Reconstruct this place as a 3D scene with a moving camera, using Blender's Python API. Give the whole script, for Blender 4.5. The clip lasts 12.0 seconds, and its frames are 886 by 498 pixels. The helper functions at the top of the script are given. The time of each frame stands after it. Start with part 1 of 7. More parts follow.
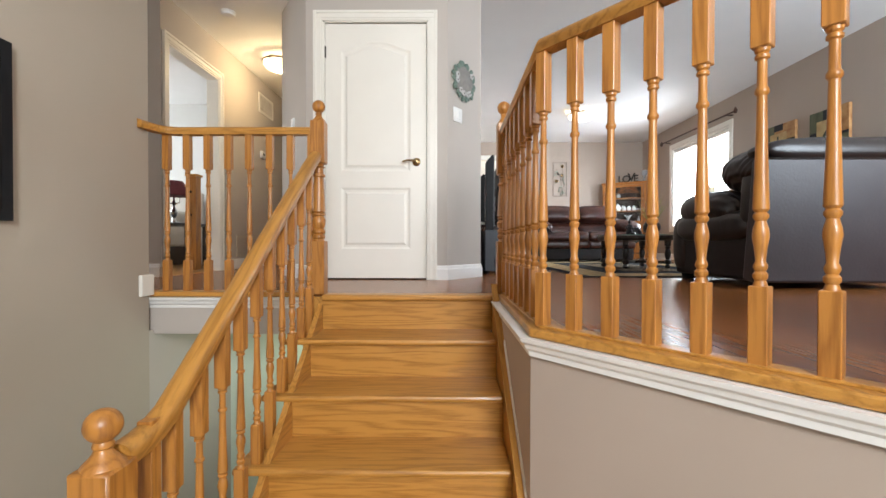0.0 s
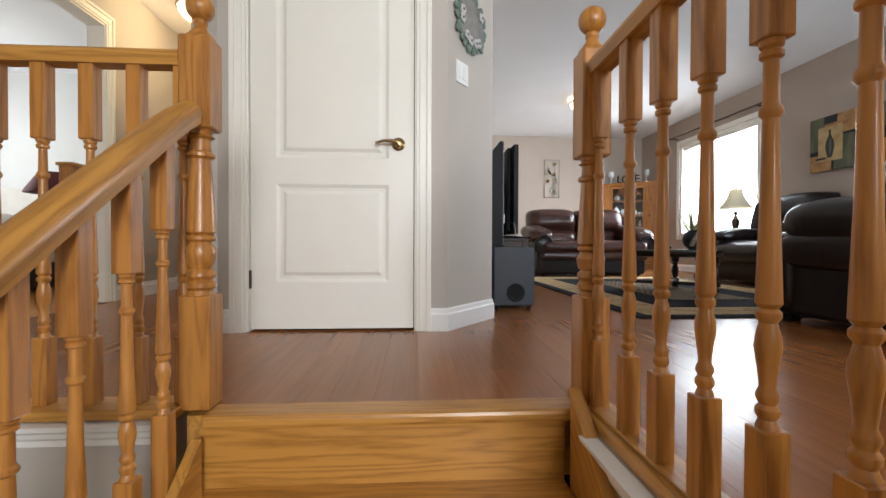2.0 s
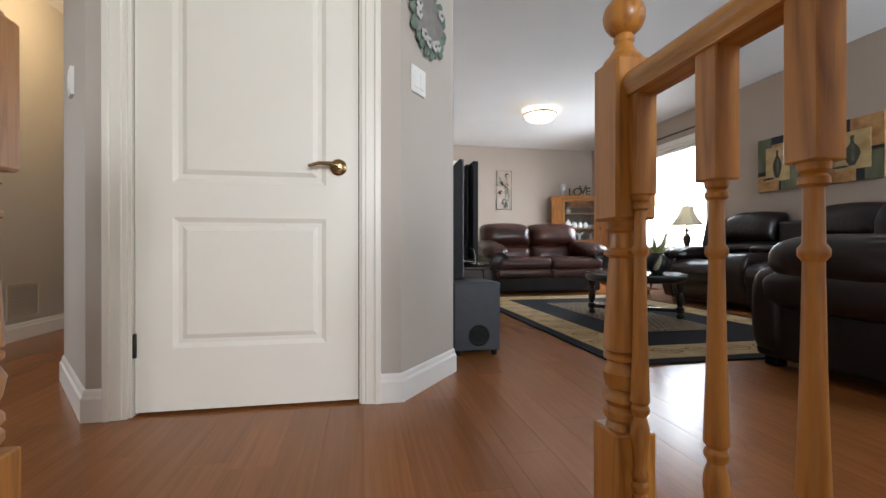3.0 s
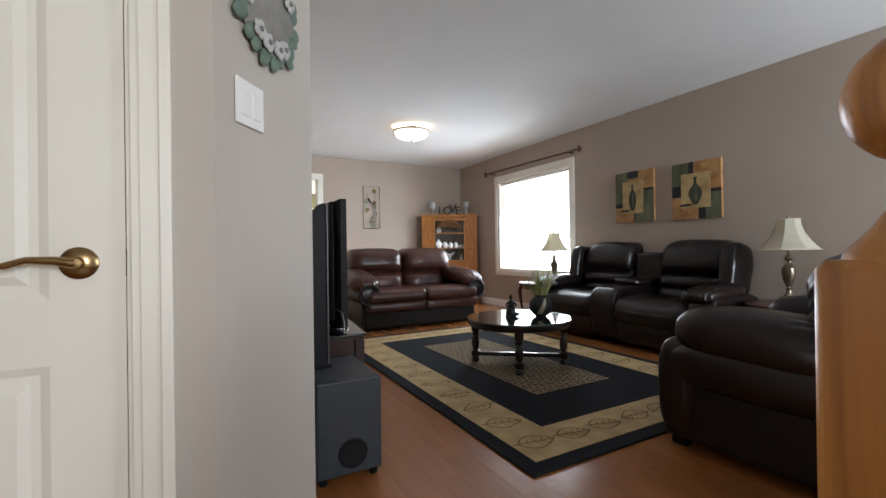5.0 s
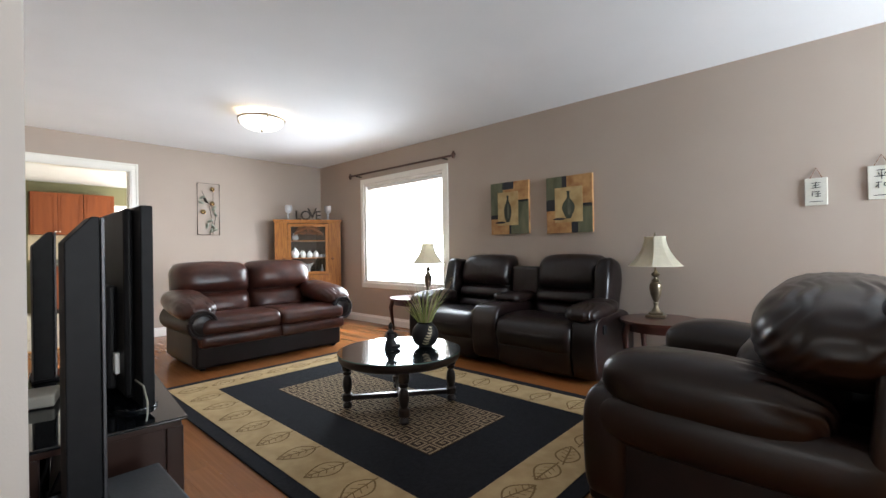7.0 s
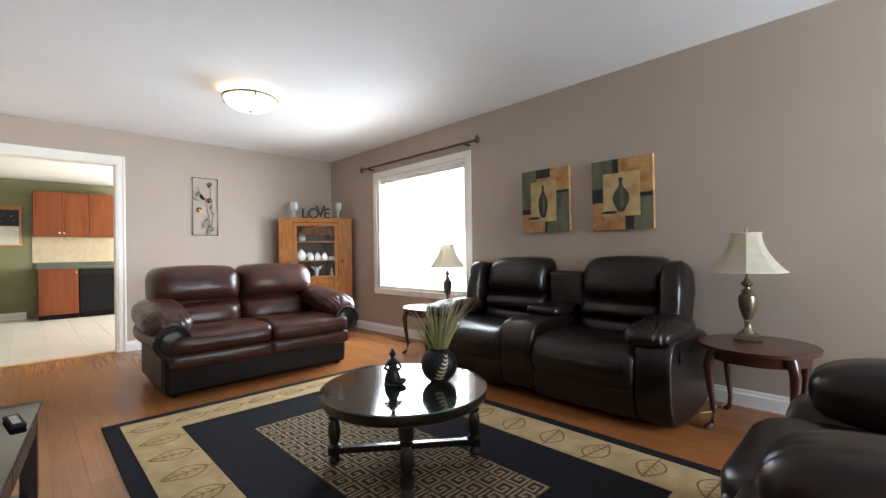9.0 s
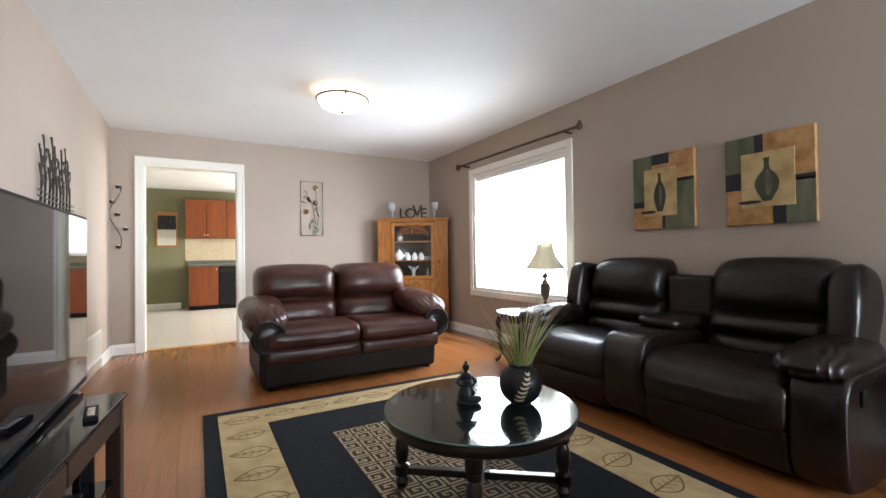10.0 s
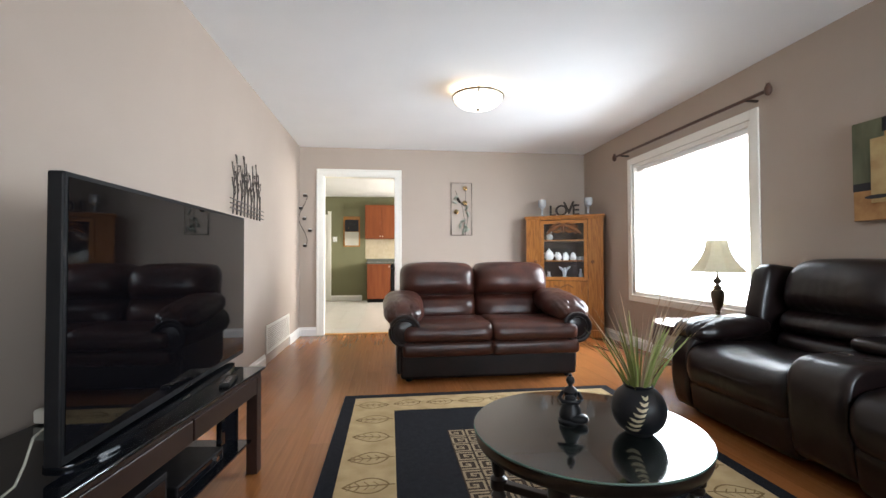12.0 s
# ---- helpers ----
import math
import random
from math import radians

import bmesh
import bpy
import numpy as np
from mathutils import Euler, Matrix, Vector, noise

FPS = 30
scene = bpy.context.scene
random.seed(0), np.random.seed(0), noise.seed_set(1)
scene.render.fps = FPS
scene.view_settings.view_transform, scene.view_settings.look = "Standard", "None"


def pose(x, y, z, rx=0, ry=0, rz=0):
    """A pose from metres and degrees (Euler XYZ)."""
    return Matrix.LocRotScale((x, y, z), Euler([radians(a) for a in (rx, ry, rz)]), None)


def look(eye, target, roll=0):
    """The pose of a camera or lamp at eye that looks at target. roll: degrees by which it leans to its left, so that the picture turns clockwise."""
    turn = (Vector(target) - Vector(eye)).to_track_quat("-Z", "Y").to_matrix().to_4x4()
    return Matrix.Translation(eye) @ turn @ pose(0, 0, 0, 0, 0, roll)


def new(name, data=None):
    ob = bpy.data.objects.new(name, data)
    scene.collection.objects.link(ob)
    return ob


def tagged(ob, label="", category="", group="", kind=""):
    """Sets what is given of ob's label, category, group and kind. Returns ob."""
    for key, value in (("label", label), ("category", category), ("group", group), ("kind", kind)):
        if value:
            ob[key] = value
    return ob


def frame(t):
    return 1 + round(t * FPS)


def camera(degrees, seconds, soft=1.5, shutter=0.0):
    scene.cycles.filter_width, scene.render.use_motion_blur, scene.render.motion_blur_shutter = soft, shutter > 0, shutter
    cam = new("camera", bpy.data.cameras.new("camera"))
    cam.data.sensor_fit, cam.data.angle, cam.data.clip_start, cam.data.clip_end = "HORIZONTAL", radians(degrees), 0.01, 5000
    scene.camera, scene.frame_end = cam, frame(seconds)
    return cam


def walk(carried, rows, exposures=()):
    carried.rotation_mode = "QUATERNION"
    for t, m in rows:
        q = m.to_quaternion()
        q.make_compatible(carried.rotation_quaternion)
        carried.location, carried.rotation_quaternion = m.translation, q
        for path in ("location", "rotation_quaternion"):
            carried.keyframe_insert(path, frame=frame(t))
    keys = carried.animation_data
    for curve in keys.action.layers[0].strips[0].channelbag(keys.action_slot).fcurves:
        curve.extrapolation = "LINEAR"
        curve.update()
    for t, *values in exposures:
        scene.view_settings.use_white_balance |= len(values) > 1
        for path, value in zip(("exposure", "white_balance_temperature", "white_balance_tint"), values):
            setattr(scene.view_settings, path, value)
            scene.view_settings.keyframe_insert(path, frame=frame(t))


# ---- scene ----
cam = camera(91.8, 12.0)
PATH = [
    (0, (0.325, 0.31, 0.282), (0.311, 2.31, 0.261), 0.1),
    (0.5, (0.307, 0.545, 0.346), (0.284, 2.545, 0.317), 0.1),
    (1, (0.241, 0.864, 0.392), (0.223, 2.864, 0.352), 0.2),
    (1.5, (0.208, 1.228, 0.405), (0.244, 3.228, 0.364), 0.2),
    (2, (0.174, 1.562, 0.437), (0.303, 3.557, 0.415), 0.2),
    (2.5, (0.175, 1.798, 0.517), (0.416, 3.783, 0.507), 0.1),
    (4.5, (0.269, 2.454, 0.899), (1.069, 4.287, 0.905), -0.5),
    (5, (0.322, 2.612, 0.956), (1.279, 4.369, 0.962), -0.8),
    (5.5, (0.377, 2.772, 1.028), (1.511, 4.42, 1.032), -0.85),
    (6, (0.445, 2.905, 1.074), (1.719, 4.45, 1.079), -0.9),
    (6.5, (0.505, 3.02, 1.088), (1.895, 4.46, 1.096), -1.0),
    (7, (0.579, 3.188, 1.079), (2.05, 4.543, 1.086), -0.9),
    (9, (1.172, 3.702, 1.077), (2.564, 5.138, 1.094), -1.0),
    (9.5, (1.337, 3.762, 1.075), (2.544, 5.357, 1.099), -1.0),
    (10, (1.477, 3.843, 1.067), (2.469, 5.58, 1.095), -0.8),
    (10.5, (1.577, 3.879, 1.056), (2.356, 5.721, 1.09), -0.6),
    (11, (1.674, 3.877, 1.047), (2.249, 5.792, 1.089), -0.4),
    (11.5, (1.775, 3.864, 1.044), (2.179, 5.823, 1.083), -0.3),
    (12, (1.83, 3.876, 1.039), (2.077, 5.86, 1.08), -0.2),
]
EXPOSURES = [(0, 0.08), (1, 0.0), (1.5, -0.14), (2, -0.18), (2.7, -0.28), (4.3, -0.52), (5, -0.52), (5.5, -0.45), (6.5, -0.22), (7.2, -0.08), (9, -0.06), (12, -0.06)]
walk(cam, [(t, look(eye, target, roll)) for t, eye, target, roll in PATH], EXPOSURES)

# ---- world and large lights ----
world = bpy.data.worlds.new("sky")
scene.world = world
world.use_nodes = True
wt = world.node_tree
sky = wt.nodes.new("ShaderNodeTexSky")
sky.sky_type, sky.sun_disc = "NISHITA", False
sky.sun_elevation, sky.sun_rotation = radians(48), radians(150)
wt.links.new(sky.outputs[0], wt.nodes["Background"].inputs[0])
wt.nodes["Background"].inputs[1].default_value = 0.12
sun = new("sun", bpy.data.lights.new("sun", "SUN"))
sun.data.energy, sun.data.angle, sun.data.color = 0.8, radians(14), (1, 0.95, 0.88)
sun.matrix_world = look((0, 0, 30), (0.5 * 30 * 0.9, 0.87 * 30 * 0.9, 0))


def area(name, eye, target, sx, sy, watts, colour=(1, 1, 1)):
    ob = new(name, bpy.data.lights.new(name, "AREA"))
    ob.data.shape, ob.data.size, ob.data.size_y = "RECTANGLE", sx, sy
    ob.data.energy, ob.data.color = watts, colour
    ob.matrix_world = look(eye, target)
    return ob


def bulb(name, at, watts, colour, radius=0.05):
    ob = new(name, bpy.data.lights.new(name, "POINT"))
    ob.data.energy, ob.data.color, ob.data.shadow_soft_size = watts, colour, radius
    ob.location = at
    return ob


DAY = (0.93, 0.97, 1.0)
SKYLIT = (0.77, 0.885, 1.0)
WARM = (1.0, 0.74, 0.40)
area("window_daylight", (4.74, 7.75, 1.36), (2.0, 7.75, 0.45), 1.66, 1.5, 106, SKYLIT).data.spread = radians(147)
area("south_daylight", (3.9, 0.64, 1.4), (4.1, 5.0, 2.0), 1.3, 1.5, 124, SKYLIT).data.spread = radians(128)
area("kitchen_daylight", (4.9, 12.6, 1.5), (1.0, 12.6, 0.6), 1.8, 1.3, 290, (1.0, 0.965, 0.90))
# Unseen foyer opening is assumed; its lamp is added to light the stairs.
area("front_fill", (1.25, -2.42, 1.7), (0.5, 3.5, 1.2), 1.1, 1.25, 134, DAY).data.spread = radians(140)
area("bedroom_daylight", (-5.15, 5.6, 1.4), (-2.0, 5.6, 1.0), 1.5, 1.3, 58, DAY)
# Added fill at an assumed, unseen opening; it brightens the landing walls.
area("landing_fill", (-5.15, 3.3, 1.45), (-1.5, 3.3, 0.9), 0.8, 1.1, 30, DAY)
bulb("hall_bulb", (-1.60, 5.25, 2.20), 18, WARM, 0.05)
bulb("living_bulb", (2.51, 7.60, 2.497), 2.2, (1.0, 0.80, 0.56), 0.02)
bulb("living_bulb", (2.73, 7.68, 2.497), 2.2, (1.0, 0.80, 0.56), 0.02)
# Greenish fill added for the lower stairwell, without any lamp fitting.
bulb("basement_fill", (-0.6, 3.1, -0.6), 6, (0.85, 1.0, 0.85), 0.1)

# ---- materials ----


def mat(name, colour, rough=0.5, metal=0.0, colour2=None, scale=4.0, stretch=(1, 1, 1), bump=0.0, bump_scale=60.0,
        detail=4.0, rough_vary=0.0, island=0.0, coat=0.0, spec=0.5, coords="Object", trans=0.0):
    m = bpy.data.materials.new(name)
    m.use_nodes = True
    nt = m.node_tree
    b = nt.nodes["Principled BSDF"]
    b.inputs["Base Color"].default_value = (*colour, 1)
    b.inputs["Roughness"].default_value = rough
    b.inputs["Metallic"].default_value = metal
    b.inputs["Specular IOR Level"].default_value = spec
    b.inputs["Coat Weight"].default_value = coat
    b.inputs["Coat Roughness"].default_value = 0.12
    b.inputs["Transmission Weight"].default_value = trans
    tc = nt.nodes.new("ShaderNodeTexCoord")
    mp = nt.nodes.new("ShaderNodeMapping")
    mp.inputs["Scale"].default_value = stretch
    nt.links.new(tc.outputs[coords], mp.inputs["Vector"])
    info = nt.nodes.new("ShaderNodeObjectInfo")
    off = nt.nodes.new("ShaderNodeVectorMath")
    off.operation = "SCALE"
    off.inputs[0].default_value = (17.0, 9.0, 23.0)
    nt.links.new(info.outputs["Random"], off.inputs["Scale"])
    nt.links.new(off.outputs[0], mp.inputs["Location"])
    if colour2:
        n = nt.nodes.new("ShaderNodeTexNoise")
        n.inputs["Scale"].default_value, n.inputs["Detail"].default_value = scale, detail
        nt.links.new(mp.outputs[0], n.inputs["Vector"])
        r = nt.nodes.new("ShaderNodeValToRGB")
        r.color_ramp.elements[0].position, r.color_ramp.elements[1].position = 0.3, 0.7
        r.color_ramp.elements[0].color, r.color_ramp.elements[1].color = (*colour, 1), (*colour2, 1)
        nt.links.new(n.outputs["Fac"], r.inputs["Fac"])
        out = r.outputs["Color"]
        if island:
            h = nt.nodes.new("ShaderNodeHueSaturation")
            ma = nt.nodes.new("ShaderNodeMapRange")
            ma.inputs["To Min"].default_value, ma.inputs["To Max"].default_value = 1 - island, 1 + island
            nt.links.new(info.outputs["Random"], ma.inputs["Value"])
            nt.links.new(ma.outputs[0], h.inputs["Value"])
            nt.links.new(out, h.inputs["Color"])
            out = h.outputs["Color"]
        nt.links.new(out, b.inputs["Base Color"])
        if rough_vary:
            rr = nt.nodes.new("ShaderNodeMapRange")
            rr.inputs["To Min"].default_value, rr.inputs["To Max"].default_value = rough - rough_vary, rough + rough_vary
            nt.links.new(n.outputs["Fac"], rr.inputs["Value"])
            nt.links.new(rr.outputs[0], b.inputs["Roughness"])
    if bump:
        n2 = nt.nodes.new("ShaderNodeTexNoise")
        n2.inputs["Scale"].default_value, n2.inputs["Detail"].default_value = bump_scale, 5
        nt.links.new(mp.outputs[0], n2.inputs["Vector"])
        bp = nt.nodes.new("ShaderNodeBump")
        bp.inputs["Strength"].default_value, bp.inputs["Distance"].default_value = bump, 0.01
        nt.links.new(n2.outputs["Fac"], bp.inputs["Height"])
        nt.links.new(bp.outputs[0], b.inputs["Normal"])
    return m


def glow(name, colour, strength):
    m = bpy.data.materials.new(name)
    m.use_nodes = True
    b = m.node_tree.nodes["Principled BSDF"]
    b.inputs["Base Color"].default_value = (*colour, 1)
    b.inputs["Emission Color"].default_value = (*colour, 1)
    b.inputs["Emission Strength"].default_value = strength
    return m


def oak_material(name, axis, tilt=0.0, dark=(0.325, 0.140, 0.022), light=(0.51, 0.243, 0.048), coat=0.18):
    """Varnished oak with its grain along one axis: long streaks and cathedral figure."""
    m = bpy.data.materials.new(name)
    m.use_nodes = True
    nt = m.node_tree
    b = nt.nodes["Principled BSDF"]
    tc = nt.nodes.new("ShaderNodeTexCoord")
    mp = nt.nodes.new("ShaderNodeMapping")
    s = [15.0, 15.0, 15.0]
    s["xyz".index(axis)] = 1.1
    mp.vector_type = "TEXTURE"
    mp.inputs["Scale"].default_value = [1 / v for v in s]
    mp.inputs["Rotation"].default_value = (radians(tilt), 0, 0)
    info = nt.nodes.new("ShaderNodeObjectInfo")
    off = nt.nodes.new("ShaderNodeVectorMath")
    off.operation = "SCALE"
    off.inputs[0].default_value = (31.0, 13.0, 19.0)
    nt.links.new(info.outputs["Random"], off.inputs["Scale"])
    nt.links.new(off.outputs[0], mp.inputs["Location"])
    nt.links.new(tc.outputs["Object"], mp.inputs["Vector"])
    warp = nt.nodes.new("ShaderNodeTexNoise")
    warp.inputs["Scale"].default_value, warp.inputs["Detail"].default_value = 0.9, 2
    nt.links.new(mp.outputs[0], warp.inputs["Vector"])
    rings = nt.nodes.new("ShaderNodeMath")
    rings.operation = "MULTIPLY"
    rings.inputs[1].default_value = 16.0
    nt.links.new(warp.outputs["Fac"], rings.inputs[0])
    sn = nt.nodes.new("ShaderNodeMath")
    sn.operation = "PINGPONG"
    sn.inputs[1].default_value = 1.0
    nt.links.new(rings.outputs[0], sn.inputs[0])
    fine = nt.nodes.new("ShaderNodeTexNoise")
    fine.inputs["Scale"].default_value, fine.inputs["Detail"].default_value = 14.0, 4
    nt.links.new(mp.outputs[0], fine.inputs["Vector"])
    mix = nt.nodes.new("ShaderNodeMath")
    mix.operation = "MULTIPLY_ADD"
    mix.inputs[1].default_value = 0.45
    nt.links.new(sn.outputs[0], mix.inputs[0])
    half = nt.nodes.new("ShaderNodeMath")
    half.operation = "MULTIPLY"
    half.inputs[1].default_value = 0.6
    nt.links.new(fine.outputs["Fac"], half.inputs[0])
    nt.links.new(half.outputs[0], mix.inputs[2])
    ramp = nt.nodes.new("ShaderNodeValToRGB")
    ramp.color_ramp.elements[0].position, ramp.color_ramp.elements[1].position = 0.22, 0.62
    ramp.color_ramp.elements[0].color, ramp.color_ramp.elements[1].color = (*dark, 1), (*light, 1)
    nt.links.new(mix.outputs[0], ramp.inputs["Fac"])
    nt.links.new(ramp.outputs["Color"], b.inputs["Base Color"])
    b.inputs["Roughness"].default_value = 0.40
    b.inputs["Coat Weight"].default_value = coat
    b.inputs["Coat Roughness"].default_value = 0.15
    bp = nt.nodes.new("ShaderNodeBump")
    bp.inputs["Strength"].default_value, bp.inputs["Distance"].default_value = 0.12, 0.004
    nt.links.new(fine.outputs["Fac"], bp.inputs["Height"])
    nt.links.new(bp.outputs[0], b.inputs["Normal"])
    return m


OAK_SLOPE = oak_material("oak_slope", "y", 36.2)
OAK_X, OAK_Y = oak_material("oak_x", "x"), oak_material("oak_y", "y")
OAK_Z = oak_material("oak_z", "z", dark=(0.275, 0.102, 0.016), light=(0.44, 0.184, 0.034))  # redder stain of the turned posts
WALL = mat("taupe_wall_paint", (0.415, 0.338, 0.278), 0.75, colour2=(0.44, 0.363, 0.302), scale=1.3, bump=0.05, bump_scale=220)
WALL_HALL = mat("grey_beige_wall_paint", (0.47, 0.43, 0.385), 0.75, colour2=(0.50, 0.455, 0.41), scale=1.3, bump=0.05, bump_scale=220)
# Same grey-beige paint as the hall, with warm light put into its colour.
WALL_WARM_LIT = mat("warm_lit_hall_paint", (0.42, 0.362, 0.288), 0.75, colour2=(0.445, 0.385, 0.308), scale=1.3, bump=0.05, bump_scale=220)
CEIL = mat("ceiling_paint", (0.80, 0.80, 0.80), 0.9, colour2=(0.83, 0.83, 0.83), scale=2, bump=0.12, bump_scale=120)
WHITE = mat("white_gloss_paint", (0.81, 0.785, 0.715), 0.35, colour2=(0.84, 0.815, 0.745), scale=3, bump=0.02, bump_scale=90)
TRIM = mat("white_trim_paint", (0.81, 0.80, 0.775), 0.35, colour2=(0.84, 0.83, 0.805), scale=3, bump=0.02, bump_scale=90)
PLATE = mat("white_plastic", (0.82, 0.82, 0.80), 0.3)


def leather(name, dark, light, rough, wrinkle=0.35, scale=7.0, spec=0.45):
    """Glossy hide: cloudy colour, pebble grain and soft creases that run with the folds."""
    m = mat(name, dark, rough, colour2=light, scale=scale, bump=0.05, bump_scale=260, rough_vary=0.04, spec=spec)
    nt = m.node_tree
    b = nt.nodes["Principled BSDF"]
    grain = b.inputs["Normal"].links[0].from_node
    mp = next(n for n in nt.nodes if n.type == "MAPPING")
    crease = nt.nodes.new("ShaderNodeTexNoise")
    crease.noise_type = "RIDGED_MULTIFRACTAL"
    crease.inputs["Scale"].default_value, crease.inputs["Detail"].default_value = 6.5, 3.0
    crease.inputs["Distortion"].default_value = 1.2
    nt.links.new(mp.outputs[0], crease.inputs["Vector"])
    bp = nt.nodes.new("ShaderNodeBump")
    bp.inputs["Strength"].default_value, bp.inputs["Distance"].default_value = wrinkle, 0.006
    nt.links.new(crease.outputs["Fac"], bp.inputs["Height"])
    nt.links.new(grain.outputs[0], bp.inputs["Normal"])
    nt.links.new(bp.outputs[0], b.inputs["Normal"])
    return m


LEATHER = leather("dark_brown_leather", (0.0075, 0.0040, 0.0040), (0.0125, 0.0064, 0.0062), 0.30, 0.32)
BROWN = leather("brown_leather", (0.0095, 0.0046, 0.0037), (0.0150, 0.0072, 0.0056), 0.32, 0.22)
BURGUNDY = leather("burgundy_leather", (0.024, 0.0068, 0.0052), (0.066, 0.0195, 0.0115), 0.32, 0.20)
LEATHER_SIDE = leather("dark_vinyl", (0.0090, 0.0054, 0.0050), (0.0150, 0.0088, 0.0080), 0.46, 0.12, spec=0.25)
VINYL = mat("plum_brown_vinyl", (0.027, 0.019, 0.021), 0.42, colour2=(0.034, 0.025, 0.027), scale=6, bump=0.15, bump_scale=60)
BLACKWOOD = mat("black_stained_wood", (0.010, 0.007, 0.006), 0.28, colour2=(0.020, 0.012, 0.009), scale=6, stretch=(1, 1, 0.15), coat=0.3)
CHERRY = mat("cherry_wood", (0.045, 0.012, 0.008), 0.28, colour2=(0.075, 0.02, 0.012), scale=7, stretch=(1, 0.2, 0.3), coat=0.4)
BLACKPLASTIC = mat("black_plastic", (0.005, 0.005, 0.006), 0.5, colour2=(0.008, 0.008, 0.009), scale=20, spec=0.16)
CHARCOAL = mat("charcoal_vinyl", (0.020, 0.024, 0.031), 0.5, colour2=(0.025, 0.030, 0.038), scale=30, bump=0.1, bump_scale=150)
SCREEN = mat("screen_glass", (0.003, 0.003, 0.004), 0.03, spec=0.35)
CHROME = mat("chrome", (0.6, 0.6, 0.62), 0.18, 1.0)
BRASS = mat("aged_brass", (0.30, 0.20, 0.095), 0.25, 1.0, colour2=(0.38, 0.26, 0.13), scale=30)
BRONZE = mat("antique_bronze", (0.17, 0.14, 0.10), 0.33, 0.85, colour2=(0.27, 0.22, 0.15), scale=14)
DARKMETAL = mat("dark_metal", (0.035, 0.028, 0.024), 0.45, 0.7, colour2=(0.06, 0.045, 0.035), scale=20)
SHADE = mat("cream_fabric", (0.76, 0.70, 0.55), 0.8, colour2=(0.82, 0.76, 0.61), scale=30, bump=0.1, bump_scale=300)
DAYGLOW = glow("bright_daylight", (1.0, 1.0, 1.0), 4.5)
LAMPGLASS = glow("lit_frosted_glass", (1.0, 0.92, 0.80), 1.9)
HALLGLASS = glow("lit_warm_glass", (1.0, 0.80, 0.52), 3.2)

# ---- mesh helpers ----


def finish(name, bm, material, parent=None, label="", smooth=False):
    me = bpy.data.meshes.new(name)
    bmesh.ops.recalc_face_normals(bm, faces=bm.faces)
    bm.to_mesh(me)
    bm.free()
    me.materials.append(material)
    if smooth:
        me.polygons.foreach_set("use_smooth", [True] * len(me.polygons))
        me.set_sharp_from_angle(angle=radians(40))
        if max(p.area for p in me.polygons) > 0.02 and all(len(p.vertices) < 5 for p in me.polygons):
            # large flat faces keep their own normal, the rounded edges blend into them
            normals = [Vector() for _ in me.vertices]
            for p in me.polygons:
                for i in p.vertices:
                    normals[i] += p.normal * p.area
            me.normals_split_custom_set_from_vertices([n.normalized() for n in normals])
    ob = new(name, me)
    if parent:
        ob.parent = parent
    if label:
        ob["label"] = label
    return ob


def part(name, bm, material, parent, label="", smooth=False):
    return finish(name, bm, material, parent, label, smooth)


def thing(name, at, label, category, group="", kind="", turn=0):
    ob = new(name)
    ob.empty_display_size = 0.1
    ob.matrix_basis = pose(*at, 0, 0, turn)
    return tagged(ob, label, category, group, kind)


def box(lo, hi, bevel=0.0, bm=None, segments=2):
    own = bmesh.new()
    c = [(a + b) / 2 for a, b in zip(lo, hi)]
    s = [abs(b - a) for a, b in zip(lo, hi)]
    bmesh.ops.create_cube(own, size=1, matrix=Matrix.Translation(c) @ Matrix.Diagonal((*s, 1)))
    if bevel:
        bmesh.ops.bevel(own, geom=list(own.edges), offset=min(bevel, min(s) * 0.45), segments=segments, profile=0.5, affect="EDGES")
    if bm is None:
        return own
    merge(bm, own)
    return bm


def merge(bm, other, m=None):
    if m is not None:
        bmesh.ops.transform(other, matrix=m, verts=other.verts)
    me = bpy.data.meshes.new("tmp")
    other.to_mesh(me)
    other.free()
    bm.from_mesh(me)
    bpy.data.meshes.remove(me)
    return bm


def lathe(profile, segments=20, at=(0, 0, 0), bm=None):
    """A turned body from (radius, height) pairs."""
    own = bm or bmesh.new()
    rings = []
    for r, z in profile:
        rings.append([own.verts.new((at[0] + max(r, 0.0004) * math.cos(2 * math.pi * i / segments),
                                     at[1] + max(r, 0.0004) * math.sin(2 * math.pi * i / segments), at[2] + z)) for i in range(segments)])
    for a, b in zip(rings, rings[1:]):
        for i in range(segments):
            j = (i + 1) % segments
            own.faces.new((a[i], a[j], b[j], b[i]))
    own.faces.new(rings[0][::-1])
    own.faces.new(rings[-1])
    return own


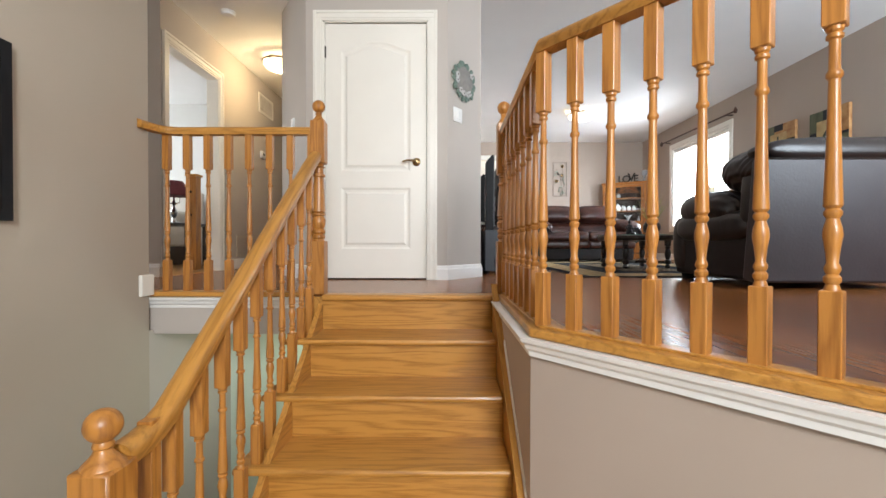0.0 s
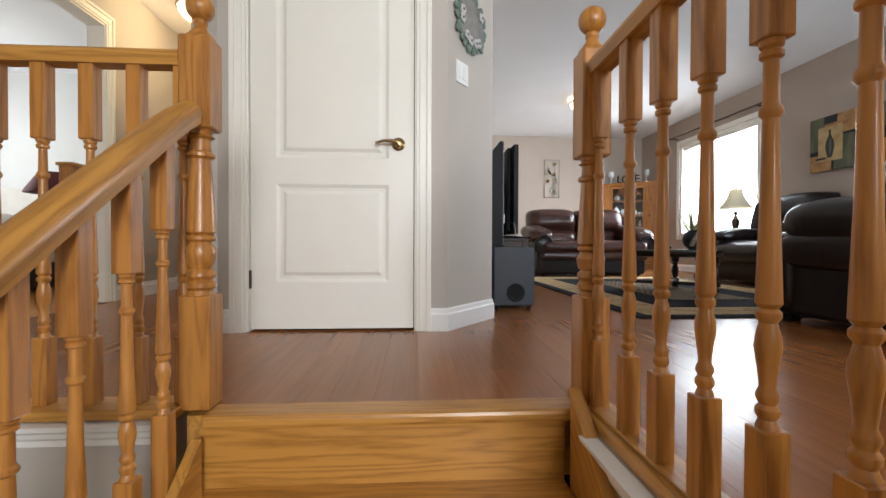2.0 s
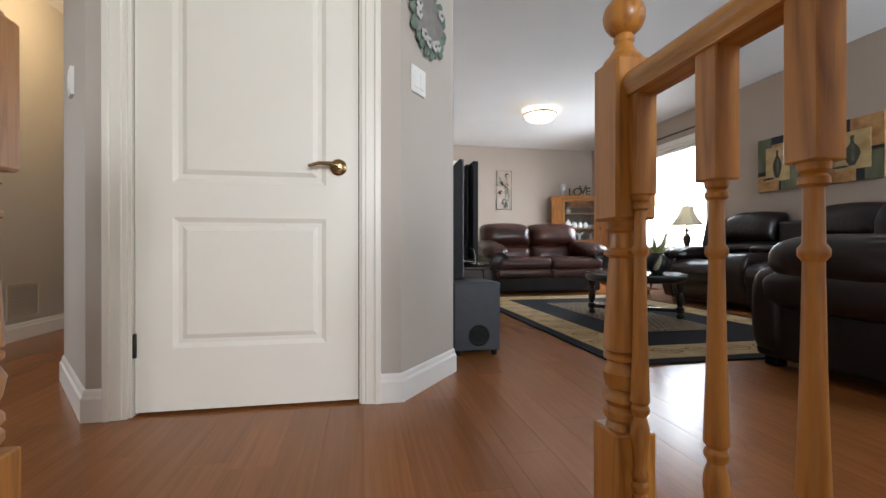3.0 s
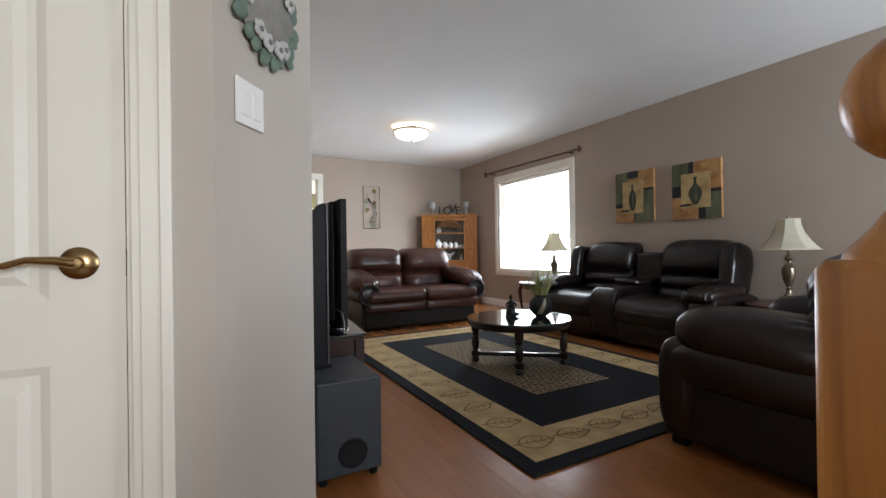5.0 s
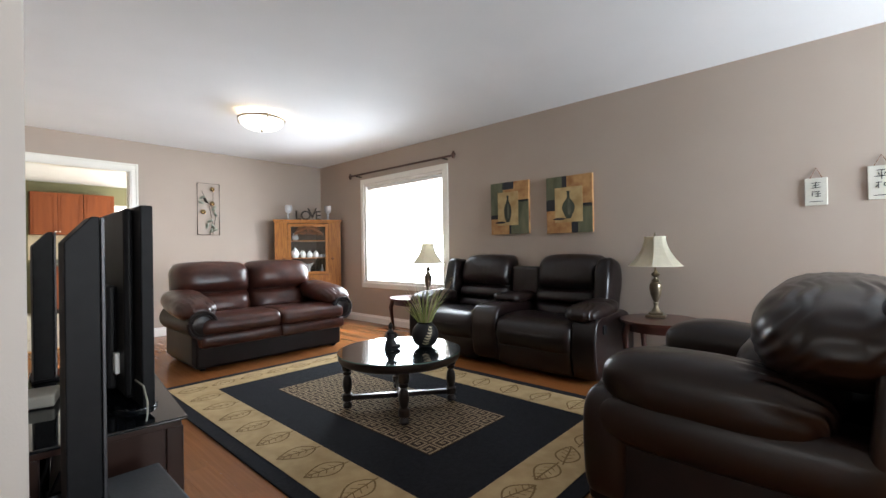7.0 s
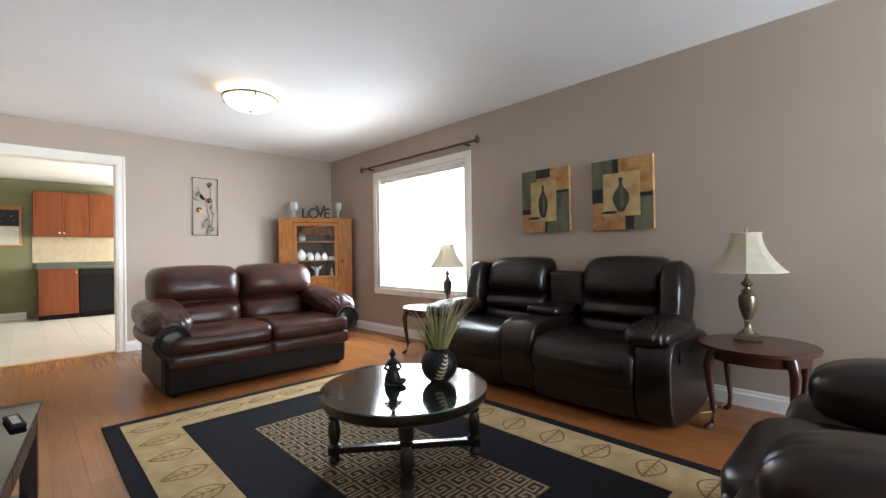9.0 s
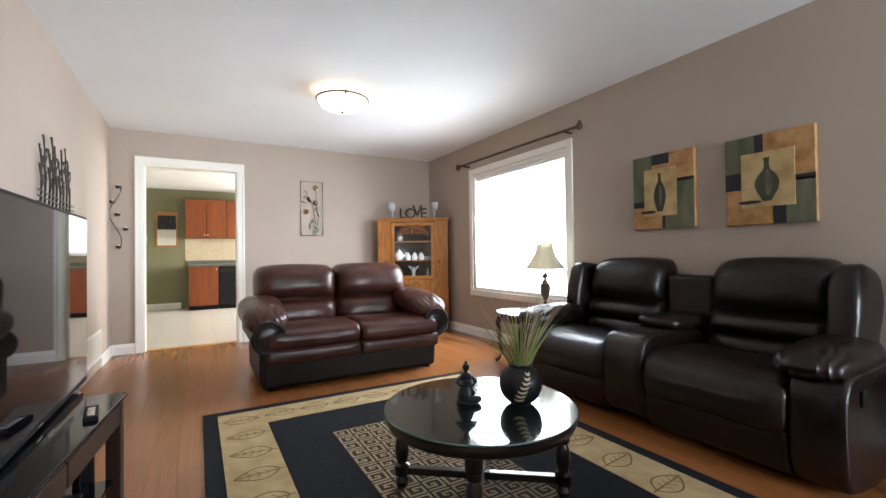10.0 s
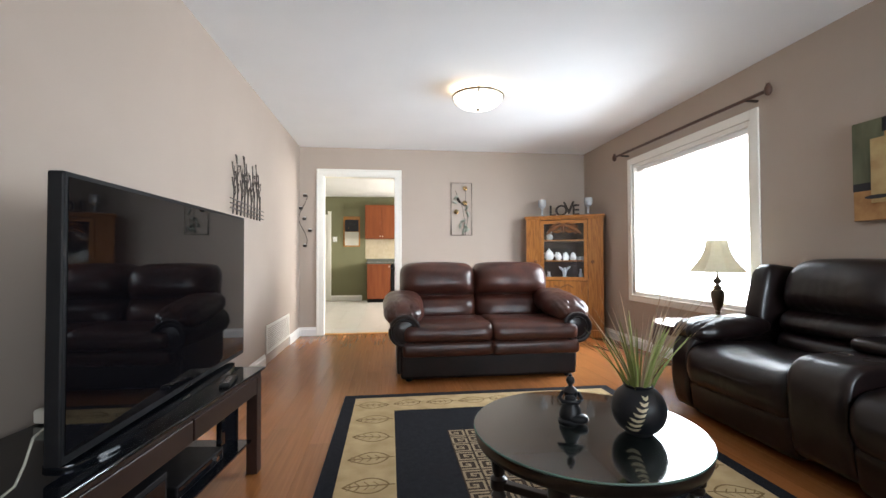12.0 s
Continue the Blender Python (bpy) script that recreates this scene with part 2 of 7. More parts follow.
def tube(points, radius, segments=8, bm=None, closed_ends=True):
    """A round bar along a line of points; radius may be a list."""
    own = bm or bmesh.new()
    pts = [Vector(p) for p in points]
    rads = radius if isinstance(radius, (list, tuple)) else [radius] * len(pts)
    rings = []
    for k, p in enumerate(pts):
        d = (pts[min(k + 1, len(pts) - 1)] - pts[max(k - 1, 0)]).normalized()
        up = Vector((0, 0, 1)) if abs(d.z) < 0.95 else Vector((1, 0, 0))
        u = d.cross(up).normalized()
        v = d.cross(u).normalized()
        rings.append([own.verts.new(p + (u * math.cos(2 * math.pi * i / segments) + v * math.sin(2 * math.pi * i / segments)) * rads[k]) for i in range(segments)])
    for a, b in zip(rings, rings[1:]):
        for i in range(segments):
            j = (i + 1) % segments
            own.faces.new((a[i], a[j], b[j], b[i]))
    if closed_ends:
        own.faces.new(rings[0][::-1])
        own.faces.new(rings[-1])
    return own


def prism(outline, z0, z1, bm=None, bevel=0.0):
    """A flat outline of (x, y) pairs, raised from z0 to z1."""
    own = bmesh.new()
    bottom = [own.verts.new((x, y, z0)) for x, y in outline]
    top = [own.verts.new((x, y, z1)) for x, y in outline]
    n = len(outline)
    own.faces.new(bottom[::-1])
    own.faces.new(top)
    for i in range(n):
        j = (i + 1) % n
        own.faces.new((bottom[i], bottom[j], top[j], top[i]))
    if bevel:
        bmesh.ops.bevel(own, geom=list(own.edges), offset=bevel, segments=2, profile=0.5, affect="EDGES")
    if bm is None:
        return own
    return merge(bm, own)


def cushion(centre, size, square=0.45, nu=28, nv=16, rough=0.006, freq=7.0, seed=0.0, flat=None):
    """A stuffed body: a rounded box with soft folds. square: 1 is a ball, small is boxy."""
    bm = bmesh.new()
    hx, hy, hz = size[0] / 2, size[1] / 2, size[2] / 2
    sq = flat if flat else square

    def sp(v, e):
        return math.copysign(abs(v) ** e, v)

    rings = []
    for a in range(nv + 1):
        ph = -math.pi / 2 + math.pi * a / nv
        ring = []
        for i in range(nu):
            th = 2 * math.pi * i / nu
            p = Vector((sp(math.cos(ph), sq) * sp(math.cos(th), square), sp(math.cos(ph), sq) * sp(math.sin(th), square), sp(math.sin(ph), sq)))
            q = Vector((p.x * hx, p.y * hy, p.z * hz))
            d = noise.noise(q * freq + Vector((seed, seed * 2, 0))) * rough + noise.noise(q * freq * 3.1 + Vector((0, seed, 5))) * rough * 0.4
            n = p.normalized()
            ring.append(bm.verts.new(Vector(centre) + q + n * d))
        rings.append(ring)
    for a, b in zip(rings, rings[1:]):
        for i in range(nu):
            j = (i + 1) % nu
            bm.faces.new((a[i], a[j], b[j], b[i]))
    bmesh.ops.remove_doubles(bm, verts=bm.verts, dist=0.0008)
    return bm


def wall(name, lo, hi, material, holes=(), axis="x"):
    """A wall block; holes are (from, to, z0, z1) along its length and go right through."""
    bm = bmesh.new()
    k = "xyz".index(axis)
    cuts = sorted(holes)
    start = lo[k]
    for a, b, z0, z1 in cuts:
        for s, e, p, q in ((start, a, lo[2], hi[2]), (a, b, lo[2], z0), (a, b, z1, hi[2])):
            if e - s > 0.001 and q - p > 0.001:
                l, h = list(lo), list(hi)
                l[k], h[k], l[2], h[2] = s, e, p, q
                box(l, h, bm=bm)
        start = b
    l = list(lo)
    l[k] = start
    if hi[k] - start > 0.001:
        box(l, hi, bm=bm)
    bmesh.ops.remove_doubles(bm, verts=bm.verts, dist=0.0005)
    return tagged(finish(name, bm, material), kind="structure")


def slab(name, outline, z0, z1, material):
    return tagged(finish(name, prism(outline, z0, z1), material), kind="structure")


def run(name, points, height, depth, z, material, side=1, profile=None, label=""):
    """A moulding along a floor line: its profile of (out, up) pairs is carried along the points."""
    prof = profile or [(0, 0), (depth, 0), (depth, height * 0.72), (depth * 0.62, height * 0.80), (depth * 0.5, height * 0.93), (depth * 0.25, height), (0, height)]
    bm = bmesh.new()
    pts = [Vector((x, y, 0)) for x, y in points]
    rings = []
    for k, p in enumerate(pts):
        d0 = (p - pts[k - 1]).normalized() if k else (pts[1] - p).normalized()
        d1 = (pts[k + 1] - p).normalized() if k + 1 < len(pts) else d0
        n0, n1 = Vector((-d0.y, d0.x, 0)) * side, Vector((-d1.y, d1.x, 0)) * side
        m = (n0 + n1).normalized()
        m = m / max(0.3, m.dot(n0))
        rings.append([bm.verts.new(p + m * o + Vector((0, 0, z + u))) for o, u in prof])
    n = len(prof)
    for a, b in zip(rings, rings[1:]):
        for i in range(n):
            j = (i + 1) % n
            bm.faces.new((a[i], a[j], b[j], b[i]))
    bm.faces.new(rings[0])
    bm.faces.new(rings[-1][::-1])
    return tagged(finish(name, bm, material), kind="structure", label=label)


# ---- plan ----
CZ = 2.545           # living ceiling
HZ = 2.43            # hall ceiling
LX, RX, NY = 0.63, 4.66, 9.835
LOW = -1.116         # foyer floor
RISE, GO, NOSE = 0.186, 0.254, 2.655
SY = 0.72            # south wall of the living room
FRONT = -2.3

# floors
slab("floor", [(-5.2, 2.81), (-0.42, 2.81), (-0.42, 2.72), (0.64, 2.72), (0.69, 1.72), (1.42, 0.80), (4.8, 0.60), (4.8, 9.90), (-5.2, 9.90)], -0.20, -0.014, OAK_Y)
KTILE = mat("white_floor_tile", (0.66, 0.63, 0.57), 0.25, colour2=(0.72, 0.69, 0.63), scale=6)
slab("kitchen_floor", [(-1.5, 9.90), (5.0, 9.90), (5.0, 14.9), (-1.5, 14.9)], -0.20, -0.006, KTILE)
slab("foyer_floor", [(-1.45, FRONT), (2.0, FRONT), (2.0, 2.66), (-0.42, 2.66), (-0.42, 1.15), (-1.45, 1.15)], LOW - 0.1, LOW, KTILE)
slab("basement_floor", [(-1.45, 1.0), (0.6, 1.0), (0.6, 3.7), (-1.45, 3.7)], -2.5, -2.4, KTILE)
# ceilings
slab("ceiling", [(-0.85, FRONT), (4.8, FRONT), (4.8, 9.90), (0.5, 9.90), (0.5, 4.2), (-0.85, 3.9)], CZ, CZ + 0.1, CEIL)
slab("ceiling_foyer", [(-1.45, FRONT), (-0.85, FRONT), (-0.85, 2.66), (-1.45, 2.66)], CZ, CZ + 0.1, CEIL)
slab("ceiling_hall", [(-5.2, 2.66), (-0.85, 2.66), (-0.85, 9.9), (-5.2, 9.9)], HZ, HZ + 0.24, CEIL)
slab("ceiling_kitchen", [(-1.5, 9.96), (5.0, 9.96), (5.0, 14.9), (-1.5, 14.9)], CZ, CZ + 0.1, CEIL)
# walls of the living room
wall("wall_east", (RX, 0.6, -0.2), (RX + 0.16, NY + 0.12, CZ), WALL, [(6.91, 8.59, 0.60, 2.12)], "y")
wall("wall_north", (LX - 0.13, NY, 0), (RX, NY + 0.12, CZ), WALL, [(0.944, 1.905, 0.0, 2.16)], "x")
slab("wall_west", [(LX, 4.10), (LX, NY), (LX - 0.13, NY), (LX - 0.13, 4.10)], 0, CZ, WALL)
wall("wall_south", (1.45, SY - 0.12, LOW), (RX, SY, CZ), WALL, [(3.25, 4.55, 0.65, 2.15)], "x")
# closet box with cut-off corners
DX0, DX1, DY = -0.64, 0.165, 3.75
wall("wall_closet", (-0.79, 3.725, 0), (0.335, 3.845, CZ), WALL_HALL, [(DX0 - 0.02, DX1 + 0.02, 0, 2.06)], "x")
slab("wall_closet_east", [(0.335, 3.725), (LX, 4.10), (LX - 0.13, 4.16), (0.28, 3.845)], 0, CZ, WALL_HALL)
slab("wall_closet_west", [(-0.79, 3.725), (-0.74, 3.845), (-1.08, 4.36), (-1.2, 4.30)], 0, CZ, WALL_HALL)
slab("wall_hall_east", [(-1.2, 4.30), (-1.08, 4.36), (-1.08, 9.6), (-1.2, 9.6)], 0, CZ, WALL_HALL)
slab("wall_closet_back", [(-1.08, 4.9), (0.5, 4.9), (0.5, 5.0), (-1.08, 5.0)], 0, CZ, WALL_HALL)
# hall and bedroom
wall("wall_hall_west", (-2.22, 3.95, 0), (-2.10, 9.6, HZ), WALL_HALL, [(4.05, 4.88, 0, 2.04)], "y")
slab("wall_hall_south", [(-5.2, 3.95), (-2.22, 3.95), (-2.22, 4.07), (-5.2, 4.07)], 0, HZ, WALL_HALL)
slab("wall_hall_north", [(-2.1, 9.6), (-1.08, 9.6), (-1.08, 9.7), (-2.1, 9.7)], 0, HZ, WALL_HALL)
# Opening in this unseen far wall is assumed, for the landing's added lamp.
wall("wall_hall_far", (-5.2, 2.66, 0), (-5.1, 3.95, HZ), WALL_HALL, [(2.9, 3.7, 0.9, 2.0)], "y")
BEDWALL = mat("pale_bedroom_paint", (0.62, 0.62, 0.60), 0.8, colour2=(0.66, 0.66, 0.64), scale=2)
slab("wall_bedroom_north", [(-5.2, 6.9), (-2.22, 6.9), (-2.22, 7.0), (-5.2, 7.0)], 0, HZ, BEDWALL)
wall("wall_bedroom_west", (-5.2, 4.07, 0), (-5.1, 6.9, HZ), BEDWALL, [(4.85, 6.35, 0.8, 2.0)], "y")
# foyer
slab("wall_foyer_west", [(-1.45, FRONT), (-1.31, FRONT), (-1.31, 2.66), (-1.45, 2.66)], -2.4, CZ, WALL_WARM_LIT)
slab("wall_landing_south", [(-5.2, 2.54), (-1.45, 2.54), (-1.45, 2.66), (-5.2, 2.66)], 0, HZ, WALL_HALL)
# The opening in this unseen wall is assumed, to carry the front lamp.
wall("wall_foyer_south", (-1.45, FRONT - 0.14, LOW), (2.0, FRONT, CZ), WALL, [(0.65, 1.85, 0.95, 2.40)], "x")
slab("wall_foyer_east", [(1.9, FRONT), (2.0, FRONT), (2.0, 0.6), (1.9, 0.6)], LOW, CZ, WALL)
# half wall under the right railing
slab("wall_half", [(0.60, 2.66), (0.70, 2.66), (0.70, 1.74), (1.45, 0.83), (1.45, 0.66), (0.60, 1.70)], LOW, -0.012, WALL)
# landing edge over the lower stairs
slab("wall_landing_edge", [(-1.44, 2.70), (-0.46, 2.70), (-0.46, 2.80), (-1.44, 2.80)], -0.22, -0.014, WALL_HALL)
PALE = mat("pale_green_paint", (0.60, 0.68, 0.58), 0.8, colour2=(0.64, 0.72, 0.62), scale=2)
slab("wall_basement_north", [(-1.45, 3.55), (0.6, 3.55), (0.6, 3.65), (-1.45, 3.65)], -2.4, -0.2, PALE)
slab("wall_basement_west", [(-1.45, 2.66), (-1.31, 2.66), (-1.31, 3.55), (-1.45, 3.55)], -2.4, -0.2, WALL_HALL)
slab("wall_basement_east", [(-0.34, 1.66), (-0.30, 1.66), (-0.30, 3.55), (-0.34, 3.55)], -2.4, -1.12, WALL_HALL)
# kitchen shell
GREEN = mat("sage_green_paint", (0.19, 0.185, 0.10), 0.8, colour2=(0.21, 0.205, 0.115), scale=2)
slab("wall_kitchen_north", [(-1.5, 14.6), (5.0, 14.6), (5.0, 14.72), (-1.5, 14.72)], 0, CZ, GREEN)
slab("wall_kitchen_west", [(-1.5, 9.96), (-1.4, 9.96), (-1.4, 14.6), (-1.5, 14.6)], 0, CZ, GREEN)
wall("wall_kitchen_east", (4.9, 9.96, 0), (5.0, 14.6, CZ), GREEN, [(11.7, 13.5, 0.9, 2.1)], "y")
slab("wall_kitchen_south", [(-1.5, 9.84), (0.5, 9.84), (0.5, 9.95), (-1.5, 9.95)], 0, CZ, GREEN)
# daylight beyond the openings
def daylight(name, lo, hi):
    return tagged(finish(name, box(lo, hi), DAYGLOW), kind="structure", label="bright white daylight outside the window")


daylight("backdrop", (5.6, 4.8, -1.0), (5.62, 10.6, 4.0))

# ---- stairs ----


def oak_box(name, lo, hi, material, parent, bevel=0.006, label=""):
    return part(name, box(lo, hi, bevel), material, parent, label)


stairs = tagged(thing("staircase", (0, 0, LOW), "", ""), "varnished oak stairs rising from the foyer to the landing", "stairs")
for k in range(6):
    top = -k * RISE - LOW
    y = NOSE - k * GO
    oak_box("riser", (-0.37, y + 0.028, top - RISE - 0.006), (0.575, y + 0.046, top - 0.028), OAK_X, stairs, 0.001)
    left = -0.475 if k else -0.36
    back = y + GO + 0.044 if k else y + 0.10
    oak_box("tread", (left, y, top - 0.028), (0.612 if k == 0 else 0.575, back, top + (0.006 if k == 0 else 0)), OAK_X, stairs, 0.011)
    if k:
        oak_box("bracket", (-0.385, y + 0.03, top - RISE + 0.002), (-0.372, y + GO + 0.03, top - 0.03), OAK_Y, stairs, 0.001)


def slope_board(name, x0, x1, lift, drop, y0, y1, material, label=""):
    """A board along the flight: from the line of the nosings up by lift and down by drop."""
    bm = bmesh.new()
    m = RISE / GO
    pts = []
    for x in (x0, x1):
        for y, d in ((y0, lift), (y1, lift), (y1, -drop), (y0, -drop)):
            pts.append(bm.verts.new((x, y, (y - NOSE) * m + d - LOW)))
    for f in ((0, 1, 2, 3), (7, 6, 5, 4), (0, 4, 5, 1), (1, 5, 6, 2), (2, 6, 7, 3), (3, 7, 4, 0)):
        bm.faces.new([pts[i] for i in f])
    return part(name, bm, material, stairs, label)


slope_board("stringer", 0.576, 0.592, 0.055, 0.34, 1.12, 2.645, OAK_SLOPE)
slope_board("stringer_cap", 0.570, 0.603, 0.075, -0.055, 1.12, 2.645, OAK_SLOPE)
slope_board("skirt_trim", 0.594, 0.606, 0.10, -0.076, 1.12, 2.30, WHITE, "narrow cream painted trim")
slope_board("carriage", -0.370, -0.345, -0.03, 0.38, 1.2, 2.64, OAK_Y)


# ---- railings ----
def square_to_turned(length, foot, head, w=0.037, seg=16):
    """A baluster: square foot and head, turned shaft with rings and a vase."""
    bm = bmesh.new()
    box((-w / 2, -w / 2, 0), (w / 2, w / 2, foot), 0.002, bm, 1)
    box((-w / 2, -w / 2, length - head), (w / 2, w / 2, length), 0.002, bm, 1)
    s = length - foot - head
    r = w / 2 * 0.9
    prof = [(r * 0.98, -0.012), (r * 0.8, 0.004), (r * 0.62, 0.012), (r * 0.86, 0.018), (r * 0.86, 0.026), (r * 0.6, 0.032), (r * 0.82, 0.040), (r * 0.8, 0.046),
            (r * 0.58, 0.054), (r * 0.74, s * 0.12 + 0.02), (r * 0.97, s * 0.17 + 0.02), (r * 0.9, s * 0.20 + 0.02), (r * 0.62, s * 0.235 + 0.02),
            (r * 0.9, s * 0.25 + 0.02), (r * 0.9, s * 0.262 + 0.02), (r * 0.66, s * 0.272 + 0.02), (r * 0.95, s * 0.285 + 0.02), (r * 0.93, s * 0.30 + 0.02),
            (r * 0.72, s * 0.55), (r * 0.58, s * 0.80), (r * 0.84, s * 0.812), (r * 0.84, s * 0.826), (r * 0.6, s * 0.838), (r * 0.56, s * 0.95),
            (r * 0.84, s * 0.957), (r * 0.84, s * 0.97), (r * 0.62, s * 0.977), (r * 0.85, s * 0.985), (r * 0.98, s + 0.012)]
    lathe(prof, seg, (0, 0, foot), bm)
    me = bpy.data.meshes.new("baluster")
    bmesh.ops.recalc_face_normals(bm, faces=bm.faces)
    bm.to_mesh(me)
    bm.free()
    me.materials.append(OAK_Z)
    me.polygons.foreach_set("use_smooth", [True] * len(me.polygons))
    me.set_sharp_from_angle(angle=radians(35))
    return me


def place(name, me, parent, at, turn=0):
    ob = new(name, me)
    ob.parent = parent
    ob.matrix_basis = pose(*at, 0, 0, turn)
    return ob


def newel(parent, at, height, foot=0.30, head=0.26, w=0.080, turn=0):
    """A newel post: square foot and head, turned shaft and a ball on a collar."""
    bm = bmesh.new()
    box((-w / 2, -w / 2, 0), (w / 2, w / 2, foot), 0.003, bm, 1)
    top = height - 0.11
    box((-w / 2, -w / 2, top - head), (w / 2, w / 2, top - 0.02), 0.005, bm, 1)
    r = w / 2
    s = top - head - foot
    lathe([(r * 0.98, -0.02), (r * 0.7, 0.012), (r * 0.9, 0.02), (r * 0.9, 0.032), (r * 0.72, 0.04), (r * 0.92, 0.05), (r * 0.9, 0.06), (r * 0.66, 0.07), (r * 0.84, s * 0.2),
           (r * 0.98, s * 0.27), (r * 0.7, s * 0.32), (r * 0.9, s * 0.335), (r * 0.9, s * 0.355), (r * 0.72, s * 0.365), (r * 0.93, s * 0.38), (r * 0.92, s * 0.40), (r * 0.76, s * 0.68),
           (r * 0.66, s * 0.82), (r * 0.88, s * 0.835), (r * 0.88, s * 0.855), (r * 0.66, s * 0.87), (r * 0.62, s * 0.94), (r * 0.86, s * 0.955), (r * 0.66, s * 0.97), (r * 0.98, s + 0.02)], 20, (0, 0, foot), bm)
    lathe([(r * 1.0, top - 0.028), (r * 0.92, top - 0.016), (r * 0.64, top - 0.004), (r * 0.44, top + 0.008), (r * 0.38, top + 0.016), (r * 0.46, top + 0.020), (r * 0.46, top + 0.025), (r * 0.38, top + 0.032)], 20, (0, 0, 0), bm)
    post = part("newel_post", bm, OAK_Z, parent, smooth=True)
    post.matrix_basis = pose(*at, 0, 0, turn)
    rr = 0.036
    prof = [(rr * math.sin(math.pi * i / 14), -rr * math.cos(math.pi * i / 14)) for i in range(15)]
    part("ball", lathe(prof, 24, (0, 0, top + 0.028 + rr)), OAK_Z, post, smooth=True)
    return post


RAILPROF = [(-0.024, 0.0), (0.024, 0.0), (0.026, 0.012), (0.031, 0.022), (0.030, 0.038), (0.022, 0.050), (0.008, 0.056), (-0.008, 0.056), (-0.022, 0.050), (-0.030, 0.038), (-0.031, 0.022), (-0.026, 0.012)]


def rail(name, points, parent, material, tall=0.8):
    """A moulded handrail through points that lie on its underside."""
    bm = bmesh.new()
    pts = [Vector(p) for p in points]
    rings = []
    for k, p in enumerate(pts):
        d = ((pts[k + 1] - p).normalized() if k + 1 < len(pts) else Vector()) + ((p - pts[k - 1]).normalized() if k else Vector())
        flat = Vector((d.x, d.y, 0)).normalized()
        side = Vector((flat.y, -flat.x, 0))
        d.normalize()
        up = side.cross(d).normalized()
        stretch = 1.0
        if 0 < k < len(pts) - 1:
            a, b = pts[k] - pts[k - 1], pts[k + 1] - pts[k]
            a.z = b.z = 0
            if a.length > 0 and b.length > 0:
                stretch = 1 / max(0.5, math.cos(a.angle(b) / 2))
        rings.append([bm.verts.new(p + side * (o * stretch) + up * u * tall) for o, u in RAILPROF])
    n = len(RAILPROF)
    for a, b in zip(rings, rings[1:]):
        for i in range(n):
            j = (i + 1) % n
            bm.faces.new((a[i], a[j], b[j], b[i]))
    bm.faces.new(rings[0])
    bm.faces.new(rings[-1][::-1])
    return part(name, bm, material, parent, smooth=True)


BAL = square_to_turned(0.885, 0.175, 0.195)
# landing railing over the lower stairs
NX, NYL = -0.40, 2.745
railing = tagged(thing("landing_railing", (0, 0, 0), "", ""), "varnished oak railing along the edge of the landing", "railing", "oak railings")
oak_box("base_rail", (-1.42, 2.685, -0.012), (-0.43, 2.80, 0.016), OAK_X, railing, 0.008)
for k in range(8):
    place("baluster", BAL, railing, (-1.262 + 0.1175 * k, NYL, 0.016))
rail("handrail", [(-1.309, NYL - 0.17, 0.90), (-1.285, NYL - 0.06, 0.90), (-1.25, NYL - 0.015, 0.90), (-1.19, NYL, 0.90), (-0.44, NYL, 0.90)], railing, OAK_X)
newel(railing, (NX, NYL + 0.01, 0.0), 1.11)
# railing of the flight
flight = tagged(thing("stair_railing", (0, 0, 0), "", ""), "varnished oak stair railing with turned balusters", "railing", "oak railings")
m_ = RISE / GO
base_y = 1.21
newel(flight, (NX, base_y, LOW), 1.06, 0.34, 0.27, 0.088)


def under(y):
    return (y - NOSE) * m_ + 0.718


rail("handrail", [(NX, base_y + 0.04, under(base_y + 0.17)), (NX, base_y + 0.11, under(base_y + 0.175)), (NX, base_y + 0.16, under(base_y + 0.19)), (NX, base_y + 0.22, under(base_y + 0.225)),
                  (NX, 2.60, under(2.60)), (NX, 2.66, under(2.655)), (NX, 2.71, under(2.695))], flight, OAK_SLOPE, 1.0)
lens_ = {}
for k in range(1, 6):
    for j, dy in enumerate((0.055, 0.178)):
        y = NOSE - k * GO + dy
        z = -k * RISE
        length = under(y) - z + 0.014
        if j not in lens_:
            lens_[j] = square_to_turned(length, 0.15 + 0.085 * j, 0.21)
        place("baluster", lens_[j], flight, (NX, y, z))
place("baluster", square_to_turned(0.97, 0.26, 0.24), flight, (NX, base_y + 0.14, LOW))
# railing beside the living room
EX, EY = 0.645, 1.70
DIRX, DIRY = 0.63, -0.777
ANG = math.degrees(math.atan2(DIRY, DIRX))
gallery = tagged(thing("gallery_railing", (0, 0, 0), "", ""), "varnished oak railing along the edge of the living room", "railing", "oak railings")
ENDX, ENDY = EX + DIRX * 1.15, EY + DIRY * 1.15
q = 0.055
part("base_rail", prism([(EX - q + 0.02, 2.757), (EX + q, 2.757), (EX + q, EY + 0.022), (ENDX + 0.043, ENDY + 0.035), (ENDX - 0.043, ENDY - 0.035), (EX - q, EY - 0.026)], -0.012, 0.016, bevel=0.006), OAK_Y, gallery)
part("fillet", prism([(EX - 0.022, 2.66), (EX + 0.022, 2.66), (EX + 0.022, EY + 0.01), (ENDX + 0.017, ENDY + 0.014), (ENDX - 0.017, ENDY - 0.014), (EX - 0.022, EY - 0.01)], 0.016, 0.024, bevel=0.002), OAK_Y, gallery)
newel(gallery, (EX - 0.003, 2.682, 0.0), 1.078, head=0.30, w=0.076)
for k in range(7):
    place("baluster", BAL, gallery, (EX, 2.605 - 0.125 * k if k else 2.640, 0.018))
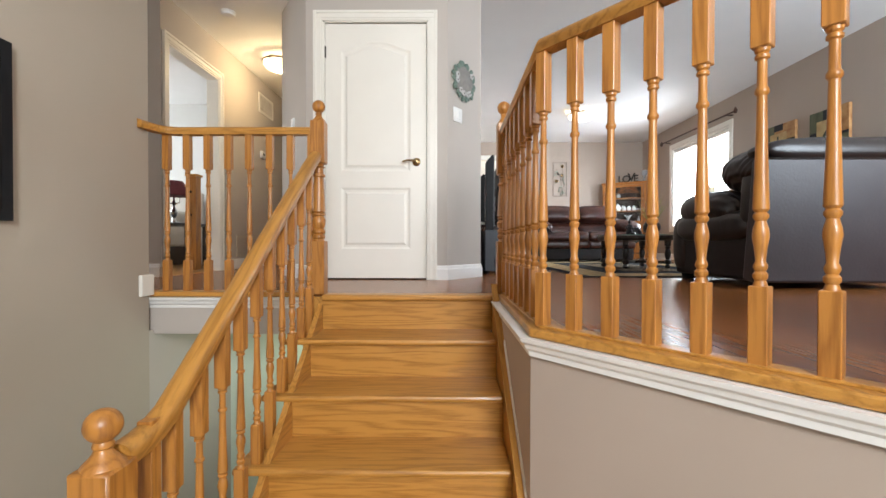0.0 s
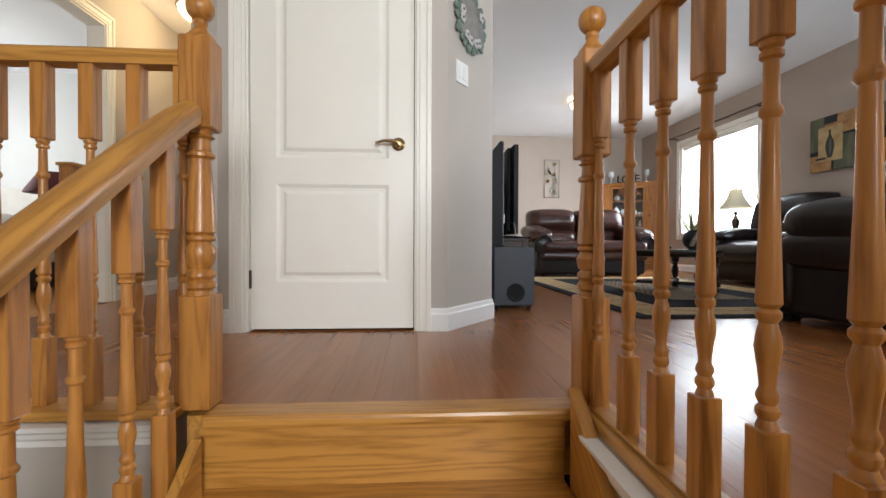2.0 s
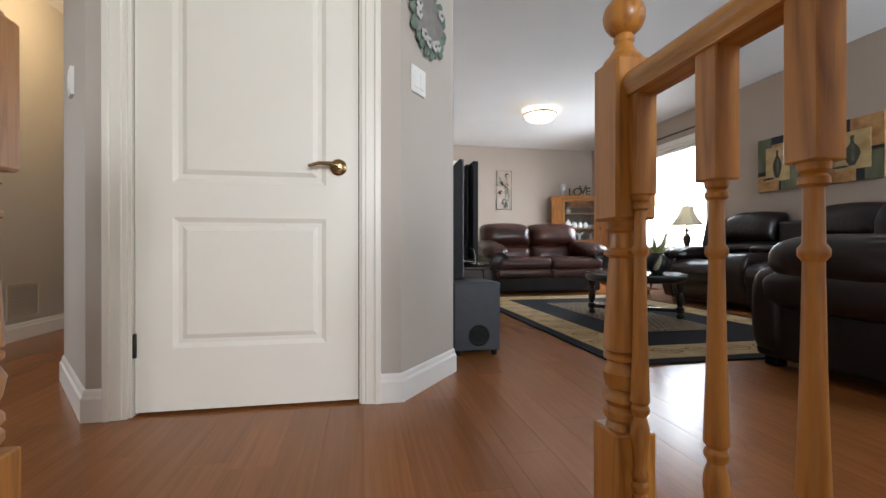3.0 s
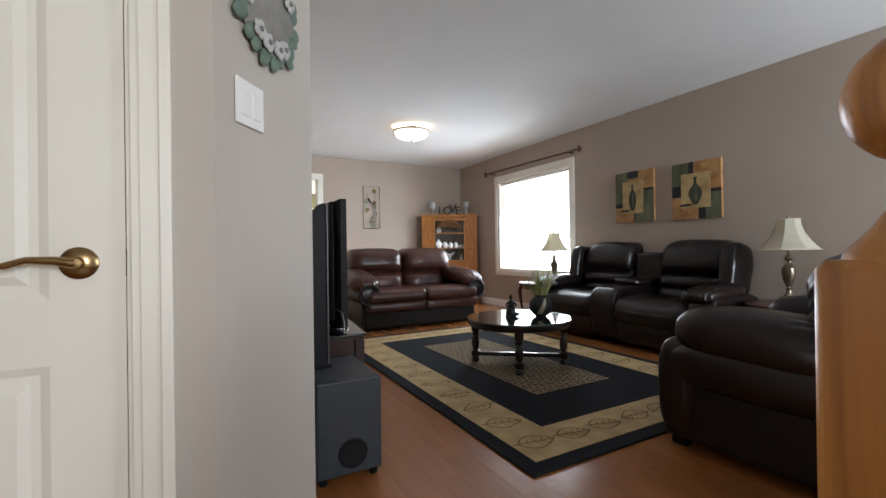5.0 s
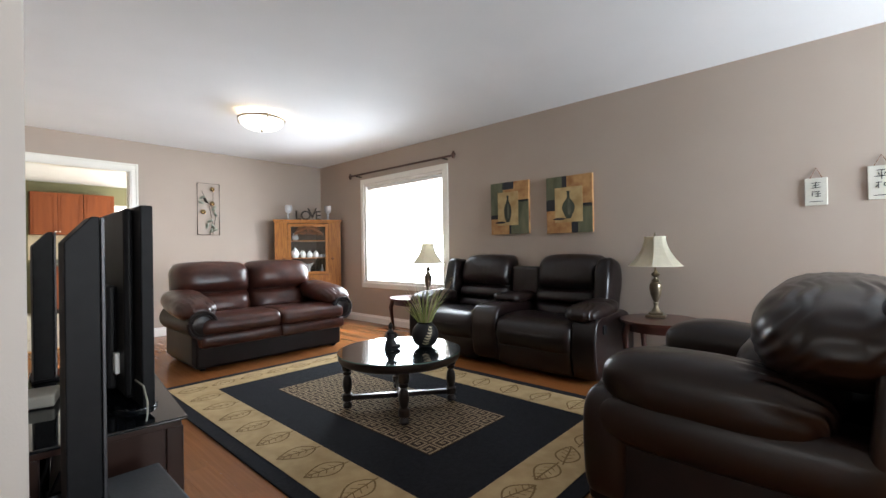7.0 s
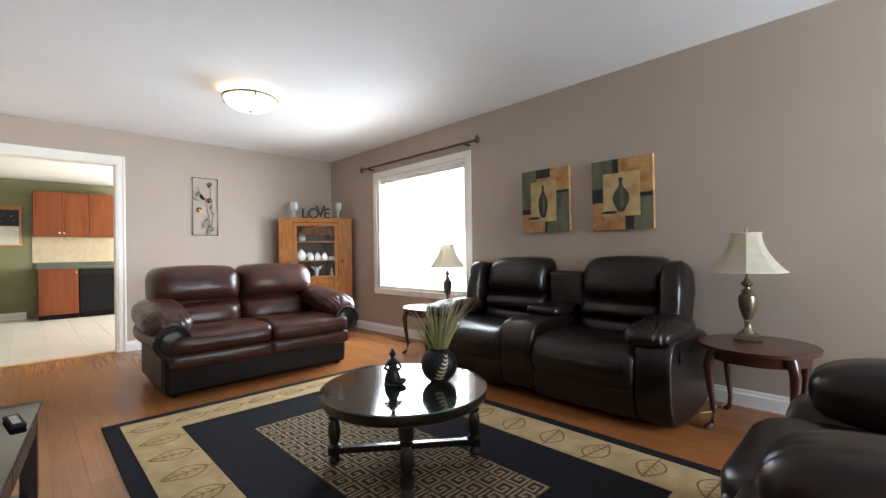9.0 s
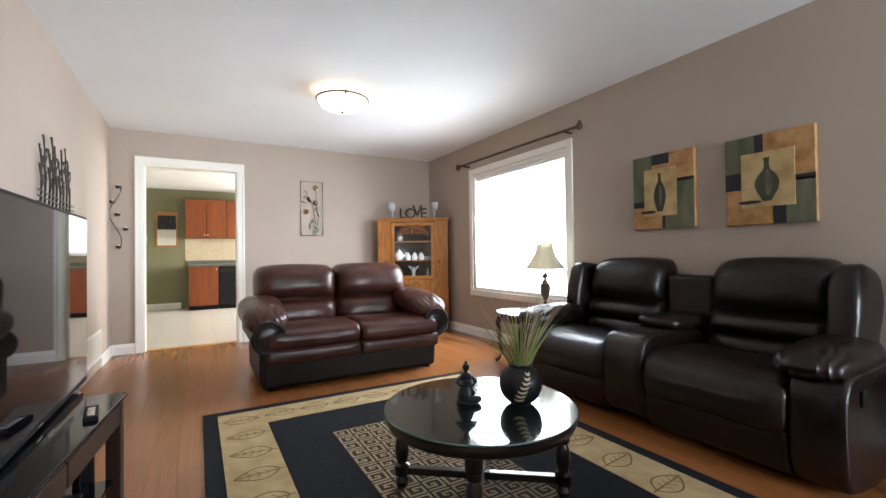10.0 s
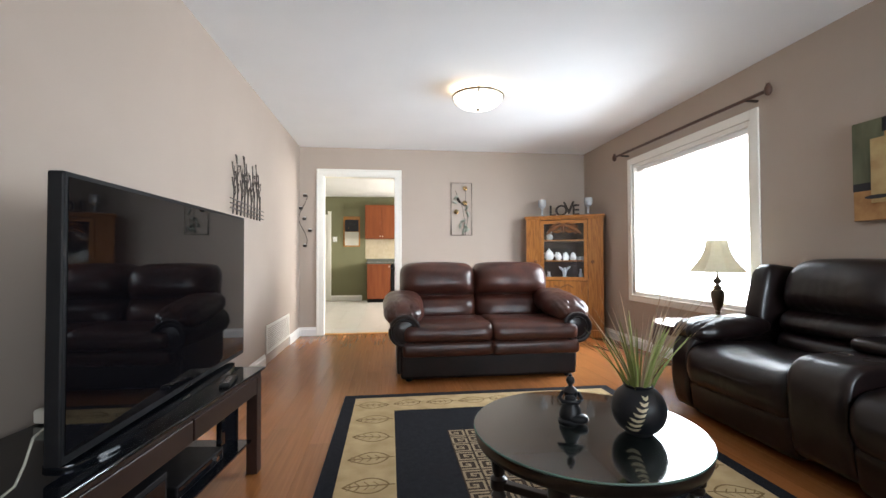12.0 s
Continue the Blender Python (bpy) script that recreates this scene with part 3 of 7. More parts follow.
for k in range(9):
    s_ = -0.008 + 0.1175 * k
    place("baluster", BAL, gallery, (EX + DIRX * s_, EY + DIRY * s_, 0.018), ANG)
rail("handrail", [(EX, 2.66, 0.876), (EX, EY, 0.90), (ENDX, ENDY, 0.90)], gallery, OAK_Y)
CROWN = [(0, -0.062), (0.008, -0.062), (0.010, -0.046), (0.020, -0.037), (0.024, -0.024), (0.036, -0.015), (0.040, -0.002), (0, -0.002)]
run("trim_gallery", [(0.60, 2.55), (0.60, 1.69), (1.40, 0.705)], 0.1, 0.04, -0.012, TRIM, -1, CROWN)
run("trim_landing", [(-1.42, 2.70), (-0.47, 2.70)], 0.1, 0.04, -0.012, TRIM, -1, CROWN)

# ---- baseboards ----
BBH, BBD = 0.115, 0.016
run("baseboard_closet_left", [(-1.2, 6.5), (-1.2, 4.30), (-0.79, 3.725), (-0.725, 3.725)], BBH, BBD, 0, TRIM, -1)
run("baseboard_closet_right", [(0.25, 3.725), (0.335, 3.725), (LX, 4.10), (LX, 8.22)], BBH, BBD, 0, TRIM, -1)
run("baseboard_west", [(LX, 9.24), (LX, NY), (0.86, NY)], BBH, BBD, 0, TRIM, -1)
run("baseboard_north", [(1.99, NY), (RX, NY), (RX, SY)], BBH, BBD, 0, TRIM, -1)
run("baseboard_hall", [(-2.1, 9.5), (-2.1, 4.96)], BBH, BBD, 0, TRIM, 1)
run("baseboard_hall_south", [(-2.11, 3.95), (-5.0, 3.95)], BBH, BBD, 0, TRIM, 1)
tagged(finish("baseboard_end", box((-1.309, 2.575, 0.0), (-1.288, 2.675, 0.115), 0.006), WHITE), kind="structure")
run("baseboard_kitchen", [(-1.4, 14.6), (1.16, 14.6)], 0.13, 0.018, 0, TRIM, -1)

# ---- doors and casings ----


def casing(name, axis, at, a, b, z1, face, width=0.085, z0=0.0, sill=False):
    """Moulded trim round an opening from a to b along an axis, on the wall face at 'at'; face: the way it stands out."""
    bm = bmesh.new()
    def bar(lo, hi, z_lo, z_hi, t):
        if axis == "x":
            y0, y1 = sorted((at, at + face * t))
            box((lo, y0, z_lo), (hi, y1, z_hi), 0.003, bm)
        else:
            x0, x1 = sorted((at, at + face * t))
            box((x0, lo, z_lo), (x1, hi, z_hi), 0.003, bm)
    for inset, t in ((0.0, 0.012), (0.016, 0.017), (width - 0.026, 0.024)):
        if inset == width - 0.026:
            bar(a - width, a - width + 0.024, z0, z1 + width, t)
            bar(b + width - 0.024, b + width, z0, z1 + width, t)
            bar(a - width + 0.024, b + width - 0.024, z1 + width - 0.024, z1 + width, t)
        else:
            bar(a - width + 0.022, a - inset, z0, z1 + inset, t)
            bar(b + inset, b + width - 0.022, z0, z1 + inset, t)
            bar(a - width + 0.022, b + width - 0.022, z1 + inset, z1 + width - 0.022, t)
    return tagged(finish(name, bm, WHITE), kind="structure")


casing("trim_closet", "x", 3.725, DX0 - 0.012, DX1 + 0.012, 2.052, -1, 0.076)
casing("trim_kitchen_opening", "x", NY, 0.944, 1.905, 2.16, -1, 0.090)
casing("trim_bedroom", "y", -2.10, 4.05, 4.88, 2.04, 1, 0.076)
tagged(finish("jamb_kitchen", box((0.934, NY + 0.001, 0), (0.950, NY + 0.125, 2.16), 0.002, box((1.899, NY + 0.001, 0), (1.915, NY + 0.125, 2.16), 0.002, box((0.95, NY + 0.001, 2.148), (1.899, NY + 0.125, 2.17), 0.002))), WHITE), kind="structure")
tagged(finish("jamb_bedroom", box((-2.222, 4.04, 0), (-2.098, 4.058, 2.04), 0.002, box((-2.222, 4.872, 0), (-2.098, 4.89, 2.04), 0.002, box((-2.222, 4.058, 2.026), (-2.098, 4.872, 2.05), 0.002))), WHITE), kind="structure")
tagged(finish("jamb_closet", box((DX0 - 0.02, 3.727, 0), (DX0 - 0.004, 3.84, 2.045), 0.001, box((DX1 + 0.004, 3.727, 0), (DX1 + 0.02, 3.84, 2.045), 0.001, box((DX0 - 0.004, 3.727, 2.045), (DX1 + 0.004, 3.84, 2.06), 0.001))), WHITE), kind="structure")

door = tagged(thing("door_1", (0, 0, 0), "", ""), "white painted closet door with two raised panels, closed", "door", kind="structure")


def arch_panel(x0, x1, z0, z1, rise, inset, y_out, y_in, bm):
    """A sunk moulding round a panel with an arched head, then the raised field."""
    def outline(g):
        pts = [(x0 + g, z0 + g), (x1 - g, z0 + g)]
        n = 12 if rise else 1
        for i in range(n + 1):
            t = i / n
            x = (x1 - g) + ((x0 + g) - (x1 - g)) * t
            pts.append((x, z1 - g - rise + rise * (math.sin(math.pi * t) ** 1.4 if rise else 0)))
        return pts
    loops = []
    for g, y in ((0.0, y_out), (inset * 0.35, y_in), (inset * 0.65, y_in), (inset, y_out - 0.001)):
        loops.append([bm.verts.new((x, y, z)) for x, z in outline(g)])
    n = len(loops[0])
    for a, b in zip(loops, loops[1:]):
        for i in range(n):
            j = (i + 1) % n
            bm.faces.new((a[i], a[j], b[j], b[i]))
    bm.faces.new(loops[-1])
    return [(v.co.x, v.co.z) for v in loops[0]]


def panel_door(parent):
    yf = DY - 0.005
    bm = bmesh.new()
    x0, x1, z0, z1 = DX0, DX1, 0.012, 2.038
    pw = 0.125
    px0, px1 = x0 + pw, x1 - pw
    box((x0, yf + 0.012, z0), (x1, yf + 0.04, z1), 0.0, bm)
    # stiles and rails, front faces flush with the panel edges
    lower, upper = (0.245, 0.735), (0.865, 1.90)
    rise = 0.075
    box((x0, yf, z0), (px0, yf + 0.0115, z1), 0.0, bm)
    box((px1, yf, z0), (x1, yf + 0.0115, z1), 0.0, bm)
    box((px0, yf, z0), (px1, yf + 0.0115, lower[0]), 0.0, bm)
    box((px0, yf, lower[1]), (px1, yf + 0.0115, upper[0]), 0.0, bm)
    n = 12
    for i in range(n):
        ta, tb = i / n, (i + 1) / n
        xa, xb = px1 + (px0 - px1) * ta, px1 + (px0 - px1) * tb
        za = upper[1] - rise + rise * math.sin(math.pi * ta) ** 1.4
        zb = upper[1] - rise + rise * math.sin(math.pi * tb) ** 1.4
        vs = [bm.verts.new((xa, yf, za)), bm.verts.new((xb, yf, zb)), bm.verts.new((xb, yf, z1)), bm.verts.new((xa, yf, z1))]
        bm.faces.new(vs)
    arch_panel(px0, px1, lower[0], lower[1], 0.0, 0.05, yf, yf + 0.009, bm)
    arch_panel(px0, px1, upper[0], upper[1], rise, 0.05, yf, yf + 0.009, bm)
    part("leaf", bm, WHITE, parent)


panel_door(door)
kx, kz = 0.088, 0.94
hb = lathe([(0.001, 0.0), (0.033, 0.0), (0.033, 0.006), (0.024, 0.012), (0.012, 0.014), (0.011, 0.045), (0.001, 0.046)], 24)
bmesh.ops.transform(hb, matrix=pose(kx, DY - 0.005, kz, 90, 0, 0), verts=hb.verts)
handle = part("handle", hb, BRASS, door, "brass lever handle", smooth=True)
part("lever", tube([(kx, DY - 0.048, kz), (kx - 0.03, DY - 0.052, kz + 0.006), (kx - 0.07, DY - 0.05, kz + 0.008), (kx - 0.10, DY - 0.05, kz - 0.002), (kx - 0.112, DY - 0.052, kz - 0.004)], [0.011, 0.009, 0.007, 0.007, 0.005], 10), BRASS, handle, smooth=True)
for hz in (0.26, 1.815):
    part("hinge", box((DX0 - 0.012, DY - 0.016, hz - 0.045), (DX0 + 0.006, DY - 0.004, hz + 0.045), 0.003), DARKMETAL, door)
part("latch_plate", box((DX1 + 0.001, DY - 0.012, kz - 0.03), (DX1 + 0.009, DY - 0.004, kz + 0.03), 0.001), DARKMETAL, door)
# Black sheet behind the leaf stands for closet darkness at the gaps.
tagged(finish("wall_behind_door", box((DX0 - 0.02, DY + 0.05, 0.0), (DX1 + 0.02, DY + 0.06, 2.06)), BLACKPLASTIC), kind="structure")

# ---- window ----
win = tagged(thing("window_1", (0, 0, 0), "", ""), "large white framed window, blown out by daylight", "window", kind="structure")
WY0, WY1, WZ0, WZ1 = 6.91, 8.59, 0.60, 2.12
bm = bmesh.new()
for lo, hi in (((4.642, WY0 - 0.075, WZ0 - 0.07), (4.658, WY0, WZ1 + 0.075)), ((4.642, WY1, WZ0 - 0.07), (4.658, WY1 + 0.075, WZ1 + 0.075)),
               ((4.642, WY0, WZ1), (4.658, WY1, WZ1 + 0.075)), ((4.642, WY0, WZ0 - 0.07), (4.658, WY1, WZ0))):
    box(lo, hi, 0.004, bm)
part("window_casing", bm, WHITE, win)
bm = bmesh.new()
for lo, hi in (((4.66, WY0, WZ0), (4.80, WY0 + 0.04, WZ1)), ((4.66, WY1 - 0.04, WZ0), (4.80, WY1, WZ1)), ((4.66, WY0 + 0.04, WZ1 - 0.04), (4.80, WY1 - 0.04, WZ1)), ((4.66, WY0 + 0.04, WZ0), (4.80, WY1 - 0.04, WZ0 + 0.04))):
    box(lo, hi, 0.004, bm)
part("window_frame", bm, WHITE, win)
part("window_sill", box((4.632, WY0 - 0.01, WZ0 - 0.012), (4.70, WY1 + 0.01, WZ0 + 0.003), 0.004), WHITE, win)
part("blind_roll", box((4.685, WY0 + 0.042, WZ1 - 0.088), (4.722, WY1 - 0.042, WZ1 - 0.042), 0.012, segments=3), TRIM, win, "white rolled-up blind", smooth=True)
GLASS = mat("window_glass", (1, 1, 1), 0.02, trans=1.0)
pane = part("pane", box((4.765, WY0 + 0.04, WZ0 + 0.04), (4.769, WY1 - 0.04, WZ1 - 0.04)), GLASS, win)
pane.visible_shadow = False
RODWOOD = mat("dark_walnut_rod", (0.06, 0.028, 0.018), 0.4, colour2=(0.09, 0.04, 0.025), scale=14)
rod = tagged(thing("curtain_rod", (0, 0, 0), "", ""), "dark bronze curtain rod over the window", "curtain rod")
part("bar", tube([(4.575, 6.70, 2.255), (4.575, 8.80, 2.265)], 0.014, 12), RODWOOD, rod, smooth=True)
for y in (6.67, 8.83):
    part("finial", lathe([(0.003, -0.045), (0.018, -0.035), (0.026, -0.015), (0.027, 0.01), (0.018, 0.03), (0.012, 0.034), (0.014, 0.045), (0.003, 0.05)], 14, (4.575, y, 2.26)), RODWOOD, rod, smooth=True)
for y in (6.85, 8.66):
    part("bracket", box((4.565, y - 0.012, 2.235), (4.659, y + 0.012, 2.25), 0.003), DARKMETAL, rod)

# ---- seating ----


def pleat(bm, centre, across, near, reach, waves, depth):
    """Gathers the leather into soft creases round a point of a cushion."""
    u = Vector(across).normalized()
    bm.normal_update()
    moves = []
    for v in bm.verts:
        d = v.co - Vector(near)
        fade = max(0.0, 1.0 - d.length / reach)
        if fade > 0:
            w = u.dot(v.co - Vector(centre)) * waves + 0.6 * noise.noise(v.co * 9)
            moves.append((v, v.normal * depth * fade ** 0.7 * math.sin(w * 2 * math.pi)))
    for v, m in moves:
        v.co += m
    return bm


def back_pad(cx, w, z0, z1, y_front, depth, bulges, top_round=0.10, lean=0.0, seed=0.0, crown=0.0, nu=40, nv=48):
    """An upholstered back in one piece: padded rolls one above another, sewn at creases; front faces -y.
    bulges: (from, to, fullness) as shares of the height."""
    bm = bmesh.new()
    h = z1 - z0

    def full(v):
        best = 0.0
        for a, b, f in bulges:
            if a <= v <= b:
                q_ = (v - (a + b) / 2) / ((b - a) / 2)
                best = max(best, f * (1 - abs(q_) ** 2.6) ** 0.5)
        return best

    def point(u, v, side):
        half = w / 2
        edge = max(0.0, v - (1 - top_round / h)) / (top_round / h)
        half -= top_round * 0.75 * (1 - math.sqrt(max(0.0, 1 - edge ** 2)))
        x = cx + u * half
        z = z0 + h * v + crown * (1 - u * u) * v
        rim = (1 - abs(u) ** 5.0) ** 0.5
        d = depth * (0.34 + 0.66 * full(v)) * (0.28 + 0.72 * rim) if side < 0 else -0.06 * rim
        p = Vector((x, 0, z))
        n = noise.noise(Vector((x * 5 + seed, v * 4, seed))) * 0.006 + noise.noise(Vector((x * 16, v * 13 + seed, 2))) * 0.0016
        y = y_front + depth - d + lean * v + (n * rim if side < 0 else 0)
        return (x, y, z)

    grids = []
    for side in (-1, 1):
        grids.append([[bm.verts.new(point(-1 + 2 * i / nu, j / nv, side)) for i in range(nu + 1)] for j in range(nv + 1)])
    for g, flip in ((grids[0], False), (grids[1], True)):
        for j in range(nv):
            for i in range(nu):
                q_ = (g[j][i], g[j][i + 1], g[j + 1][i + 1], g[j + 1][i])
                bm.faces.new(q_[::-1] if flip else q_)
    f, k = grids
    border = [f[0][i] for i in range(nu + 1)] + [f[j][nu] for j in range(1, nv + 1)] + [f[nv][i] for i in range(nu - 1, -1, -1)] + [f[j][0] for j in range(nv - 1, 0, -1)]
    other = [k[0][i] for i in range(nu + 1)] + [k[j][nu] for j in range(1, nv + 1)] + [k[nv][i] for i in range(nu - 1, -1, -1)] + [k[j][0] for j in range(nv - 1, 0, -1)]
    for i in range(len(border)):
        j = (i + 1) % len(border)
        bm.faces.new((border[j], border[i], other[i], other[j]))
    return bm


def waterfall(x0, x1, profile, round_=0.05, sag=0.0, seed=0.0, n=26):
    """A padded piece carried across x: a closed outline of (y, z) pairs whose ends draw in softly."""
    bm = bmesh.new()
    cy = sum(p[0] for p in profile) / len(profile)
    cz = sum(p[1] for p in profile) / len(profile)
    # smooth the outline
    pts = [Vector((0, y, z)) for y, z in profile]
    for _ in range(3):
        out = []
        for i, p in enumerate(pts):
            q_ = pts[(i + 1) % len(pts)]
            out += [p * 0.75 + q_ * 0.25, p * 0.25 + q_ * 0.75]
        pts = out
    rings = []
    for i in range(n + 1):
        c = math.cos(math.pi * i / n)
        x = (x0 + x1) / 2 - (x1 - x0) / 2 * math.copysign(abs(c) ** 0.55, c)
        e = max(0.0, (abs(x - (x0 + x1) / 2) - ((x1 - x0) / 2 - round_)) / round_)
        draw = round_ * 0.7 * (1 - math.sqrt(max(0.0, 1 - e * e)))
        ring = []
        for p in pts:
            d = Vector((0, p.y - cy, p.z - cz))
            k = max(0.0, 1 - draw / max(d.length, 0.02))
            u = (x - x0) / (x1 - x0)
            q_ = Vector((x, cy + d.y * k, cz + d.z * k - sag * math.sin(math.pi * u) * (1 if d.z > 0 else 0)))
            q_ += d.normalized() * (noise.noise(q_ * 6 + Vector((seed, 0, 0))) * 0.006 + noise.noise(q_ * 19 + Vector((0, seed, 0))) * 0.0022)
            ring.append(bm.verts.new(q_))
        rings.append(ring)
    m = len(pts)
    for a, b in zip(rings, rings[1:]):
        for i in range(m):
            j = (i + 1) % m
            bm.faces.new((a[i], a[j], b[j], b[i]))
    bm.faces.new(rings[0][::-1])
    bm.faces.new(rings[-1])
    return bm


def loveseat(at, turn=0):
    """Two seats with pillow arms over scrolled arm rolls; front faces -y."""
    t = tagged(thing("loveseat", at, "", "", turn=turn), "glossy burgundy leather loveseat with pillow arms on a skirted base", "sofa")
    W = 1.54
    part("base", box((-W / 2, -0.37, 0.02), (W / 2, 0.46, 0.27), 0.03, segments=4), LEATHER_SIDE, t, "dark vinyl covered base", smooth=True)
    for x in (-W / 2 + 0.07, W / 2 - 0.07):
        for y in (-0.32, 0.40):
            part("foot", lathe([(0.025, 0), (0.03, 0.03)], 12, (x, y, 0)), BLACKPLASTIC, t)
    for s in (-1, 1):
        cx = s * 0.375
        seat = waterfall(cx - 0.372, cx + 0.372, [(-0.50, 0.40), (-0.475, 0.49), (-0.30, 0.515), (-0.15, 0.51), (0.22, 0.49), (0.24, 0.34), (-0.30, 0.33), (-0.47, 0.335)], 0.07, 0.01, 3 + s)
        part("seat_cushion", seat, BURGUNDY, t, smooth=True)
        roll = waterfall(cx - 0.378, cx + 0.378, [(-0.485, 0.26), (-0.475, 0.355), (-0.30, 0.375), (-0.20, 0.36), (-0.20, 0.22), (-0.46, 0.215)], 0.04, 0.0, 5 + s)
        part("front_roll", roll, BURGUNDY, t, smooth=True)
        pad = back_pad(cx, 0.765, 0.44, 0.985, 0.10, 0.31, [(-0.06, 0.42, 0.78), (0.40, 1.02, 1.0)], 0.13, 0.10, 9 + s, 0.012)
        pleat(pad, (cx, 0.1, 0.66), (1, 0, 0), (cx, 0.12, 0.665), 0.20, 24, 0.0016)
        part("back_cushion", pad, BURGUNDY, t, smooth=True)
        ax = s * 0.738
        arm = cushion((ax, -0.055, 0.605), (0.36, 0.80, 0.235), 0.66, 72, 36, 0.010, 6, 17 + s, 0.85)
        bmesh.ops.rotate(arm, cent=(ax, 0.0, 0.585), matrix=Matrix.Rotation(radians(8), 3, "X"), verts=arm.verts)
        pleat(arm, (ax, -0.3, 0.6), (1, 0, 0.3), (ax, -0.40, 0.60), 0.24, 26, 0.0065)
        pleat(arm, (ax, 0.2, 0.6), (1, 0, 0.3), (ax, 0.30, 0.66), 0.16, 24, 0.005)
        part("arm_pillow", arm, BURGUNDY, t, smooth=True)
        a = part("arm_roll", tube([(ax, -0.425, 0.440), (ax, -0.450, 0.440), (ax, -0.455, 0.440), (ax, 0.42, 0.440)], [0.09, 0.115, 0.122, 0.122], 32), LEATHER_SIDE, t, "dark rolled arm", smooth=True)
        for rr in (0.119, 0.088):
            pts = [(ax + rr * math.cos(th), -0.458, 0.440 + rr * math.sin(th)) for th in [2 * math.pi * i / 32 for i in range(33)]]
            part("piping", tube(pts, 0.014 if rr > 0.1 else 0.007, 8), LEATHER, a, smooth=True)
        face = lathe([(0.001, 0.0), (0.09, 0.0), (0.098, 0.012), (0.07, 0.02), (0.001, 0.022)], 28)
        bmesh.ops.transform(face, matrix=pose(ax, -0.442, 0.440, 90, 0, 0) @ Matrix.Diagonal((0.86, 0.86, 1, 1)), verts=face.verts)
        part("arm_face", face, LEATHER, a, smooth=True)
        part("side_panel", box((ax - 0.06, -0.35, 0.06), (ax + 0.045, 0.44, 0.42), 0.02), LEATHER_SIDE, t, smooth=True)
    part("back_panel", box((-W / 2 + 0.02, 0.40, 0.12), (W / 2 - 0.02, 0.52, 0.86), 0.04, segments=3), LEATHER_SIDE, t, smooth=True)
    return t


loveseat((2.69, 7.86, 0))


def recliner_sofa(at, turn=0):
    """Two recliners and a console between them; front faces -y, width along x."""
    t = tagged(thing("reclining_loveseat", at, "", "", turn=turn), "dark brown leather reclining loveseat with a centre console", "sofa")
    half = 1.02
    part("base", box((-half + 0.10, -0.28, 0.03), (half - 0.10, 0.40, 0.30), 0.02), LEATHER, t, smooth=True)
    for s in (-1, 1):
        cx = s * 0.495
        rest = waterfall(cx - 0.355, cx + 0.355, [(-0.40, 0.03), (-0.425, 0.14), (-0.44, 0.27), (-0.30, 0.30), (-0.25, 0.16), (-0.25, 0.04)], 0.03, 0.0, 2 + s)
        part("footrest", rest, LEATHER, t, smooth=True)
        seat = waterfall(cx - 0.36, cx + 0.36, [(-0.445, 0.23), (-0.475, 0.34), (-0.45, 0.455), (-0.30, 0.505), (0.0, 0.495), (0.20, 0.47), (0.20, 0.33), (-0.25, 0.27), (-0.38, 0.22)], 0.07, 0.014, 6 + s)
        part("seat_cushion", seat, LEATHER, t, smooth=True)
        pad = back_pad(cx, 0.66, 0.45, 1.015, 0.05, 0.24, [(-0.04, 0.20, 0.70), (0.19, 0.43, 0.84), (0.42, 1.03, 1.0)], 0.13, 0.16, 10 + s, 0.012)
        pleat(pad, (cx, 0.1, 0.68), (1, 0, 0), (cx, 0.12, 0.69), 0.26, 18, 0.0022)
        part("back_cushion", pad, LEATHER, t, smooth=True)
        part("back_shell", box((cx - 0.33, 0.30, 0.25), (cx + 0.33, 0.44, 0.92), 0.05, segments=3), LEATHER, t, smooth=True)
        wing = cushion((s * 0.890, 0.22, 0.735), (0.155, 0.34, 0.50), 0.45, 32, 24, 0.008, 8, 20 + s, 0.55)
        bmesh.ops.rotate(wing, cent=(s * 0.890, 0.23, 0.6), matrix=Matrix.Rotation(radians(-11), 3, "X"), verts=wing.verts)
        part("wing", wing, LEATHER, t, smooth=True)
        bx_, hw_ = (0.94, 0.085) if s < 0 else (0.958, 0.103)
        side = waterfall(s * bx_ - hw_, s * bx_ + hw_, [(-0.36, 0.02), (-0.425, 0.10), (-0.445, 0.36), (-0.40, 0.53), (-0.20, 0.55), (0.38, 0.55), (0.41, 0.02)], 0.030, 0.0, 24 + s)
        part("arm_box", side, LEATHER, t, smooth=True)
        arm = cushion((s * 0.915, -0.135, 0.565), (0.30, 0.60, 0.155), 0.62, 72, 32, 0.012, 7, 27 + s, 0.85)
        bmesh.ops.rotate(arm, cent=(s * 0.93, -0.13, 0.545), matrix=Matrix.Rotation(radians(4), 3, "X"), verts=arm.verts)
        pleat(arm, (s * 0.915, -0.2, 0.57), (1, 0, 0.2), (s * 0.915, -0.40, 0.57), 0.24, 26, 0.0060)
        pleat(arm, (s * 0.915, 0.0, 0.57), (0.2, 1, 0), (s * 0.80, -0.15, 0.58), 0.20, 14, 0.0035)
        part("arm_pillow", arm, LEATHER, t, smooth=True)
    part("release_lever", box((1.061, -0.30, 0.40), (1.075, -0.25, 0.47), 0.006), BLACKPLASTIC, t, "black plastic release lever")
    con = part("console", waterfall(-0.145, 0.145, [(-0.40, 0.03), (-0.445, 0.20), (-0.465, 0.42), (-0.42, 0.555), (-0.25, 0.575), (0.30, 0.575), (0.32, 0.03)], 0.04, 0.0, 31), LEATHER, t, smooth=True)
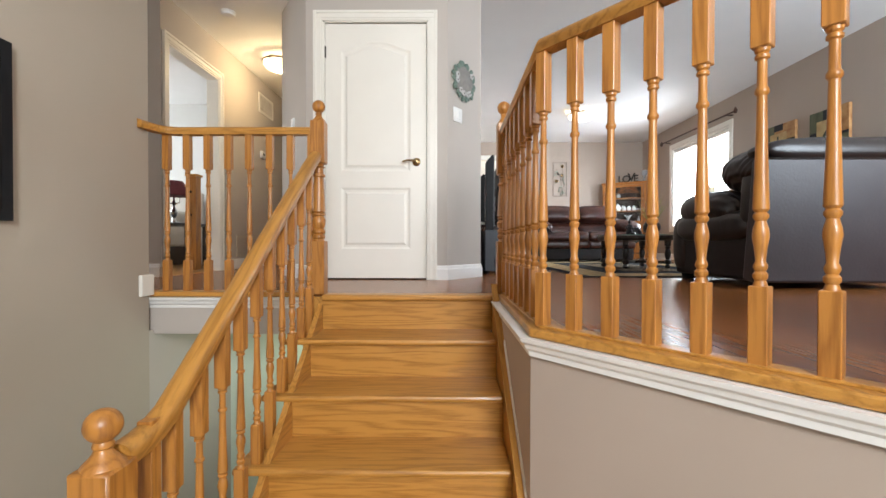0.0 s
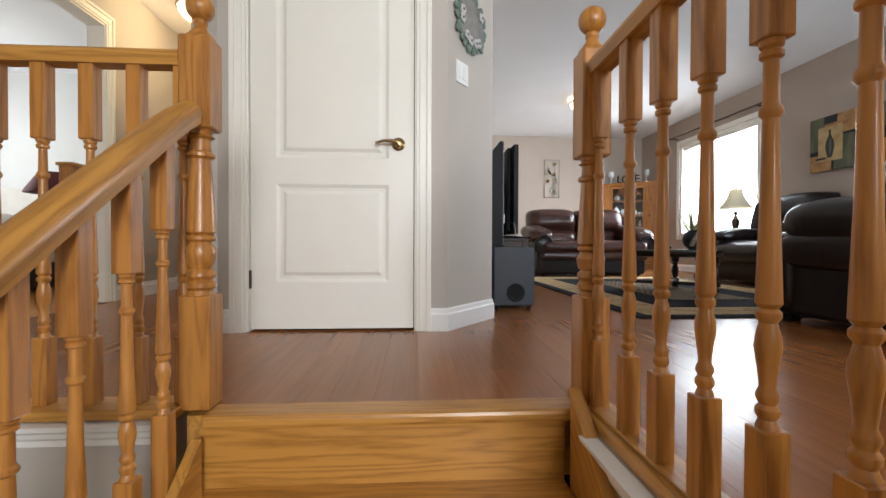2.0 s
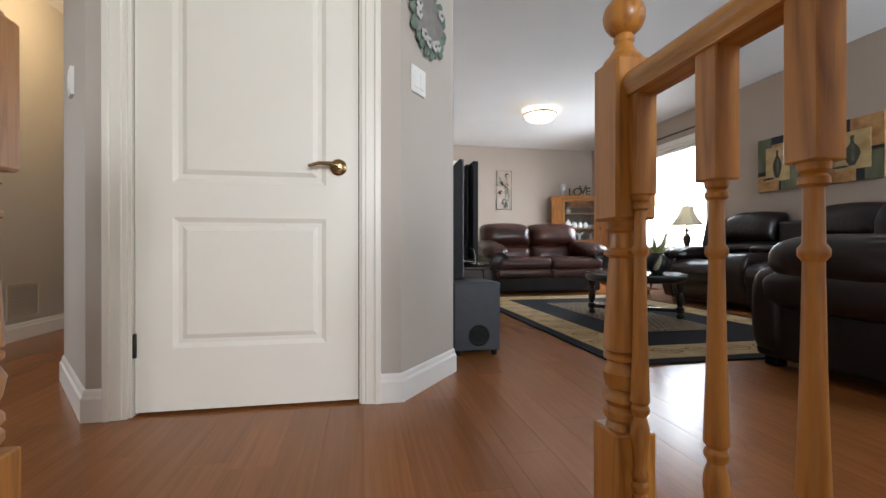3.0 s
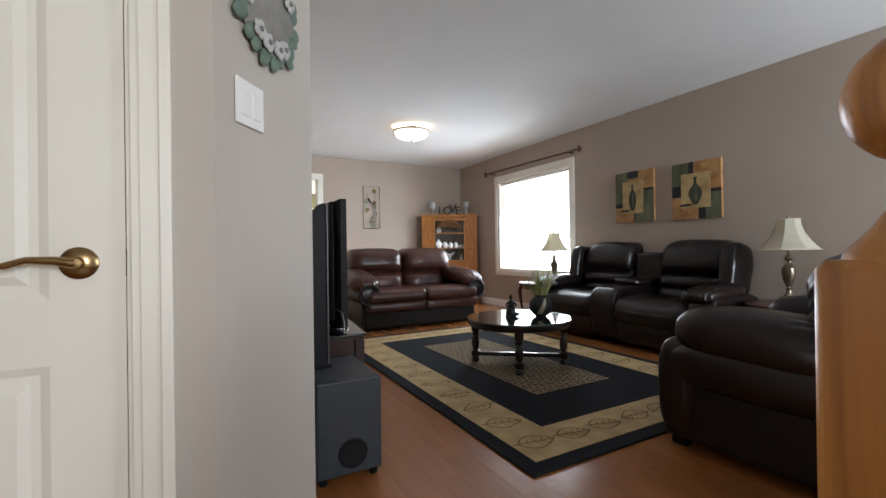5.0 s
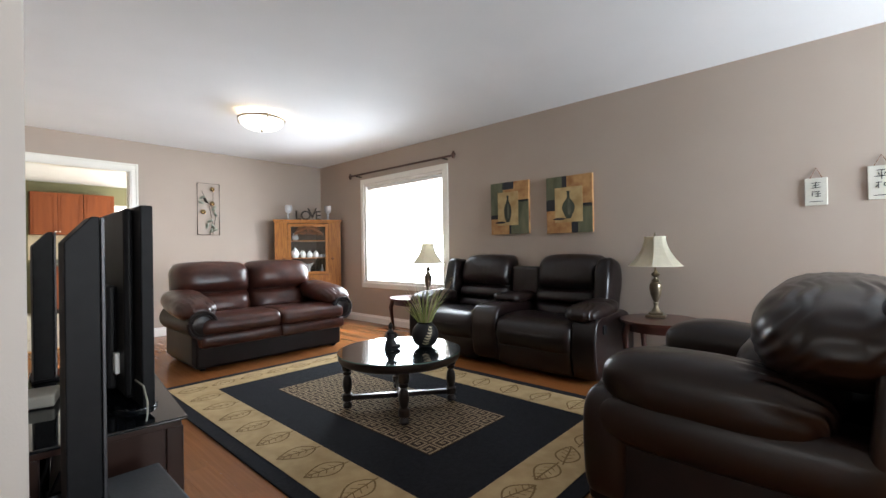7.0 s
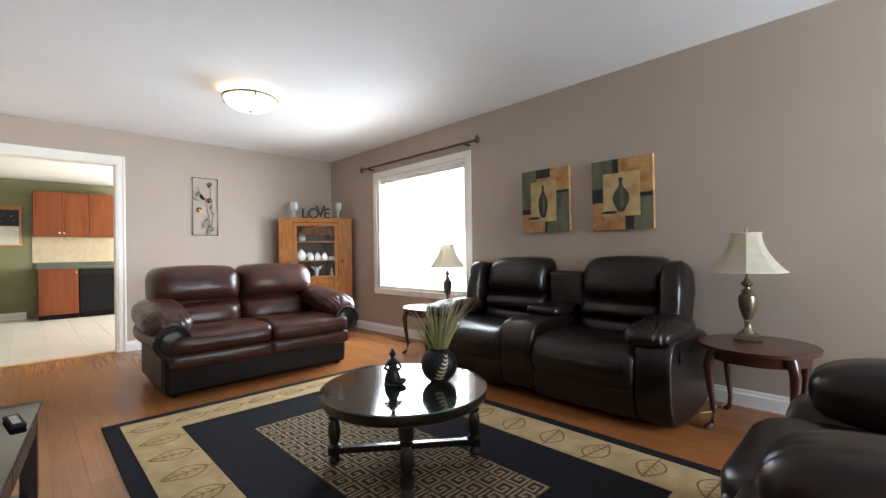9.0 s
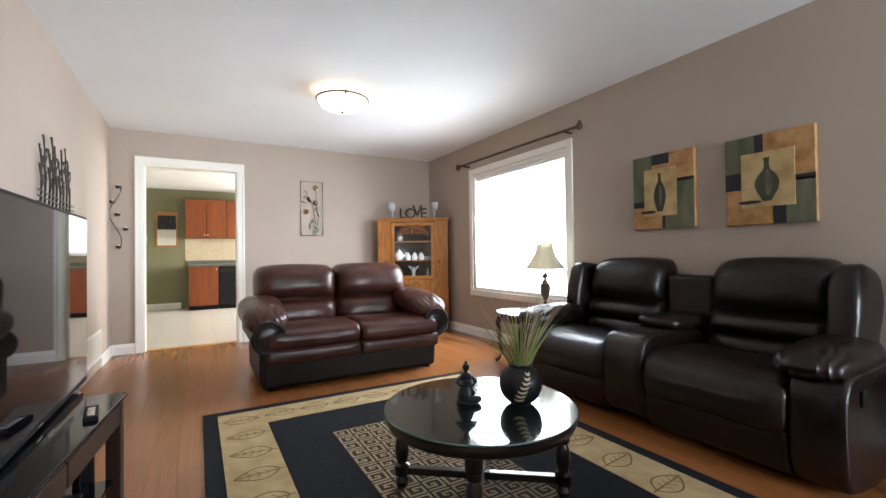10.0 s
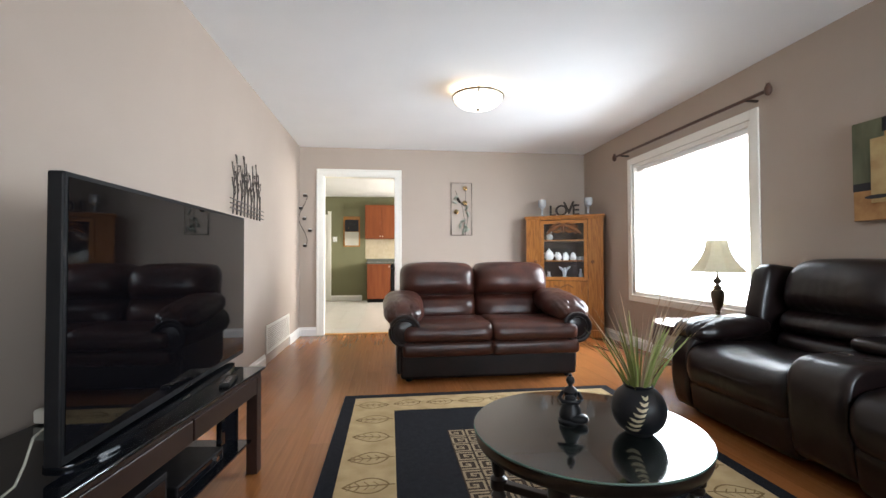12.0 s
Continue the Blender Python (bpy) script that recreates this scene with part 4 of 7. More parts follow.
    part("lid", cushion((0, 0.09, 0.605), (0.30, 0.42, 0.085), 0.35, 36, 16, 0.004, 8, 33, 0.55), LEATHER, con, smooth=True)
    part("console_back", box((-0.165, 0.28, 0.40), (0.165, 0.42, 0.90), 0.035, segments=3), LEATHER, con, smooth=True)
    for dx in (-0.07, 0.07):
        part("cup_holder", lathe([(0.038, 0.0), (0.042, 0.004), (0.04, 0.008), (0.03, 0.004), (0.03, 0.001)], 20, (dx, -0.22, 0.568)), DARKMETAL, con, "dark metal cup holder", smooth=True)
    return t


recliner_sofa((4.19, 5.615, 0), -90)


def armchair(at, turn=0):
    """A wide recliner; front faces +y."""
    t = tagged(thing("armchair", at, "", "", turn=turn), "dark brown leather recliner armchair with plump pillow arms", "chair")
    part("base", box((-0.545, -0.46, 0.05), (0.545, 0.46, 0.36), 0.03, segments=3), LEATHER_SIDE, t, smooth=True)
    for x in (-0.47, 0.47):
        for y in (-0.40, 0.40):
            part("foot", box((x - 0.035, y - 0.035, 0), (x + 0.035, y + 0.035, 0.055), 0.008), BLACKPLASTIC, t)
    back = box((-0.575, -0.515, 0.045), (0.575, -0.40, 0.815), 0.022, segments=3)
    bmesh.ops.rotate(back, cent=(0, -0.50, 0.05), matrix=Matrix.Rotation(radians(6), 3, "X"), verts=back.verts)
    part("back_panel", back, VINYL, t, smooth=True)
    part("back_seam", tube([(-0.56, -0.592, 0.802), (0.56, -0.592, 0.802)], 0.005, 6), BROWN, t)
    part("seat_cushion", cushion((0, 0.16, 0.40), (0.66, 0.78, 0.22), 0.34, 44, 18, 0.004, 5, 2, 0.6), BROWN, t, smooth=True)
    part("front_roll", cushion((0, 0.455, 0.27), (0.70, 0.17, 0.34), 0.25, 40, 16, 0.004, 5, 3, 0.5), BROWN, t, smooth=True)
    head = cushion((0, -0.32, 0.775), (1.16, 0.50, 0.385), 0.50, 220, 110, 0.004, 4, 8, 0.85)
    for s in (-1, 1):
        pleat(head, (0, -0.3, 0.8), (0.15 * s, 0.75, 0.65), (s * 0.46, -0.38, 0.88), 0.60, 28, 0.0036)
    part("head_cushion", head, BROWN, t, smooth=True)
    part("back_cushion", cushion((0, -0.17, 0.57), (0.66, 0.34, 0.30), 0.4, 36, 18, 0.006, 5, 11, 0.6), BROWN, t, smooth=True)
    part("top_roll", cushion((0, -0.495, 0.865), (1.14, 0.20, 0.17), 0.3, 48, 18, 0.006, 6, 12, 0.85), BROWN, t, smooth=True)
    for s in (-1, 1):
        arm = cushion((s * 0.43, 0.05, 0.55), (0.32, 0.72, 0.265), 0.54, 140, 64, 0.005, 4, 14 + s, 0.8)
        bmesh.ops.rotate(arm, cent=(s * 0.43, 0.04, 0.555), matrix=Matrix.Rotation(radians(3), 3, "X"), verts=arm.verts)
        pleat(arm, (s * 0.43, 0, 0.55), (1, 0, 0.4), (s * 0.43, -0.24, 0.60), 0.22, 24, 0.007)
        pleat(arm, (s * 0.43, 0, 0.55), (1, 0, 0.2), (s * 0.43, 0.36, 0.60), 0.10, 26, 0.004)
        part("arm_pillow", arm, BROWN, t, smooth=True)
        side = cushion((s * 0.435, -0.02, 0.41), (0.305, 0.92, 0.24), 0.35, 72, 24, 0.005, 4, 17 + s, 0.7)
        pleat(side, (s * 0.435, 0, 0.41), (0.3, 0, 1), (s * 0.56, -0.46, 0.42), 0.10, 30, 0.004)
        part("arm_roll", side, BROWN, t, smooth=True)
        part("arm_front", cushion((s * 0.435, 0.385, 0.29), (0.27, 0.19, 0.46), 0.45, 40, 28, 0.004, 5, 40 + s, 0.5), BROWN, t, smooth=True)
        wing = box((s * 0.545 - 0.03, -0.47, 0.42), (s * 0.545 + 0.028, -0.36, 0.72), 0.022, segments=3)
        bmesh.ops.rotate(wing, cent=(0, -0.47, 0.42), matrix=Matrix.Rotation(radians(5), 3, "X"), verts=wing.verts)
        part("wing", wing, BROWN, t, smooth=True)
    return t


armchair((2.81, 3.50, 0))

# ---- rug ----
RUGBLACK = mat("black_pile", (0.010, 0.010, 0.013), 0.95, colour2=(0.016, 0.016, 0.02), scale=40, bump=0.4, bump_scale=300, spec=0.15)
RUGBEIGE = mat("beige_pile", (0.40, 0.28, 0.14), 0.95, colour2=(0.52, 0.385, 0.21), scale=11, detail=8, bump=0.4, bump_scale=300, spec=0.15)
RUGLINE = mat("brown_pile", (0.17, 0.11, 0.045), 0.95, colour2=(0.22, 0.14, 0.06), scale=40, spec=0.15)
RUGKEY = mat("taupe_pile", (0.30, 0.225, 0.14), 0.95, colour2=(0.36, 0.27, 0.17), scale=30, bump=0.3, bump_scale=300, spec=0.15)
RUGDARK = mat("dark_brown_pile", (0.045, 0.030, 0.020), 0.95, colour2=(0.06, 0.04, 0.028), scale=40, spec=0.15)
RX0, RX1, RY0, RY1 = 1.50, 3.56, 4.01, 7.17
rug = tagged(thing("area_rug", (0, 0, 0), "", ""), "black and beige area rug with leaf border and key pattern", "rug")
part("field", box((RX0, RY0, 0), (RX1, RY1, 0.010), 0.003), RUGBLACK, rug)


def frame_strip(x0, x1, y0, y1, w, z0, z1):
    bm = bmesh.new()
    for a, b in (((x0, y0), (x1, y0 + w)), ((x0, y1 - w), (x1, y1)), ((x0, y0 + w), (x0 + w, y1 - w)), ((x1 - w, y0 + w), (x1, y1 - w))):
        box((*a, z0), (*b, z1), 0.0, bm)
    return bm


part("border", frame_strip(RX0 + 0.085, RX1 - 0.085, RY0 + 0.085, RY1 - 0.085, 0.275, 0.004, 0.0128), RUGBEIGE, rug, "beige border with outlined leaves")


def leaf_lines(bm, cx, cy, ang, s):
    """An outlined leaf with its veins, as flat raised cords."""
    ca, sa = math.cos(ang), math.sin(ang)

    def put(u, v):
        return (cx + (u * ca - v * sa) * s, cy + (u * sa + v * ca) * s)

    def cord(pts, w=0.0046):
        pts = [Vector((*put(*p), 0.0136)) for p in pts]
        for a, b in zip(pts, pts[1:]):
            d = (b - a).normalized()
            n = Vector((-d.y, d.x, 0)) * w
            bm.faces.new([bm.verts.new(v) for v in (a - n, b - n, b + n, a + n)])
    n = 14
    up = [(-1 + 2 * i / n, 0.62 * math.sin(math.pi * (i / n) ** 0.8)) for i in range(n + 1)]
    cord(up)
    cord([(u, -v) for u, v in up])
    cord([(-1.25, 0.06), (-0.4, 0.03), (0.4, -0.02), (1.0, 0)])
    for u in (-0.55, -0.15, 0.25, 0.6):
        cord([(u, 0), (u + 0.22, 0.36 - 0.12 * abs(u))], 0.0026)
        cord([(u, 0), (u + 0.22, -0.36 + 0.12 * abs(u))], 0.0026)


bm = bmesh.new()
bx, by = RX0 + 0.085 + 0.1375, RX1 - 0.085 - 0.1375
rng = random.Random(4)
count = 11
for i in range(count):
    y = RY0 + 0.24 + (RY1 - RY0 - 0.48) * i / (count - 1)
    leaf_lines(bm, bx, y, rng.choice((0, math.pi)) + rng.uniform(-0.25, 0.25), 0.105)
    leaf_lines(bm, by, y, rng.choice((0, math.pi)) + rng.uniform(-0.25, 0.25), 0.105)
for i in range(1, 7):
    x = bx + (by - bx) * i / 7
    leaf_lines(bm, x, RY0 + 0.2225, rng.choice((0, math.pi)) + rng.uniform(-0.3, 0.3), 0.098)
    leaf_lines(bm, x, RY1 - 0.2225, rng.choice((0, math.pi)) + rng.uniform(-0.3, 0.3), 0.098)
part("leaf_pattern", bm, RUGLINE, rug, "brown outlined leaves")["kind"] = "stuff"
CX0, CX1, CY0, CY1 = 2.17, 2.86, 4.77, 6.43
part("centre_field", box((CX0, CY0, 0.004), (CX1, CY1, 0.0122)), RUGDARK, rug)
bm = bmesh.new()
cell = (CX1 - CX0) / 7


def key_cell(x, y, s, flip):
    """One square spiral of the key pattern, as bars."""
    w = s * 0.13
    u = s * 0.90
    bars = [((0, 0), (u, w)), ((u - w, w), (u, u)), ((0, u - w), (u - w, u)), ((0, 2 * w), (w, u - w)), ((w, 2 * w), (u - 2.6 * w, 3 * w)), ((u - 3.6 * w, 3 * w), (u - 2.6 * w, u - 2.4 * w)), ((2.2 * w, u - 3.2 * w), (u - 3.6 * w, u - 2.2 * w))]
    for (a, b), (c, d) in bars:
        if flip:
            a, c, b, d = u - c, u - a, u - d, u - b
        vs = [bm.verts.new((x + px, y + py, 0.0130)) for px, py in ((a, b), (c, b), (c, d), (a, d))]
        bm.faces.new(vs)


rows_ = int(round((CY1 - CY0) / cell))
ch = (CY1 - CY0) / rows_
for i in range(7):
    for j in range(rows_):
        key_cell(CX0 + i * cell + 0.006, CY0 + j * ch + 0.006, min(cell, ch), (i + j) % 2)
part("key_pattern", bm, RUGKEY, rug, "taupe square key pattern")["kind"] = "stuff"

# ---- coffee table ----
TX, TY, TZ, TR = 2.572, 5.45, 0.385, 0.425
tbl = tagged(thing("coffee_table", (TX, TY, 0.012), "", ""), "round black wooden coffee table with a glass top", "table")
TABGLASS = mat("tinted_table_glass", (0.010, 0.014, 0.013), 0.03, colour2=(0.016, 0.02, 0.019), scale=9, coat=1.0, spec=0.9)
GLASSEDGE = mat("glass_edge", (0.10, 0.20, 0.17), 0.1, spec=0.8)
part("tabletop", lathe([(TR - 0.03, TZ - 0.065), (TR - 0.012, TZ - 0.055), (TR - 0.004, TZ - 0.035), (TR - 0.008, TZ - 0.014), (TR - 0.02, TZ - 0.008)], 72), BLACKWOOD, tbl, smooth=True)
gl = part("glass", lathe([(TR - 0.004, TZ - 0.0078), (TR, TZ - 0.004), (TR - 0.002, TZ)], 72), TABGLASS, tbl, "clear glass disc", smooth=True)
part("glass_rim", lathe([(TR - 0.001, TZ - 0.0078), (TR + 0.0015, TZ - 0.004), (TR - 0.001, TZ - 0.0002)], 72), GLASSEDGE, gl, smooth=True)
for k in range(4):
    a = radians(-45 + 7 + 90 * k)
    at_ = (0.36 * math.cos(a), 0.36 * math.sin(a), 0)
    part("leg", lathe([(0.014, 0.0), (0.028, 0.008), (0.032, 0.024), (0.024, 0.04), (0.018, 0.046), (0.036, 0.055), (0.036, 0.095), (0.02, 0.105), (0.026, 0.12), (0.033, 0.16), (0.028, 0.205), (0.018, 0.225),
                       (0.03, 0.235), (0.03, 0.245), (0.02, 0.252), (0.034, 0.262), (0.036, TZ - 0.06)], 18, at_), BLACKWOOD, tbl, smooth=True)
for k in range(2):
    a = 7 + 45 + 90 * k
    s_ = box((-0.365, -0.018, 0.058), (0.365, 0.018, 0.090), 0.004)
    bmesh.ops.rotate(s_, cent=(0, 0, 0), matrix=Matrix.Rotation(radians(a), 3, "Z"), verts=s_.verts)
    if k:
        bmesh.ops.translate(s_, vec=(0, 0, -0.0025), verts=s_.verts)
    part("stretcher", s_, BLACKWOOD, tbl)

vase = tagged(thing("vase", (2.735, 5.36, TZ + 0.012), "", ""), "round matte black vase with a cream fern motif", "vase")
BLACKCLAY = mat("black_ceramic", (0.008, 0.009, 0.012), 0.38, colour2=(0.013, 0.014, 0.017), scale=12, spec=0.4)
CREAM = mat("cream_glaze", (0.62, 0.54, 0.36), 0.6, colour2=(0.68, 0.60, 0.42), scale=30)
VR = 0.092
prof = [(0.045, 0.0)] + [(0.003 + VR * math.sin(th), 0.088 - 0.093 * math.cos(th)) for th in [0.5 + (2.62 - 0.5) * i / 18 for i in range(19)]] + [(0.052, 0.176), (0.046, 0.178), (0.044, 0.165), (0.06, 0.12)]
part("body", lathe(prof, 40), BLACKCLAY, vase, smooth=True)


def fern(face):
    """Pairs of curved leaves along a slanted stem on the vase's face."""
    bm = bmesh.new()

    def on(u, v):
        z = 0.088 + v
        r = (VR + 0.0035) * math.sqrt(max(0.02, 1 - (v / 0.0965) ** 2)) + 0.003
        a = u / VR
        return (r * math.cos(face + a), r * math.sin(face + a), z)
    sl = 0.42
    for i in range(7):
        v = -0.058 + 0.0185 * i
        size = 0.028 - 0.0022 * i
        for s in (-1, 1):
            pts = []
            c0 = v * sl
            pts = [(c0, v), (c0 + s * size * 0.6, v + 0.004), (c0 + s * size, v + 0.016), (c0 + s * size * 0.5, v + 0.013), (c0, v + 0.010)]
            vs = [bm.verts.new(on(*p)) for p in pts]
            bm.faces.new(vs)
    return bm


part("motif", fern(math.atan2(3.876 - 5.36, 1.83 - 2.735) + 0.05), CREAM, vase, "cream fern leaf motif")
plant = tagged(thing("grass_plant", (2.735, 5.36, TZ + 0.13), "", ""), "tall artificial grass with pinkish plumes standing in the vase", "plant")
BLADE = mat("green_blades", (0.20, 0.29, 0.06), 0.5, colour2=(0.42, 0.47, 0.18), scale=8)
PLUME = mat("pinkish_plume", (0.42, 0.31, 0.20), 0.7, colour2=(0.52, 0.40, 0.29), scale=10)
rng = random.Random(8)
for k in range(90):
    bm = bmesh.new()
    a = rng.uniform(0, 2 * math.pi)
    plume = k % 2 == 0
    lean = rng.uniform(0.10, 0.27) if plume else rng.uniform(0.04, 0.17)
    h = rng.uniform(0.34, 0.44) if plume else rng.uniform(0.20, 0.34)
    w = rng.uniform(0.0012, 0.0022) if plume else rng.uniform(0.004, 0.007)
    r0 = rng.uniform(0.0, 0.028)
    ca, sa = math.cos(a), math.sin(a)
    prev = None
    for i in range(7):
        t = i / 6
        rad = r0 + lean * t ** 1.5
        c = Vector((ca * rad, sa * rad, -0.02 + h * t - 0.04 * lean * t * t))
        ww = w * (1 - 0.85 * t ** 2) * (1.6 if plume and t > 0.5 else 1)
        ang = a + 1.57 + k
        d = Vector((math.cos(ang), math.sin(ang), 0)) * ww
        row = [bm.verts.new(c - d), bm.verts.new(c + Vector((ca, sa, 0)) * ww * 0.4), bm.verts.new(c + d)]
        if prev:
            bm.faces.new((prev[0], prev[1], row[1], row[0]))
            bm.faces.new((prev[1], prev[2], row[2], row[1]))
        prev = row
    part("plume" if plume else "blade", bm, PLUME if plume else BLADE, plant, smooth=True)

fig = tagged(finish("figurine", lathe([(0.0, 0.0), (0.052, 0.0), (0.054, 0.008), (0.046, 0.016), (0.05, 0.03), (0.042, 0.055), (0.028, 0.085), (0.024, 0.10), (0.030, 0.115), (0.032, 0.13), (0.022, 0.145), (0.010, 0.152),
                                      (0.009, 0.158), (0.016, 0.166), (0.019, 0.178), (0.015, 0.19), (0.007, 0.195), (0.009, 0.20), (0.004, 0.207), (0.0, 0.208)], 22), BLACKCLAY, smooth=True), "small black abstract seated figurine on the table", "figurine")
bm = bmesh.new()
bm.from_mesh(fig.data)
tube([(-0.030, 0, 0.128), (-0.048, -0.012, 0.10), (-0.030, -0.035, 0.092), (0.0, -0.040, 0.096), (0.030, -0.035, 0.092), (0.048, -0.012, 0.10), (0.030, 0, 0.128)], 0.009, 10, bm)
merge(bm, cushion((0.0, -0.028, 0.105), (0.05, 0.035, 0.035), 0.9, 14, 10, 0.0))
merge(bm, cushion((0.03, -0.02, 0.022), (0.09, 0.07, 0.04), 0.8, 16, 10, 0.0))
bm.to_mesh(fig.data)
bm.free()
fig.data.polygons.foreach_set("use_smooth", [True] * len(fig.data.polygons))
fig.matrix_basis = pose(2.535, 5.50, TZ + 0.012, 0, 0, -25) @ Matrix.Diagonal((0.9, 0.9, 0.9, 1))

# ---- end tables and lamps ----


def end_table(at, rx, ry, h, label):
    t = tagged(thing("end_table", at, "", ""), label, "table", "cherry end tables")
    n = 48
    bm = prism([(rx * math.cos(2 * math.pi * i / n), ry * math.sin(2 * math.pi * i / n)) for i in range(n)], h - 0.022, h)
    bmesh.ops.bevel(bm, geom=[e for e in bm.edges if abs(e.verts[0].co.z - e.verts[1].co.z) < 0.001], offset=0.007, segments=3, profile=0.5, affect="EDGES")
    part("tabletop", bm, CHERRY, t, smooth=True)
    part("apron", prism([(rx * 0.84 * math.cos(2 * math.pi * i / n), ry * 0.84 * math.sin(2 * math.pi * i / n)) for i in range(n)], h - 0.085, h - 0.022), CHERRY, t, smooth=True)
    for sx in (-1, 1):
        for sy in (-1, 1):
            x, y = sx * rx * 0.62, sy * ry * 0.62
            pts = [(x, y, h - 0.03), (x * 1.10, y * 1.10, h - 0.12), (x * 1.05, y * 1.05, h - 0.26), (x * 0.98, y * 0.98, 0.10), (x * 1.04, y * 1.04, 0.035), (x * 1.14, y * 1.14, 0.012), (x * 1.16, y * 1.16, 0.0)]
            part("leg", tube(pts, [0.026, 0.027, 0.020, 0.013, 0.013, 0.02, 0.02], 12), CHERRY, t, smooth=True)
    return t


end_table((4.30, 4.25, 0), 0.315, 0.30, 0.50, "dark cherry oval end table with slender cabriole legs")
end_table((4.30, 7.08, 0), 0.31, 0.36, 0.50, "dark cherry end table beside the window")


def table_lamp(at, turn=0):
    t = tagged(thing("table_lamp", at, "", "", turn=turn), "antique bronze urn table lamp with a cream bell shade", "lamp", "matching table lamps")
    part("plinth", box((-0.075, -0.075, 0.0), (0.075, 0.075, 0.022), 0.006, box((-0.055, -0.055, 0.02), (0.055, 0.055, 0.045), 0.012)), BRONZE, t, smooth=True)
    part("stem", lathe([(0.045, 0.040), (0.034, 0.055), (0.020, 0.075), (0.015, 0.10), (0.022, 0.115), (0.016, 0.125), (0.026, 0.145), (0.042, 0.19), (0.050, 0.24), (0.046, 0.275), (0.026, 0.292), (0.034, 0.300), (0.030, 0.308),
                        (0.016, 0.318), (0.014, 0.33), (0.032, 0.345), (0.034, 0.355), (0.014, 0.375), (0.008, 0.39), (0.007, 0.43)], 24), BRONZE, t, smooth=True)
    n, h0, h1 = 8, 0.425, 0.665
    bm = bmesh.new()
    rings = []
    for i in range(9):
        u = i / 8
        r = 0.205 - 0.125 * (1 - (1 - u) ** 1.9)
        ring = []
        for k in range(n * 4):
            a = 2 * math.pi * k / (n * 4)
            f = (k % 4) / 4
            flat = math.cos(math.pi / n) / math.cos((f - 0.5) * 2 * math.pi / n)
            ring.append(bm.verts.new((r * flat * math.cos(a), r * flat * math.sin(a), h0 + (h1 - h0) * u)))
        rings.append(ring)
    m = n * 4
    for a, b in zip(rings, rings[1:]):
        for i in range(m):
            j = (i + 1) % m
            bm.faces.new((a[i], a[j], b[j], b[i]))
    bmesh.ops.solidify(bm, geom=list(bm.faces), thickness=0.003)
    sh = part("shade", bm, SHADE, t, "cream fabric bell shade with panels")
    for r, z in ((0.206, h0), (0.081, h1)):
        pts = [(r * math.cos(2 * math.pi * k / 32), r * math.sin(2 * math.pi * k / 32), z) for k in range(33)]
        part("trim", tube(pts, 0.0035, 6), SHADE, sh, smooth=True)
    part("finial", lathe([(0.002, 0.66), (0.006, 0.668), (0.009, 0.685), (0.005, 0.695), (0.001, 0.705)], 12), BRONZE, t, smooth=True)
    part("harp", tube([(0, 0, 0.42), (0.0, 0.0, 0.67)], 0.004, 6), BRONZE, t)
    return t


table_lamp((4.40, 4.31, 0.50), 10)
table_lamp((4.36, 6.93, 0.50), 25)
cord = tagged(finish("extension_cord", tube([(4.62, 4.45, 0.012), (4.52, 4.52, 0.008), (4.40, 4.50, 0.008), (4.30, 4.56, 0.008)], 0.004, 6), mat("yellow_cord", (0.55, 0.42, 0.10), 0.5)), "thin yellowish power cord lying on the floor", "cord")

# ---- corner cabinet ----
A, B = Vector((3.70, 9.60, 0)), Vector((4.56, 9.10, 0))
cdir = (B - A).normalized()
CW = (B - A).length
cab = tagged(thing("corner_cabinet", A, "", "", turn=math.degrees(math.atan2(cdir.y, cdir.x))), "honey pine corner display cabinet with carved glazed door", "cabinet")
PINE = oak_material("honey_pine", "z", 0.0, (0.215, 0.072, 0.014), (0.41, 0.160, 0.034), 0.30)
CARVED = mat("carved_brown_wood", (0.13, 0.044, 0.011), 0.45, colour2=(0.19, 0.068, 0.018), scale=12)
INSIDE = mat("dark_cabinet_inside", (0.05, 0.035, 0.025), 0.7, colour2=(0.06, 0.04, 0.03), scale=5)
CHH = 1.60
part("side", box((0.0, 0.0, 0.0), (0.02, 0.14, CHH - 0.03), 0.002), PINE, cab)
part("side", box((CW - 0.02, 0.0, 0.0), (CW, 0.14, CHH - 0.03), 0.002), PINE, cab)
part("back", prism([(0.02, 0.14), (CW * 0.62, 0.50), (CW - 0.02, 0.14), (CW - 0.02, 0.13), (CW * 0.62, 0.485), (0.02, 0.13)], 0.02, CHH - 0.03), INSIDE, cab)
part("top", prism([(-0.02, -0.025), (CW + 0.02, -0.025), (CW + 0.02, 0.16), (CW * 0.62, 0.51), (-0.02, 0.16)], CHH - 0.03, CHH, bevel=0.008), PINE, cab)
part("cornice", box((-0.008, -0.014, CHH - 0.055), (CW + 0.008, 0.006, CHH - 0.03), 0.005), PINE, cab)
SW = 0.19
part("stile", box((0.0, -0.004, 0.10), (SW, 0.018, CHH - 0.055), 0.003), PINE, cab)
part("stile", box((CW - SW, -0.004, 0.10), (CW, 0.018, CHH - 0.055), 0.003), PINE, cab)
part("plinth", box((-0.012, -0.016, 0.0), (CW + 0.012, 0.02, 0.10), 0.008), PINE, cab)
part("floor_board", prism([(0.02, 0.02), (CW - 0.02, 0.02), (CW - 0.02, 0.13), (CW * 0.62, 0.48), (0.02, 0.13)], 0.62, 0.64), PINE, cab)
dr = part("door", frame_strip(0, CW - 2 * SW - 0.008, 0, 0.80, 0.045, -0.006, 0.014), PINE, cab, "glazed pine door")
